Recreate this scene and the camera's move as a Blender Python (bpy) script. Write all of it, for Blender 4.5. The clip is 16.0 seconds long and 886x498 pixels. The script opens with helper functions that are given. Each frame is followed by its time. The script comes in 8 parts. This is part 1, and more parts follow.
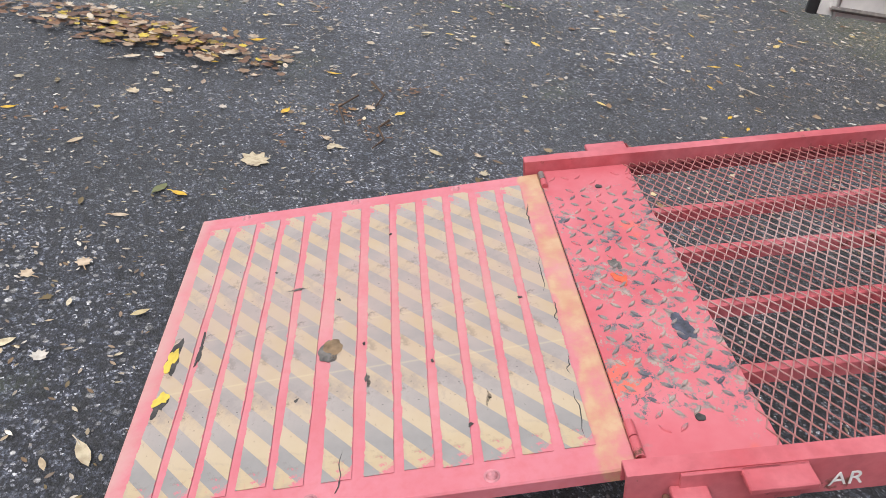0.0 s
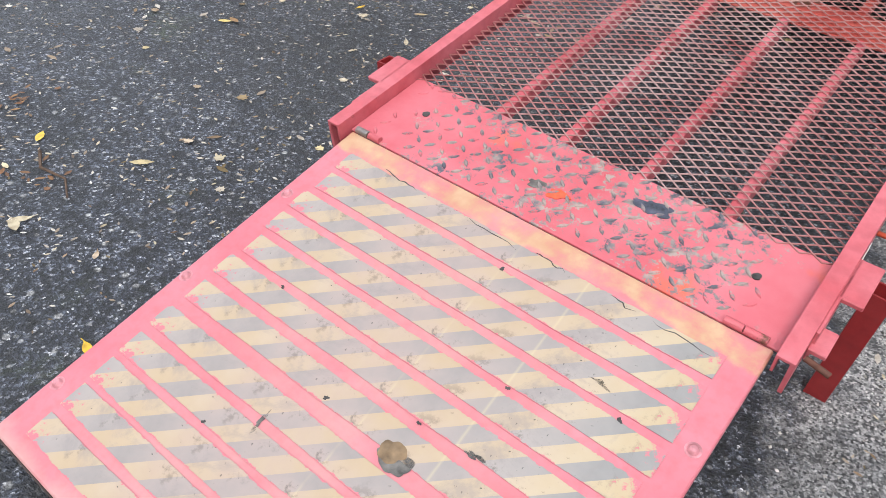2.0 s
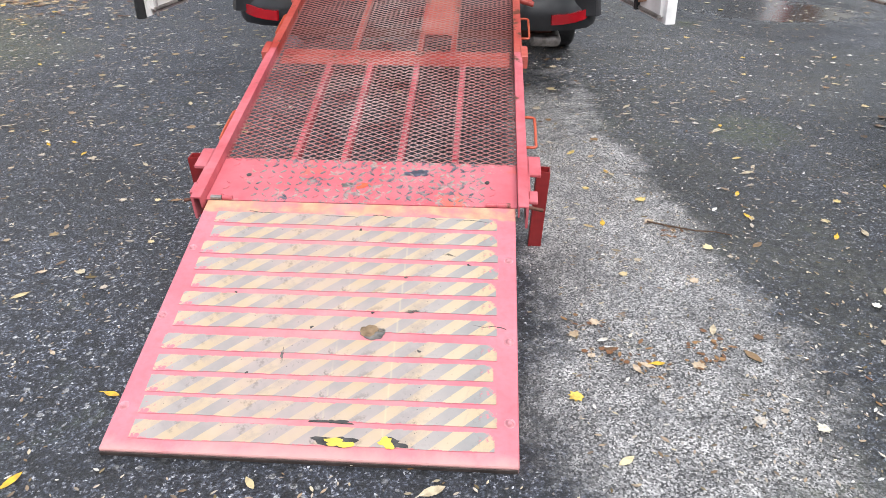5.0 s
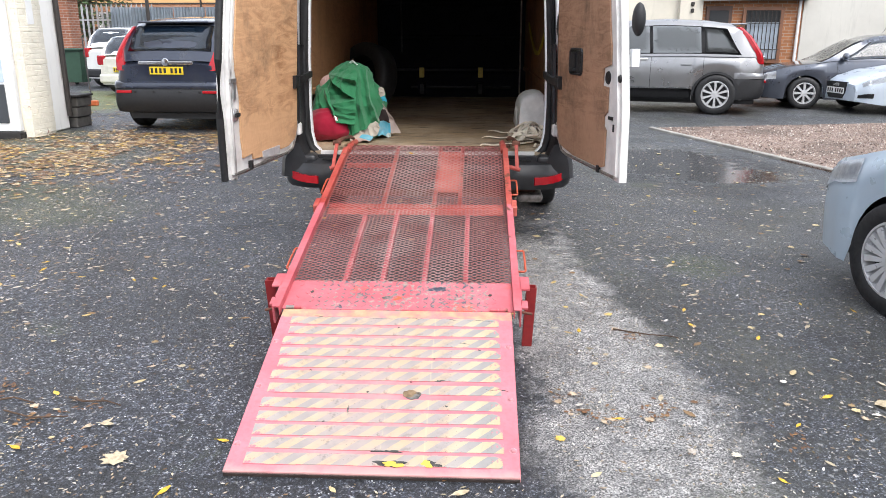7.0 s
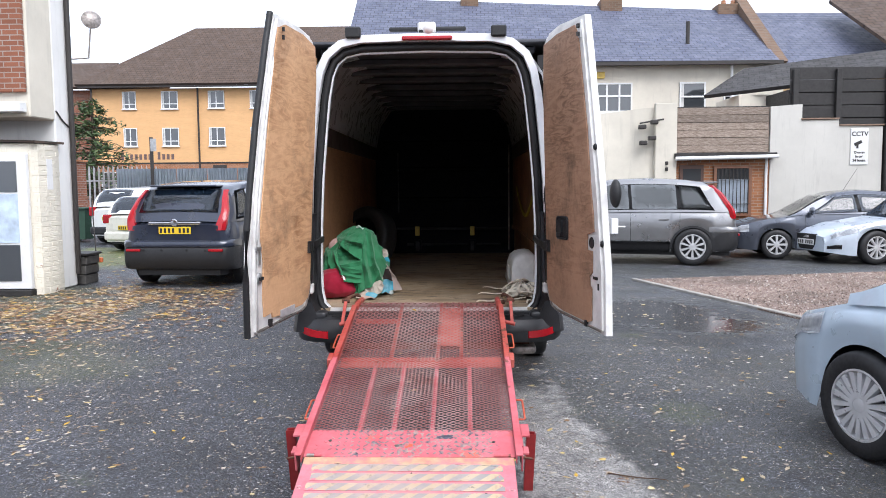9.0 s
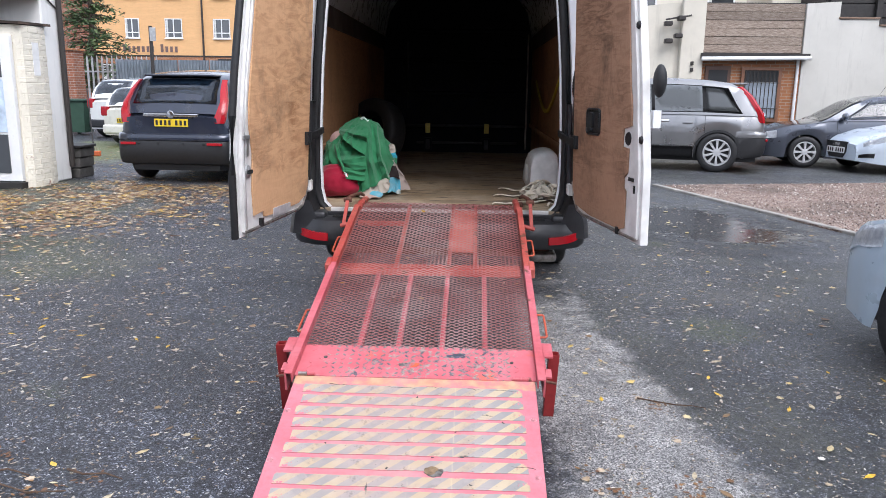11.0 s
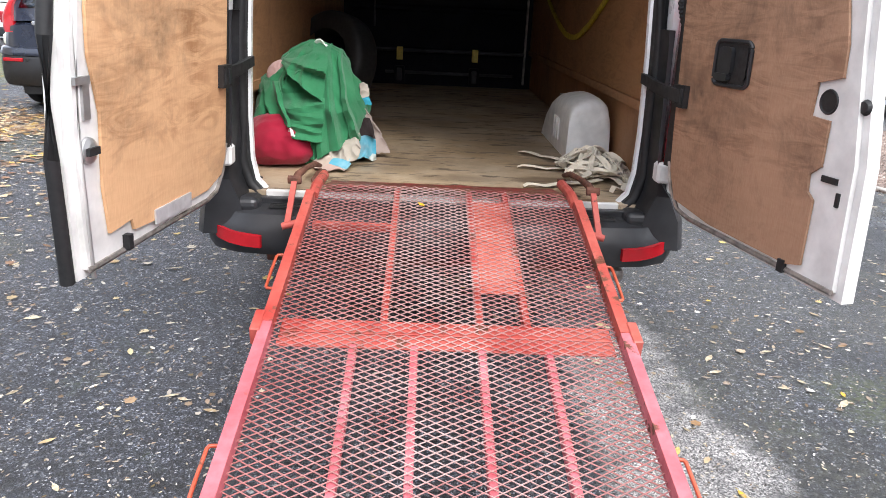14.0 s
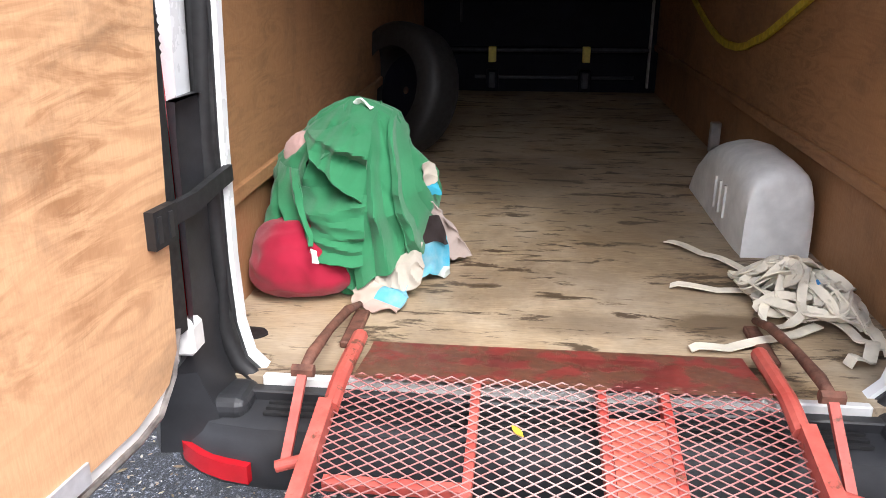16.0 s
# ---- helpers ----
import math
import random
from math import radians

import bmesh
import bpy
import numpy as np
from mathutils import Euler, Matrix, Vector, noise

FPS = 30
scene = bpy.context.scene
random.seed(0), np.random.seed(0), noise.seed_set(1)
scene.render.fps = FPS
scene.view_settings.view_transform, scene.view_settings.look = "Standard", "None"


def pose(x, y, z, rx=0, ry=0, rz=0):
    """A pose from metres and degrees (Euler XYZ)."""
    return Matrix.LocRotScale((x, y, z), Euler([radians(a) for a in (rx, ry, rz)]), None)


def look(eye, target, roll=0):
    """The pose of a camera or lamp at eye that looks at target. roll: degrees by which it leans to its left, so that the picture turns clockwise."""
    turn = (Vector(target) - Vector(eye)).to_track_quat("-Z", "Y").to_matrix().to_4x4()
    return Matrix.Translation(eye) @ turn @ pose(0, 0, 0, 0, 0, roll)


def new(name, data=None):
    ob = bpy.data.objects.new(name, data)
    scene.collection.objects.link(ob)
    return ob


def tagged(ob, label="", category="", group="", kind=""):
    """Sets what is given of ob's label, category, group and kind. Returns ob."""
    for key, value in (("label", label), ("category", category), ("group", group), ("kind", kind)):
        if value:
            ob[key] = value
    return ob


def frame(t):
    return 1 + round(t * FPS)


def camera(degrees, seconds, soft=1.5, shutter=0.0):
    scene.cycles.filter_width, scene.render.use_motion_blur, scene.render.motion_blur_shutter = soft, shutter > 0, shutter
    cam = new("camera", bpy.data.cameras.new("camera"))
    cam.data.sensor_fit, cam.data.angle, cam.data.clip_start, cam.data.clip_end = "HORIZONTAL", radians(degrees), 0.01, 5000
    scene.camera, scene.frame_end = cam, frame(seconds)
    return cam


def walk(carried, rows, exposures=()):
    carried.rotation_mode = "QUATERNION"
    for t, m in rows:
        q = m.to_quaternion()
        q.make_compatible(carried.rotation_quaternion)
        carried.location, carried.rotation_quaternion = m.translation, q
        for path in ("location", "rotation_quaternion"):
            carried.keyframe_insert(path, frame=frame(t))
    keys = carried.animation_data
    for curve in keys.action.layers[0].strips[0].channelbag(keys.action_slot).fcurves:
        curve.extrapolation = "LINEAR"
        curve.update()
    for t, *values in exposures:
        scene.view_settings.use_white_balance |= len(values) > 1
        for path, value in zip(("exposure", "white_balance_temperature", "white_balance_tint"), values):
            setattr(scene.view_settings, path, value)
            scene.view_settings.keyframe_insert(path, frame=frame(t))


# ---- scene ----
cam = camera(60.6, 16.0, 0.4)
PATH = [
    (0, (1.301, 0.377, 1.208), (-0.342, 0.646, 0.1), 9.9),
    (0.5, (1.139, 0.106, 1.163), (-0.402, 0.615, -0.005), 10.0),
    (1, (1.027, -0.12, 1.159), (-0.384, 0.631, -0.044), 9.7),
    (1.5, (0.779, -0.191, 1.131), (-0.448, 0.787, -0.109), 7.9),
    (2, (0.578, -0.205, 1.156), (-0.336, 1.067, -0.087), 5.9),
    (2.5, (0.431, -0.299, 1.175), (-0.068, 1.204, -0.046), 4.7),
    (3, (0.454, -0.437, 1.205), (0.155, 1.127, -0.006), 1.8),
    (3.5, (0.476, -0.642, 1.201), (0.229, 0.976, 0.052), 0.9),
    (3.7, (0.466, -0.734, 1.22), (0.246, 0.905, 0.095), 0.5),
    (5.8, (0.283, -1.661, 1.35), (0.206, 0.169, 0.546), 0.8),
    (6, (0.253, -1.748, 1.376), (0.178, 0.097, 0.608), 0.8),
    (6.5, (0.279, -1.988, 1.392), (0.197, -0.104, 0.726), 0.3),
    (7, (0.342, -2.206, 1.432), (0.255, -0.284, 0.884), 0.0),
    (7.5, (0.307, -2.399, 1.481), (0.199, -0.448, 1.052), -0.2),
    (8, (0.274, -2.594, 1.521), (0.208, -0.608, 1.286), -0.3),
    (8.2, (0.292, -2.623, 1.552), (0.233, -0.631, 1.391), -0.5),
    (10.3, (0.23, -2.487, 1.503), (0.171, -0.5, 1.285), -0.2),
    (10.5, (0.232, -2.365, 1.479), (0.166, -0.386, 1.195), 0.0),
    (11, (0.23, -2.078, 1.453), (0.152, -0.124, 1.037), 0.7),
    (11.5, (0.128, -1.777, 1.43), (0.06, 0.159, 0.933), 1.5),
    (12, (0.065, -1.503, 1.433), (0.02, 0.422, 0.894), 2.0),
    (12.5, (0.073, -1.13, 1.423), (0.061, 0.789, 0.859), 2.3),
    (13, (0.031, -0.818, 1.422), (0.053, 1.096, 0.843), 2.4),
    (13.5, (-0.068, -0.459, 1.427), (-0.017, 1.451, 0.834), 2.6),
    (14, (-0.087, -0.118, 1.407), (-0.028, 1.787, 0.798), 2.7),
    (14.5, (-0.077, 0.317, 1.448), (-0.03, 2.218, 0.829), 2.5),
    (15, (-0.124, 0.696, 1.458), (-0.147, 2.594, 0.827), 1.7),
    (15.5, (-0.154, 0.982, 1.588), (-0.226, 2.867, 0.921), 0.9),
    (16, (-0.101, 1.321, 1.623), (-0.3, 3.183, 0.92), -0.2),
]
walk(cam, [(t, look(eye, target, roll)) for t, eye, target, roll in PATH],
     [(0, 0.52, 6750, 12), (1, 0.64, 6550, 10), (2, 0.72, 6450, 9), (3.5, 0.76, 6400, 10), (6, 1.04, 6550, 10), (8, 1.12, 6450, 11), (10.4, 0.62, 6050, 13),
      (11.3, 0.97, 6250, 13), (12.5, 1.1, 6380, 12), (14, 1.42, 6520, 11), (15, 1.66, 6600, 12), (16, 1.9, 6450, 12)])

# ---- world ----
SUN_EL, SUN_AZ = radians(50), radians(150)
world = bpy.data.worlds.new("overcast_sky")
scene.world = world
world.use_nodes = True
wn, wl = world.node_tree.nodes, world.node_tree.links
sky = wn.new("ShaderNodeTexSky")
sky.sky_type, sky.sun_disc = "NISHITA", False
sky.sun_elevation, sky.sun_rotation = SUN_EL, SUN_AZ
sky.air_density, sky.dust_density, sky.ozone_density = 1.0, 4.0, 1.0
pale = wn.new("ShaderNodeHueSaturation")
pale.inputs["Saturation"].default_value = 0.3
wl.new(sky.outputs[0], pale.inputs["Color"])
cloud = wn.new("ShaderNodeMix")
cloud.data_type = "RGBA"
cloud.inputs[0].default_value = 0.6
cloud.inputs[7].default_value = (6.35, 6.95, 8.0, 1)
wl.new(pale.outputs[0], cloud.inputs[6])
# an overcast dome is brighter overhead than at the horizon
height = wn.new("ShaderNodeSeparateXYZ")
wl.new(wn.new("ShaderNodeTexCoord").outputs["Generated"], height.inputs[0])
dome = wn.new("ShaderNodeMapRange")
dome.inputs["From Min"].default_value, dome.inputs["From Max"].default_value = 0.0, 1.0
dome.inputs["To Min"].default_value, dome.inputs["To Max"].default_value = 0.86, 1.08
wl.new(height.outputs[2], dome.inputs["Value"])
shade = wn.new("ShaderNodeVectorMath")
shade.operation = "SCALE"
wl.new(cloud.outputs[2], shade.inputs[0])
wl.new(dome.outputs[0], shade.inputs["Scale"])
wl.new(shade.outputs[0], wn["Background"].inputs["Color"])
wn["Background"].inputs["Strength"].default_value = 0.15

sun = new("sun", bpy.data.lights.new("sun", "SUN"))
sun.data.energy, sun.data.angle, sun.data.color = 1.15, radians(35), (1.0, 0.98, 0.96)
sun.matrix_basis = look((math.sin(SUN_AZ) * 30, math.cos(SUN_AZ) * 30, math.tan(SUN_EL) * 30), (0, 0, 0))


# ---- materials ----
class Nodes:
    """A small builder round one node material."""

    def __init__(self, name, rough=0.6, metal=0.0, spec=0.5):
        self.m = bpy.data.materials.new(name)
        self.m.use_nodes = True
        self.t = self.m.node_tree
        self.p = self.t.nodes["Principled BSDF"]
        self.p.inputs["Roughness"].default_value = rough
        self.p.inputs["Metallic"].default_value = metal
        self.p.inputs["Specular IOR Level"].default_value = spec
        self.co = self.t.nodes.new("ShaderNodeTexCoord").outputs["Object"]

    def link(self, a, b):
        self.t.links.new(a, b)

    def put(self, key, value):
        sock = self.p.inputs[key]
        if hasattr(value, "links"):
            self.link(value, sock)
        else:
            sock.default_value = value

    def mapped(self, scale=(1, 1, 1), rot=(0, 0, 0), loc=(0, 0, 0)):
        n = self.t.nodes.new("ShaderNodeMapping")
        n.inputs["Scale"].default_value, n.inputs["Rotation"].default_value, n.inputs["Location"].default_value = scale, rot, loc
        self.link(self.co, n.inputs["Vector"])
        return n.outputs[0]

    def noise(self, scale, detail=4, rough=0.55, warp=0.0, vec=None):
        n = self.t.nodes.new("ShaderNodeTexNoise")
        n.inputs["Scale"].default_value, n.inputs["Detail"].default_value = scale, detail
        n.inputs["Roughness"].default_value, n.inputs["Distortion"].default_value = rough, warp
        self.link(vec or self.co, n.inputs["Vector"])
        return n.outputs["Fac"]

    def cells(self, scale, kind="Distance", feature="F1", vec=None, random=1.0):
        n = self.t.nodes.new("ShaderNodeTexVoronoi")
        n.feature = feature
        n.inputs["Scale"].default_value, n.inputs["Randomness"].default_value = scale, random
        self.link(vec or self.co, n.inputs["Vector"])
        return n.outputs[kind]

    def ramp(self, fac, *stops):
        n = self.t.nodes.new("ShaderNodeValToRGB")
        e = n.color_ramp.elements
        while len(e) < len(stops):
            e.new(0.5)
        for el, (pos, col) in zip(e, stops):
            el.position = pos
            el.color = (col, col, col, 1) if isinstance(col, (int, float)) else (tuple(col) + (1,))[:4]
        self.link(fac, n.inputs["Fac"])
        return n.outputs["Color"]

    def mix(self, fac, a, b, mode="MIX"):
        n = self.t.nodes.new("ShaderNodeMix")
        n.data_type, n.blend_type = "RGBA", mode
        for key, v in ((0, fac), (6, a), (7, b)):
            if hasattr(v, "links"):
                self.link(v, n.inputs[key])
            else:
                n.inputs[key].default_value = v if key == 0 else (tuple(v) + (1,))[:4]
        return n.outputs[2]

    def math(self, op, a, b=0.0, c=0.0):
        n = self.t.nodes.new("ShaderNodeMath")
        n.operation = op
        for i, v in enumerate((a, b, c)):
            if hasattr(v, "links"):
                self.link(v, n.inputs[i])
            else:
                n.inputs[i].default_value = v
        return n.outputs[0]

    def axis(self, k, vec=None):
        n = self.t.nodes.new("ShaderNodeSeparateXYZ")
        self.link(vec or self.co, n.inputs[0])
        return n.outputs[k]

    def bump(self, height, strength=0.3, dist=0.005):
        n = self.t.nodes.new("ShaderNodeBump")
        n.inputs["Strength"].default_value, n.inputs["Distance"].default_value = strength, dist
        self.link(height, n.inputs["Height"])
        self.link(n.outputs[0], self.p.inputs["Normal"])

    def random(self):
        return self.t.nodes.new("ShaderNodeObjectInfo").outputs["Random"]

    def island(self):
        return self.t.nodes.new("ShaderNodeNewGeometry").outputs["Random Per Island"]


def plain(name, col, rough=0.5, metal=0.0, vary=0.12, scale=6.0, bump=0.08, fine=120.0, spec=0.5):
    """A painted, plastic or metal surface with blotches at one scale and grain at another."""
    n = Nodes(name, rough, metal, spec)
    dark = tuple(c * (1 - vary) for c in col[:3])
    light = tuple(min(1, c * (1 + vary)) for c in col[:3])
    n.put("Base Color", n.mix(n.ramp(n.noise(scale, 6), (0.3, 0.0), (0.7, 1.0)), dark, light))
    n.put("Roughness", n.ramp(n.noise(scale * 2.3, 5), (0.3, max(0.02, rough - 0.1)), (0.7, min(1, rough + 0.1))))
    if bump:
        n.bump(n.noise(fine, 3), bump, 0.002)
    return n.m


def asphalt_material():
    n = Nodes("asphalt", 0.75)
    chips = n.ramp(n.cells(175, "Color"), (0.3, (0.007, 0.008, 0.012)), (0.55, (0.019, 0.021, 0.03)), (0.74, (0.068, 0.076, 0.096)), (0.87, (0.2, 0.205, 0.225)), (0.96, (0.45, 0.445, 0.45)))
    grit = n.ramp(n.noise(300, 3), (0.36, 0.25), (0.68, 1.75))
    base = n.mix(1.0, chips, grit, "MULTIPLY")
    stones = n.math("MULTIPLY", n.ramp(n.cells(62, "Color"), (0.8, 0.0), (0.86, 1.0)), n.ramp(n.cells(62), (0.3, 1.0), (0.42, 0.0)))
    base = n.mix(stones, base, n.ramp(n.cells(62, "Color"), (0.8, (0.1, 0.1, 0.105)), (0.98, (0.34, 0.33, 0.31))))
    big = n.math("MULTIPLY", n.ramp(n.cells(30, "Color"), (0.7, 0.0), (0.74, 1.0)), n.ramp(n.cells(30), (0.2, 1.0), (0.3, 0.0)))
    base = n.mix(n.math("MULTIPLY", big, 0.8), base, n.ramp(n.cells(30, "Color"), (0.7, (0.14, 0.14, 0.14)), (0.95, (0.42, 0.41, 0.39))))
    hole = n.math("MULTIPLY", n.ramp(n.cells(21, "Color"), (0.6, 0.0), (0.64, 1.0)), n.ramp(n.cells(21), (0.3, 1.0), (0.5, 0.0)))
    base = n.mix(n.math("MULTIPLY", hole, 0.7), base, (0.006, 0.006, 0.008))
    pits = n.ramp(n.noise(24, 5, 0.7), (0.36, 0.15), (0.5, 1.0))
    base = n.mix(1.0, base, pits, "MULTIPLY")
    crumb = n.ramp(n.noise(44, 7, 0.9), (0.42, 0.2), (0.6, 2.4))
    base = n.mix(1.0, base, crumb, "MULTIPLY")
    worn = n.ramp(n.noise(0.9, 6, 0.68), (0.36, 0.42), (0.66, 1.5))
    base = n.mix(1.0, base, worn, "MULTIPLY")
    # browner, mossier ground towards the gravel
    side = n.math("MULTIPLY", n.ramp(n.axis(0), (0.9, 0.0), (1.6, 1.0)), n.ramp(n.noise(1.4, 6, 0.7), (0.4, 0.1), (0.62, 0.65)))
    base = n.mix(n.math("MULTIPLY", side, n.ramp(n.noise(30, 5, 0.7), (0.4, 0.2), (0.6, 1.0))), base, (0.085, 0.083, 0.06))
    # pale, sandy worn strip along the ramp's right side
    x, y = n.axis(0), n.axis(1)
    wob = n.math("ADD", n.math("MULTIPLY_ADD", n.noise(1.3, 4, 0.65), 1.7, -0.85), n.math("MULTIPLY_ADD", n.noise(9, 8, 0.8), 1.1, -0.55))
    centre = n.math("MULTIPLY_ADD", y, -0.07, 0.99)
    dx = n.math("DIVIDE", n.math("ABSOLUTE", n.math("SUBTRACT", x, centre)), n.math("MULTIPLY_ADD", y, -0.06, 0.45))
    dy = n.math("DIVIDE", n.math("ABSOLUTE", n.math("SUBTRACT", y, 1.3)), 2.35)
    d = n.math("ADD", n.math("MAXIMUM", dx, dy), wob)
    strip = n.ramp(d, (0.66, 1.0), (1.16, 0.0))
    sand = n.ramp(n.cells(210, "Color"), (0.2, (0.045, 0.043, 0.042)), (0.5, (0.27, 0.26, 0.25)), (0.92, (0.78, 0.75, 0.72)))
    sand = n.mix(1.0, sand, n.ramp(n.noise(3.5, 6, 0.65), (0.3, 0.55), (0.7, 1.2)), "MULTIPLY")
    base = n.mix(n.math("MULTIPLY", strip, n.ramp(n.noise(11, 7, 0.75), (0.32, 0.4), (0.58, 1.0))), base, sand)
    # moss in the hollows
    moss = n.math("MULTIPLY", n.ramp(n.noise(1.3, 5, 0.65, 0.4), (0.6, 0.0), (0.74, 0.75)), n.ramp(n.noise(45, 4), (0.42, 0.0), (0.6, 1.0)))
    base = n.mix(moss, base, (0.055, 0.075, 0.02))
    far = n.math("ADD", n.math("DIVIDE", n.math("ADD", n.math("ABSOLUTE", n.math("ADD", x, 8.6)), n.math("ABSOLUTE", n.math("SUBTRACT", y, 14.2))), 4.2), n.math("MULTIPLY_ADD", n.noise(1.4, 5), 0.8, -0.4))
    base = n.mix(n.ramp(far, (0.8, 0.85), (1.1, 0.0)), base, n.mix(n.noise(30, 4), (0.07, 0.1, 0.02), (0.16, 0.17, 0.05)))
    def spot(cx, cy, rx, ry, soft, wob):
        """A patch on the ground with an uneven edge."""
        d = n.math("SQRT", n.math("ADD", n.math("POWER", n.math("DIVIDE", n.math("SUBTRACT", x, cx), rx), 2.0), n.math("POWER", n.math("DIVIDE", n.math("SUBTRACT", y, cy), ry), 2.0)))
        return n.ramp(n.math("ADD", d, n.math("MULTIPLY_ADD", wob, 1.2, -0.6)), (1 - soft, 1.0), (1.0, 0.0))
    rag = n.noise(2.4, 6, 0.65)
    fine = n.noise(7, 6, 0.7)
    for cx, cy, rx, ry in ((-3.3, 3.8, 1.1, 0.8), (-3.9, 4.6, 1.0, 0.6), (-6.0, 8.2, 1.6, 1.4), (-4.9, 6.7, 1.7, 1.5), (1.98, 5.18, 0.2, 0.16), (2.9, 5.2, 0.35, 0.25), (-2.6, -0.6, 0.5, 0.5), (1.75, 2.5, 0.3, 0.35)):
        base = n.mix(n.math("MULTIPLY", spot(cx, cy, rx, ry, 0.6, fine), n.ramp(n.noise(38, 5), (0.38, 0.0), (0.62, 0.75))), base, (0.07, 0.085, 0.022))
    # rain standing in the hollow near the gravel, and a torn black patch beside it
    wet = spot(2.75, 6.1, 1.15, 1.7, 0.3, rag)
    torn = spot(2.7, 4.78, 0.42, 0.2, 0.35, fine)
    base = n.mix(1.0, base, n.mix(n.math("MAXIMUM", wet, torn), (1, 1, 1), (0.2, 0.2, 0.22)), "MULTIPLY")
    n.put("Base Color", base)
    pool = n.math("MAXIMUM", spot(2.55, 6.6, 1.0, 1.3, 0.3, fine), spot(2.95, 5.75, 0.85, 0.6, 0.3, fine))
    n.put("Roughness", n.mix(pool, n.ramp(n.noise(1.1, 5), (0.3, 0.36), (0.7, 0.58)), (0.16, 0.16, 0.16)))
    n.put("Specular IOR Level", n.ramp(pool, (0.0, 0.68), (1.0, 1.0)))
    relief = n.math("ADD", n.math("MULTIPLY", n.cells(175), 0.8), n.noise(420, 2))
    n.bump(n.math("MULTIPLY", relief, n.math("SUBTRACT", 1.0, n.math("MULTIPLY", pool, 0.99))), 0.75, 0.006)
    return n.m


def paint_red(name, col, worn, chip=0.58, rough=0.45):
    """Old red paint: faded patches, chipped to dark steel and rust in places."""
    n = Nodes(name, rough)
    fade = n.mix(n.ramp(n.noise(5, 6, 0.6), (0.32, 0.0), (0.7, 1.0)), col, worn)
    fade = n.mix(n.ramp(n.noise(38, 5), (0.3, 0.35), (0.62, 0.0)), fade, tuple(c * 0.6 for c in col))
    bare = n.math("MULTIPLY", n.ramp(n.noise(9, 7, 0.7), (chip, 0.0), (chip + 0.05, 1.0)), 1.0)
    rust = n.mix(n.noise(60, 4), (0.05, 0.03, 0.025), (0.2, 0.07, 0.035))
    n.put("Base Color", n.mix(bare, fade, rust))
    n.put("Roughness", n.ramp(n.noise(20, 5), (0.3, rough - 0.12), (0.7, rough + 0.2)))
    n.bump(n.math("SUBTRACT", n.math("MULTIPLY", n.noise(90, 4), 0.5), bare), 0.35, 0.002)
    return n.m


def plywood(name, light, dark, dirt=0.5, scale=1.0, vertical=True):
    """Plywood with rotary-cut waves, knots and scuffed dirt."""
    n = Nodes(name, 0.62)
    warp = n.noise(2.2 * scale, 4, 0.5, 0.6)
    bands = n.noise(1.0, 5, 0.62, 2.4, n.mapped((3.6, 3.6, 17.0) if vertical else (3.6, 17.0, 3.6)))
    grain = n.noise(30, 6, 0.6, 0.0, n.mapped((9, 9, 0.8) if vertical else (0.6, 9, 9)))
    tall = n.ramp(n.axis(2), (0.95, 0.3), (1.55, 1.0)) if vertical else 1.0
    figure = n.math("MULTIPLY", tall, n.math("MULTIPLY", n.ramp(bands, (0.42, 0.0), (0.62, 0.95)), n.ramp(n.noise(2.4 * scale, 5, 0.65, 0.8), (0.33, 0.3), (0.56, 1.0))))
    base = n.mix(figure, light, dark)
    base = n.mix(n.ramp(grain, (0.35, 0.0), (0.75, 0.28)), base, tuple(c * 0.72 for c in dark))
    base = n.mix(n.ramp(warp, (0.35, 0.4), (0.65, 0.0)), base, tuple(min(1, c * 1.25) for c in light))
    stain = n.math("MULTIPLY", n.ramp(n.noise(1.9 * scale, 7, 0.7, 0.5), (0.5, 0.0), (0.7, dirt)), n.ramp(n.noise(26, 4), (0.3, 0.5), (0.6, 1.0)))
    n.put("Base Color", n.mix(stain, base, (0.05, 0.03, 0.018)))
    n.put("Roughness", n.ramp(grain, (0.3, 0.55), (0.7, 0.75)))
    n.bump(grain, 0.15, 0.002)
    return n.m


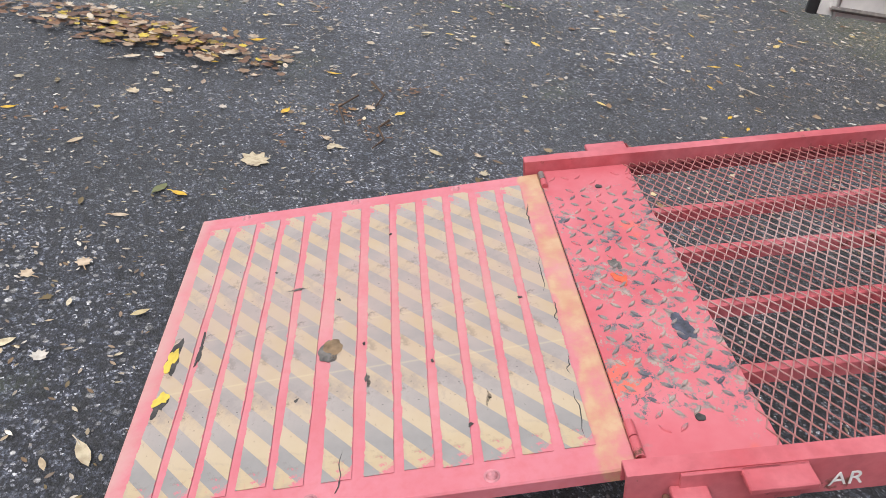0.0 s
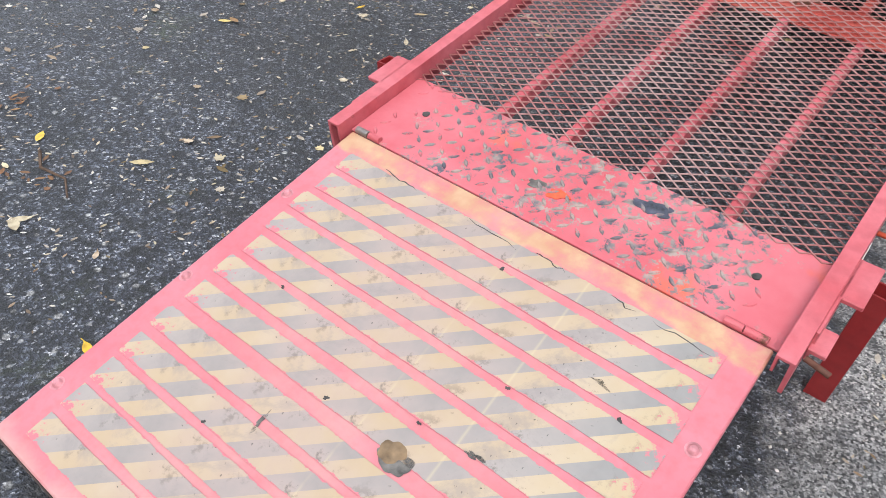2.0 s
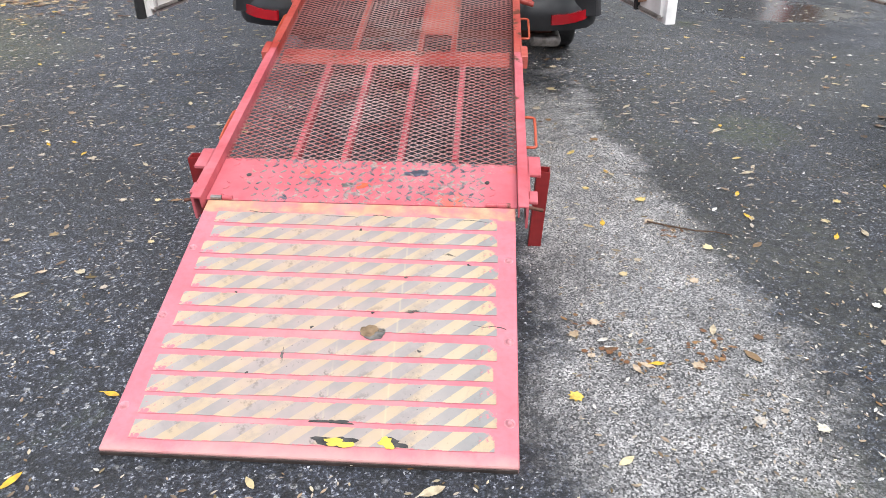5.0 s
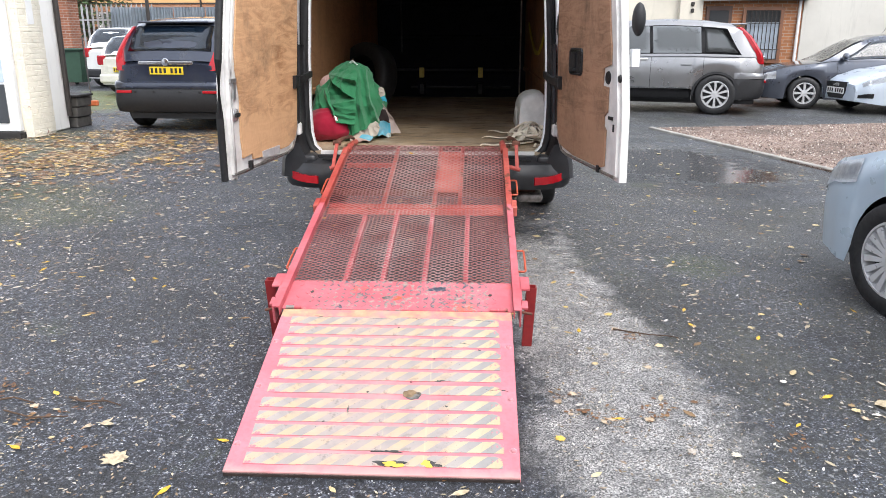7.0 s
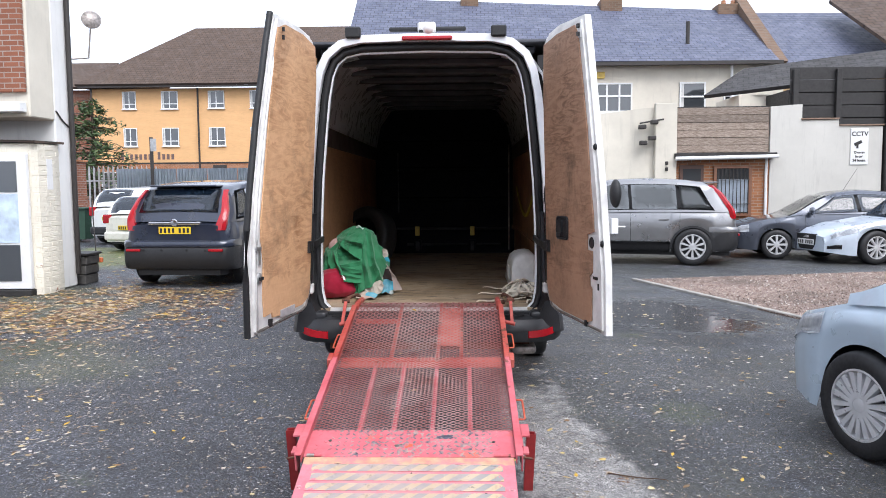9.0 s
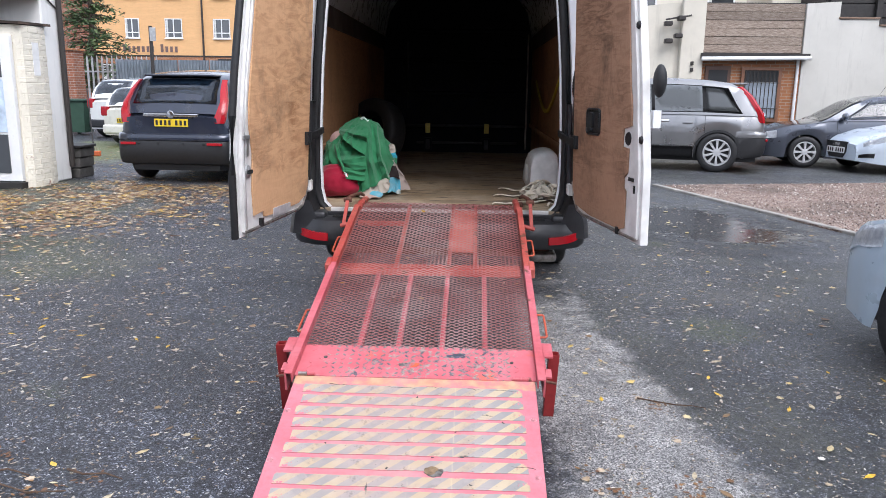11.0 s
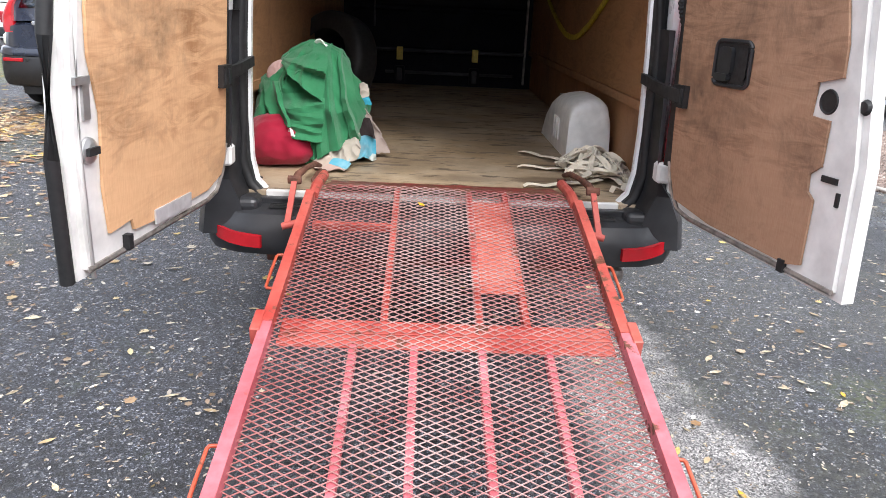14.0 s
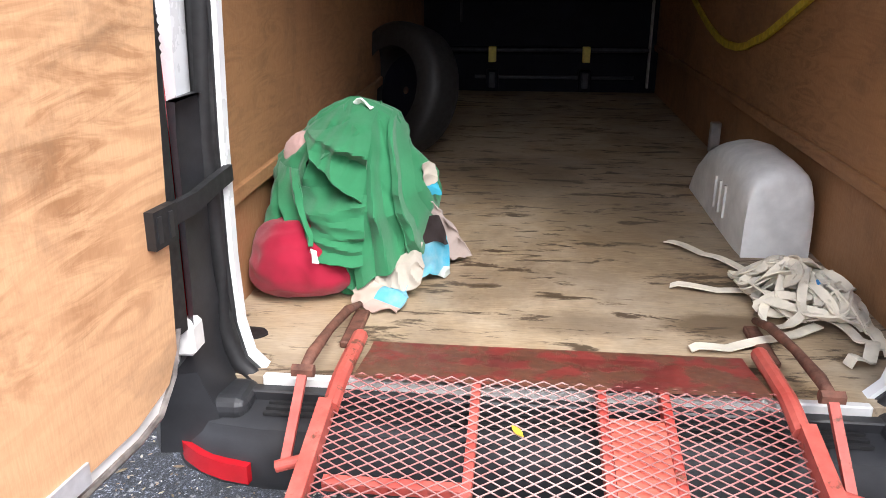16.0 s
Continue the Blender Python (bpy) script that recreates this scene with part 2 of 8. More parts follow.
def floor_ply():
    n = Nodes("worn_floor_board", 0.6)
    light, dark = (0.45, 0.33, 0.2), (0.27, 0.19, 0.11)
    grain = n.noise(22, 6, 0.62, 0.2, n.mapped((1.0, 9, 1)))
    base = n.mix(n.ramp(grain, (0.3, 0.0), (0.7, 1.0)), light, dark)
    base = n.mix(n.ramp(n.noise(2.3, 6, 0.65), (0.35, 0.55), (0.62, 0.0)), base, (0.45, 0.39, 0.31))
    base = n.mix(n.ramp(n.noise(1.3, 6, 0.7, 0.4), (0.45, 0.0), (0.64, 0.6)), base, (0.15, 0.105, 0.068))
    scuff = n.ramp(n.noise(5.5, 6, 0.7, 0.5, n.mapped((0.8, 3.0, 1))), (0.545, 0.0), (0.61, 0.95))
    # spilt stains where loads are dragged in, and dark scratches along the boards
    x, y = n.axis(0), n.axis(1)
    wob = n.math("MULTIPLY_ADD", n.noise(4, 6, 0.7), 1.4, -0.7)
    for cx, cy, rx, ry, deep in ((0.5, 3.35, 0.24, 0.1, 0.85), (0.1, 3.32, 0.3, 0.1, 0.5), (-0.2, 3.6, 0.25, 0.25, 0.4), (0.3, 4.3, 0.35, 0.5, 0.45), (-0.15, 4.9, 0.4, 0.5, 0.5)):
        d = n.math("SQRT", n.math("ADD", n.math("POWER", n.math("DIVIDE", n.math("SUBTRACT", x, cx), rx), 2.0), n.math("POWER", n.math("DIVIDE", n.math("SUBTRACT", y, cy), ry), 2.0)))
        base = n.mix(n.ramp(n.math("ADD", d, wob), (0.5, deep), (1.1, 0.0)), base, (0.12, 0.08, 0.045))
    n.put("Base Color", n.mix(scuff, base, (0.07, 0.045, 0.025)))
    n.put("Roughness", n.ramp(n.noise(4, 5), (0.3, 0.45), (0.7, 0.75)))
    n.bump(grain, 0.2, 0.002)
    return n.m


def cloth(name, col, vary=0.2):
    n = Nodes(name, 0.9, spec=0.25)
    weave = n.noise(900, 2)
    n.put("Base Color", n.mix(n.ramp(n.noise(7, 5), (0.3, 0.0), (0.7, 1.0)), tuple(c * (1 - vary) for c in col), tuple(min(1, c * (1 + vary)) for c in col)))
    n.put("Sheen Weight", 0.2)
    n.bump(n.math("ADD", n.math("MULTIPLY", weave, 0.4), n.noise(18, 5, 0.6)), 0.25, 0.004)
    return n.m


def brick_paint(name, brick, mortar, paint=None, flake=0.6, vary=0.72, soot=0.35):
    """Masonry whose courses are too far off to tell apart one by one, bare or whitewashed."""
    n = Nodes(name, 0.85)
    b = n.t.nodes.new("ShaderNodeTexBrick")
    b.inputs["Scale"].default_value = 1.0
    b.inputs["Brick Width"].default_value, b.inputs["Row Height"].default_value = 0.225, 0.075
    b.inputs["Mortar Size"].default_value = 0.008
    b.inputs["Color1"].default_value = tuple(brick) + (1,)
    b.inputs["Color2"].default_value = tuple(c * vary for c in brick) + (1,)
    b.inputs["Mortar"].default_value = tuple(mortar) + (1,)
    xyz = n.t.nodes.new("ShaderNodeCombineXYZ")
    n.link(n.math("ADD", n.axis(0), n.axis(1)), xyz.inputs[0])
    n.link(n.axis(2), xyz.inputs[1])
    n.link(xyz.outputs[0], b.inputs["Vector"])
    col = b.outputs["Color"]
    if paint:
        tint = n.mix(n.ramp(n.noise(1.2, 6, 0.65), (0.3, 0.0), (0.7, 1.0)), tuple(c * 0.82 for c in paint), paint)
        col = n.mix(n.ramp(n.noise(6, 7, 0.7), (flake, 1.0), (flake + 0.06, 0.0)), col, tint) if flake < 0.5 else n.mix(n.ramp(n.noise(6, 7, 0.7), (flake, 0.0), (flake + 0.05, 0.8)), tint, col)
    else:
        col = n.mix(n.ramp(n.noise(1.5, 6, 0.7), (0.35, soot), (0.65, 0.0)), col, tuple(c * 0.45 for c in brick))
    n.put("Base Color", col)
    n.bump(n.math("SUBTRACT", n.noise(60, 4), b.outputs["Fac"]), 0.5, 0.006)
    return n.m


def render_coat(name, col, stain=0.25):
    n = Nodes(name, 0.88)
    base = n.mix(n.ramp(n.noise(0.7, 7, 0.65), (0.3, 0.0), (0.7, 1.0)), tuple(c * (1 - stain) for c in col), col)
    streak = n.ramp(n.noise(3, 6, 0.7, 0.0, n.mapped((2.5, 2.5, 0.25))), (0.55, 0.0), (0.75, 0.35))
    n.put("Base Color", n.mix(streak, base, tuple(c * 0.45 for c in col)))
    n.bump(n.noise(45, 5), 0.3, 0.004)
    return n.m


def car_paint(name, col, metal=0.35):
    n = Nodes(name, 0.28, metal)
    n.put("Coat Weight", 1.0)
    n.put("Coat Roughness", 0.06)
    dirt = n.ramp(n.noise(3.5, 6, 0.65), (0.5, 0.0), (0.8, 0.25))
    n.put("Base Color", n.mix(dirt, col, (0.12, 0.11, 0.1)))
    n.put("Roughness", n.ramp(n.noise(5, 5), (0.3, 0.24), (0.7, 0.4)))
    return n.m


def car_glass(name, col=(0.02, 0.025, 0.03)):
    n = Nodes(name, 0.05, 0.0, 1.0)
    n.put("Base Color", n.mix(n.noise(2, 3), tuple(c * 0.8 for c in col), col))
    n.put("Coat Weight", 1.0)
    n.put("Coat Roughness", 0.02)
    return n.m


ASPHALT = asphalt_material()
PINK = paint_red("faded_red_paint", (0.47, 0.073, 0.088), (0.6, 0.185, 0.21), 0.61)
RED = paint_red("red_oxide_paint", (0.38, 0.045, 0.035), (0.52, 0.13, 0.1), 0.57)
DARKRED = paint_red("dark_red_paint", (0.2, 0.012, 0.014), (0.3, 0.025, 0.025), 0.66)
ORANGE = paint_red("orange_red_paint", (0.46, 0.07, 0.03), (0.56, 0.13, 0.07), 0.62)
STEEL = plain("worn_steel", (0.3, 0.27, 0.25), 0.45, 0.7, 0.4, 30)
RUST = plain("rusty_steel", (0.14, 0.06, 0.04), 0.75, 0.2, 0.5, 25, 0.4)
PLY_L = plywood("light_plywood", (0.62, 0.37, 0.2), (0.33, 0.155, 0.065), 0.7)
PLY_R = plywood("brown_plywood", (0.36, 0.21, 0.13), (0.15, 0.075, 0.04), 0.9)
PLY_IN = plywood("interior_plywood", (0.34, 0.172, 0.078), (0.21, 0.1, 0.043), 0.6, 0.7)
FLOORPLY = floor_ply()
VANWHITE = plain("white_van_paint", (0.76, 0.77, 0.78), 0.3, 0, 0.05, 4, 0.02)
BUMPER = plain("grey_bumper_plastic", (0.02, 0.0205, 0.023), 0.42, 0, 0.35, 9, 0.12, 200)
RUBBER = plain("black_rubber", (0.012, 0.012, 0.013), 0.6, 0, 0.2, 20, 0.1)
# near-black base carries the deep shade at the load space's far end
DARKMETAL = plain("shade_dark_blue_metal", (0.004, 0.005, 0.011), 0.65, 0.0, 0.3, 6, spec=0.15)
LENSRED = plain("red_lens", (0.36, 0.008, 0.014), 0.15, 0, 0.1, 20, 0)
GALV = plain("galvanised_steel", (0.5, 0.5, 0.5), 0.4, 0.8, 0.2, 15)


# ---- building helpers ----
def part(name, bm, material, parent=None, label="", smooth=False):
    """Links a bmesh as one mesh object, under a thing or a part where one is given."""
    me = bpy.data.meshes.new(name)
    bmesh.ops.recalc_face_normals(bm, faces=bm.faces)
    bm.to_mesh(me)
    bm.free()
    if material:
        me.materials.append(material)
    if smooth:
        me.shade_smooth()
        if smooth is not True:
            me.set_sharp_from_angle(angle=radians(smooth))
    ob = new(name, me)
    if parent:
        ob.parent = parent
    if label:
        ob["label"] = label
    return ob


def thing(name, label, category, group="", kind=""):
    return tagged(new(name), label, category, group, kind)


def B():
    return bmesh.new()


def box(bm, x0, x1, y0, y1, z0, z1, m=None, bevel=0.0, seg=1):
    """A box from corner to corner, moved by m; its edges rounded by bevel."""
    mm = Matrix.Translation(((x0 + x1) / 2, (y0 + y1) / 2, (z0 + z1) / 2)) @ Matrix.Diagonal((abs(x1 - x0), abs(y1 - y0), abs(z1 - z0), 1))
    r = bmesh.ops.create_cube(bm, size=1, matrix=(m @ mm) if m else mm)
    if bevel:
        edges = list({e for v in r["verts"] for e in v.link_edges})
        bmesh.ops.bevel(bm, geom=edges, offset=bevel, segments=seg, affect="EDGES", profile=0.5)
    return bm


def boxed(name, dims, material, parent=None, label="", bevel=0.003, m=None, seg=1):
    return part(name, box(B(), *dims, m=m, bevel=bevel, seg=seg), material, parent, label)


def cyl(bm, p0, p1, r0, r1=None, n=16, caps=True):
    """A cylinder or cone from p0 to p1."""
    p0, p1 = Vector(p0), Vector(p1)
    turn = (p1 - p0).to_track_quat("Z", "Y").to_matrix().to_4x4()
    bmesh.ops.create_cone(bm, cap_ends=caps, segments=n, radius1=r0, radius2=r0 if r1 is None else r1, depth=(p1 - p0).length,
                          matrix=Matrix.Translation((p0 + p1) / 2) @ turn)
    return bm


def tube(bm, pts, r, n=8, closed=False, flat=1.0):
    """A round or flattened bar swept along points."""
    pts = [Vector(p) for p in pts]
    rings, up = [], Vector((0, 0, 1))
    for i, p in enumerate(pts):
        a = pts[i - 1] if i or closed else p
        b = pts[(i + 1) % len(pts)] if i + 1 < len(pts) or closed else p
        d = (b - a).normalized()
        side = d.cross(up)
        if side.length < 0.05:
            side = d.cross(Vector((0, 1, 0.3)))
        side.normalize()
        nor = side.cross(d).normalized()
        rad = r[i] if isinstance(r, (list, tuple)) else r
        rings.append([bm.verts.new(p + side * math.cos(6.28318 * k / n) * rad + nor * math.sin(6.28318 * k / n) * rad * flat) for k in range(n)])
    last = len(rings) if closed else len(rings) - 1
    for i in range(last):
        a, b = rings[i], rings[(i + 1) % len(rings)]
        for k in range(n):
            bm.faces.new((a[k], a[(k + 1) % n], b[(k + 1) % n], b[k]))
    if not closed:
        bm.faces.new(rings[0][::-1])
        bm.faces.new(rings[-1])
    return bm


def prism(bm, poly, axis, a, b, m=None):
    """A polygon pushed along an axis: poly in the two other axes, in x, y, z order."""
    def at(p, v):
        q = {"x": (v, p[0], p[1]), "y": (p[0], v, p[1]), "z": (p[0], p[1], v)}[axis]
        return m @ Vector(q) if m else Vector(q)
    lo, hi = [bm.verts.new(at(p, a)) for p in poly], [bm.verts.new(at(p, b)) for p in poly]
    n = len(poly)
    bm.faces.new(lo[::-1])
    bm.faces.new(hi)
    for i in range(n):
        bm.faces.new((lo[i], lo[(i + 1) % n], hi[(i + 1) % n], hi[i]))
    return bm


def loft(bm, rings, closed=True, caps=True):
    """Joins rings of points of one length into a skin."""
    vs = [[bm.verts.new(p) for p in r] for r in rings]
    n = len(vs[0])
    for a, b in zip(vs, vs[1:]):
        for k in range(n if closed else n - 1):
            f = (a[k], a[(k + 1) % n], b[(k + 1) % n], b[k])
            if len({tuple(round(c, 6) for c in v.co) for v in f}) > 2:
                bm.faces.new(f)
    if caps and closed:
        bm.faces.new(vs[0][::-1])
        bm.faces.new(vs[-1])
    return bm


def lathe(bm, prof, c, axis, n=32):
    """Turns a profile of (radius, along) round an axis through c."""
    c, axis = Vector(c), Vector(axis).normalized()
    u = axis.orthogonal().normalized()
    w = axis.cross(u)
    rings = []
    for k in range(n):
        d = u * math.cos(6.28318530718 * k / n) + w * math.sin(6.28318530718 * k / n)
        rings.append([c + d * r + axis * h for r, h in prof])
    rings.append(rings[0])
    vs = [[bm.verts.new(p) for p in r] for r in rings[:-1]]
    vs.append(vs[0])
    for a, b in zip(vs, vs[1:]):
        for k in range(len(prof) - 1):
            bm.faces.new((a[k], a[k + 1], b[k + 1], b[k]))
    return bm


def rounded(x0, x1, z0, z1, r, n=6):
    """A rounded rectangle as points; r may be four radii from the low-left corner round."""
    rs = r if isinstance(r, (list, tuple)) else (r,) * 4
    out = []
    for (cx, cz, sx, sz, a0), rr in zip(((x0, z0, 1, 1, 180), (x1, z0, -1, 1, 270), (x1, z1, -1, -1, 0), (x0, z1, 1, -1, 90)), rs):
        for k in range(n + 1):
            a = radians(a0 + 90 * k / n)
            out.append((cx + sx * rr + rr * math.cos(a), cz + sz * rr + rr * math.sin(a)))
    return out


def lerp(table, y):
    """Straight-line values between the (y, value) pairs of a rising table."""
    if y <= table[0][0]:
        return table[0][1]
    for (a, u), (b, v) in zip(table, table[1:]):
        if y <= b:
            f = (y - a) / (b - a)
            f = f * f * (3 - 2 * f) * 0.5 + f * 0.5
            return u + (v - u) * f
    return table[-1][1]


# ---- ground ----
def ground():
    bm = B()
    bmesh.ops.create_grid(bm, x_segments=60, y_segments=60, size=9)
    for v in bm.verts:
        r = max(abs(v.co.x), abs(v.co.y)) / 9
        v.co *= 1 + 40 * r ** 6
        v.co.z = 0
    return tagged(part("ground", bm, ASPHALT), "dark worn asphalt yard with pale sandy patch", "ground", kind="structure")


ground()


# ---- loading ramp ----
HINGE = (0.895, 0.268)
A_LOW, A_UP = math.atan2(HINGE[1] - 0.02, HINGE[0]), radians(12.15)
LOW = Matrix.Translation((0, 0, 0.02)) @ Matrix.Rotation(A_LOW, 4, "X")
UP = Matrix.Translation((0, HINGE[0], HINGE[1])) @ Matrix.Rotation(A_UP, 4, "X")
LEN_LOW = math.hypot(HINGE[0], HINGE[1] - 0.02)
TOP = 2.06


def plate_material():
    """Faded red paint on a plywood flap, rubbed down to tan wood along the hinge edge."""
    n = Nodes("rubbed_red_flap", 0.42)
    x, s = n.axis(0), n.axis(1)
    red = n.mix(n.ramp(n.noise(4, 6, 0.6), (0.32, 0.0), (0.7, 1.0)), (0.52, 0.12, 0.15), (0.58, 0.2, 0.235))
    red = n.mix(n.ramp(n.noise(55, 5), (0.3, 0.3), (0.55, 0.0)), red, (0.5, 0.09, 0.1))
    trod = n.math("MULTIPLY", n.ramp(n.math("ABSOLUTE", n.math("ADD", x, 0.04)), (0.06, 1.0), (0.42, 0.1)), n.ramp(n.noise(5, 6, 0.65), (0.35, 0.15), (0.6, 0.8)))
    red = n.mix(n.math("MULTIPLY", trod, 0.75), red, (0.52, 0.29, 0.26))
    edge = n.math("ADD", s, n.math("MULTIPLY_ADD", n.noise(7, 5, 0.65), 0.12, -0.06))
    tan = n.mix(n.ramp(n.noise(18, 5), (0.35, 0.0), (0.65, 1.0)), (0.47, 0.23, 0.13), (0.52, 0.33, 0.2))
    col = n.mix(n.math("MULTIPLY", n.ramp(edge, (0.866, 0.0), (0.88, 1.0)), n.ramp(n.noise(9, 6, 0.7), (0.38, 0.15), (0.56, 1.0))), red, tan)
    col = n.mix(n.ramp(edge, (0.0, 0.75), (0.035, 0.0)), col, (0.5, 0.3, 0.27))
    scar = n.math("MULTIPLY", n.ramp(n.noise(11, 7, 0.75), (0.66, 0.0), (0.69, 1.0)), n.ramp(n.noise(2.2, 3), (0.45, 0.0), (0.6, 1.0)))
    n.put("Base Color", n.mix(scar, col, (0.16, 0.1, 0.08)))
    n.put("Roughness", n.ramp(n.noise(12, 5), (0.3, 0.42), (0.7, 0.62)))
    n.bump(n.math("SUBTRACT", n.noise(40, 5), scar), 0.25, 0.002)
    return n.m


def tape_material():
    """Faded yellow and grey-black hazard tape with slanted bars, worn through in spots."""
    n = Nodes("hazard_tape", 0.4)
    x, y = n.axis(0), n.axis(1)
    shift = n.math("MULTIPLY", n.random(), 0.095)
    u = n.math("ADD", n.math("SUBTRACT", x, n.math("MULTIPLY", y, 1.1)), shift)
    bars = n.math("GREATER_THAN", n.math("FRACT", n.math("DIVIDE", n.math("ADD", u, 5.0), 0.095)), 0.5)
    yellow = n.mix(n.ramp(n.noise(5, 6), (0.35, 0.0), (0.65, 1.0)), (0.43, 0.32, 0.175), (0.48, 0.39, 0.26))
    grey = n.mix(n.ramp(n.noise(6, 6), (0.35, 0.0), (0.65, 1.0)), (0.22, 0.217, 0.208), (0.315, 0.305, 0.285))
    col = n.mix(bars, grey, yellow)
    # pale wash over the middle: bleaching by traffic, plus sky glare in the colour
    mid = n.math("MULTIPLY", n.ramp(n.math("ABSOLUTE", n.math("ADD", x, 0.08)), (0.04, 1.0), (0.5, 0.15)), n.ramp(n.noise(6, 5, 0.6), (0.3, 0.25), (0.6, 0.9)))
    col = n.mix(n.math("MULTIPLY", mid, 0.75), col, (0.39, 0.28, 0.245))
    # grey tread marks, fine black specks and two pale creases down the slope
    col = n.mix(n.ramp(n.noise(7, 7, 0.75, 0.6), (0.54, 0.0), (0.66, 0.5)), col, (0.24, 0.21, 0.2))
    speck = n.math("MULTIPLY", n.ramp(n.noise(95, 3, 0.6), (0.66, 0.0), (0.7, 0.9)), n.ramp(n.noise(6, 4, 0.7), (0.5, 0.0), (0.58, 1.0)))
    col = n.mix(speck, col, (0.03, 0.028, 0.026))
    for at in (0.02, 0.175):
        off = n.math("ABSOLUTE", n.math("SUBTRACT", n.math("MULTIPLY_ADD", n.noise(3, 4), 0.03, at - 0.015), x))
        col = n.mix(n.math("MULTIPLY", n.ramp(off, (0.001, 0.35), (0.003, 0.0)), n.ramp(n.noise(8, 4), (0.4, 0.2), (0.6, 1.0))), col, (0.56, 0.46, 0.27))
    dirt = n.math("MULTIPLY", n.ramp(n.noise(14, 7, 0.75), (0.57, 0.0), (0.64, 0.85)), n.ramp(n.noise(3, 4), (0.42, 0.0), (0.6, 1.0)))
    col = n.mix(dirt, col, (0.1, 0.085, 0.07))
    rim = n.math("ADD", n.math("MAXIMUM", n.math("DIVIDE", n.math("ABSOLUTE", y), 0.0265), n.math("DIVIDE", n.math("ABSOLUTE", x), 0.452)), n.math("MULTIPLY_ADD", n.noise(28, 6, 0.75), 0.75, -0.375))
    col = n.mix(n.ramp(rim, (0.97, 0.0), (1.02, 1.0)), col, (0.55, 0.16, 0.19))
    n.put("Base Color", col)
    n.put("Roughness", n.ramp(n.noise(9, 5), (0.3, 0.34), (0.7, 0.52)))
    n.bump(n.noise(30, 5), 0.15, 0.002)
    return n.m


def tread_material(name, wear):
    """Red paint on chequer plate, trodden off to grey steel in the middle."""
    n = Nodes(name, 0.42)
    x, y = n.axis(0), n.axis(1)
    red = n.mix(n.ramp(n.noise(6, 6), (0.3, 0.0), (0.7, 1.0)), (0.5, 0.085, 0.105), (0.58, 0.17, 0.195))
    red = n.mix(n.ramp(n.noise(4.5, 4), (0.58, 0.0), (0.66, 0.8)), red, (0.72, 0.13, 0.05))
    mid = n.ramp(n.math("ABSOLUTE", n.math("SUBTRACT", x, 0.03)), (0.18, 1.0), (0.46, 0.25))
    patch = n.ramp(n.noise(8, 5, 0.6), (0.38 - wear, 0.0), (0.58 - wear, 1.0))
    bare = n.math("MULTIPLY", n.math("MULTIPLY", mid, patch), n.ramp(n.noise(42, 7, 0.8), (0.5 - wear, 0.0), (0.57 - wear, 1.0)))
    bare = n.ramp(bare, (0.22, 0.0), (0.4, 1.0))
    steel = n.mix(n.ramp(n.noise(26, 5), (0.38, 0.0), (0.62, 1.0)), (0.085, 0.09, 0.11), (0.36, 0.29, 0.25))
    n.put("Base Color", n.mix(bare, red, steel))
    n.put("Roughness", n.ramp(n.noise(25, 4), (0.3, 0.32), (0.7, 0.6)))
    n.bump(n.math("SUBTRACT", n.noise(80, 4), bare), 0.25, 0.002)
    return n.m


def mesh_material():
    """Red paint on expanded metal, rubbed pale and grey on its knuckles."""
    n = Nodes("rubbed_red_mesh", 0.36)
    red = n.mix(n.ramp(n.noise(4, 6), (0.3, 0.0), (0.7, 1.0)), (0.24, 0.062, 0.058), (0.38, 0.135, 0.125))
    x = n.axis(0)
    mid = n.ramp(n.math("ABSOLUTE", x), (0.1, 1.0), (0.5, 0.15))
    rub = n.math("MULTIPLY", mid, n.ramp(n.noise(5, 6, 0.7), (0.36, 0.2), (0.56, 0.95)))
    n.put("Base Color", n.mix(rub, red, (0.42, 0.29, 0.27)))
    n.put("Roughness", n.ramp(n.noise(40, 4), (0.3, 0.35), (0.7, 0.6)))
    return n.m


PLATE, TAPE = plate_material(), tape_material()
CHECK, TREAD, MESHRED = tread_material("chequer_plate_paint", 0.0), tread_material("trodden_tread", 0.1), mesh_material()


def mesh_panel(s0, s1, x0, x1, lwd=0.043, swd=0.0262):
    """Expanded metal: zigzag strands that touch at their knuckles."""
    bm = B()
    half, n = swd / 2, int((x1 - x0) / (lwd / 2))
    step = (x1 - x0) / n
    for i in range(int((s1 - s0) / half)):
        prev = None
        for j in range(n + 1):
            up = (i + j) % 2
            s = s0 + half * (i + 0.5) + (half * 0.43 if up else -half * 0.43)
            sag = -0.004 * math.sin(9 * s + 4 * (x0 + j * step)) * math.sin(3.14159 * j / n)
            x, z = x0 + j * step, (0.0022 if up else 0.0) + sag
            ring = [bm.verts.new(UP @ Vector((x, s + a, z + b))) for a, b in ((-0.0015, -0.0012), (0.0013, -0.0008), (0.0015, 0.0012), (-0.0011, 0.001))]
            if prev:
                for k in range(4):
                    bm.faces.new((prev[k], prev[(k + 1) % 4], ring[(k + 1) % 4], ring[k]))
            prev = ring
    return bm


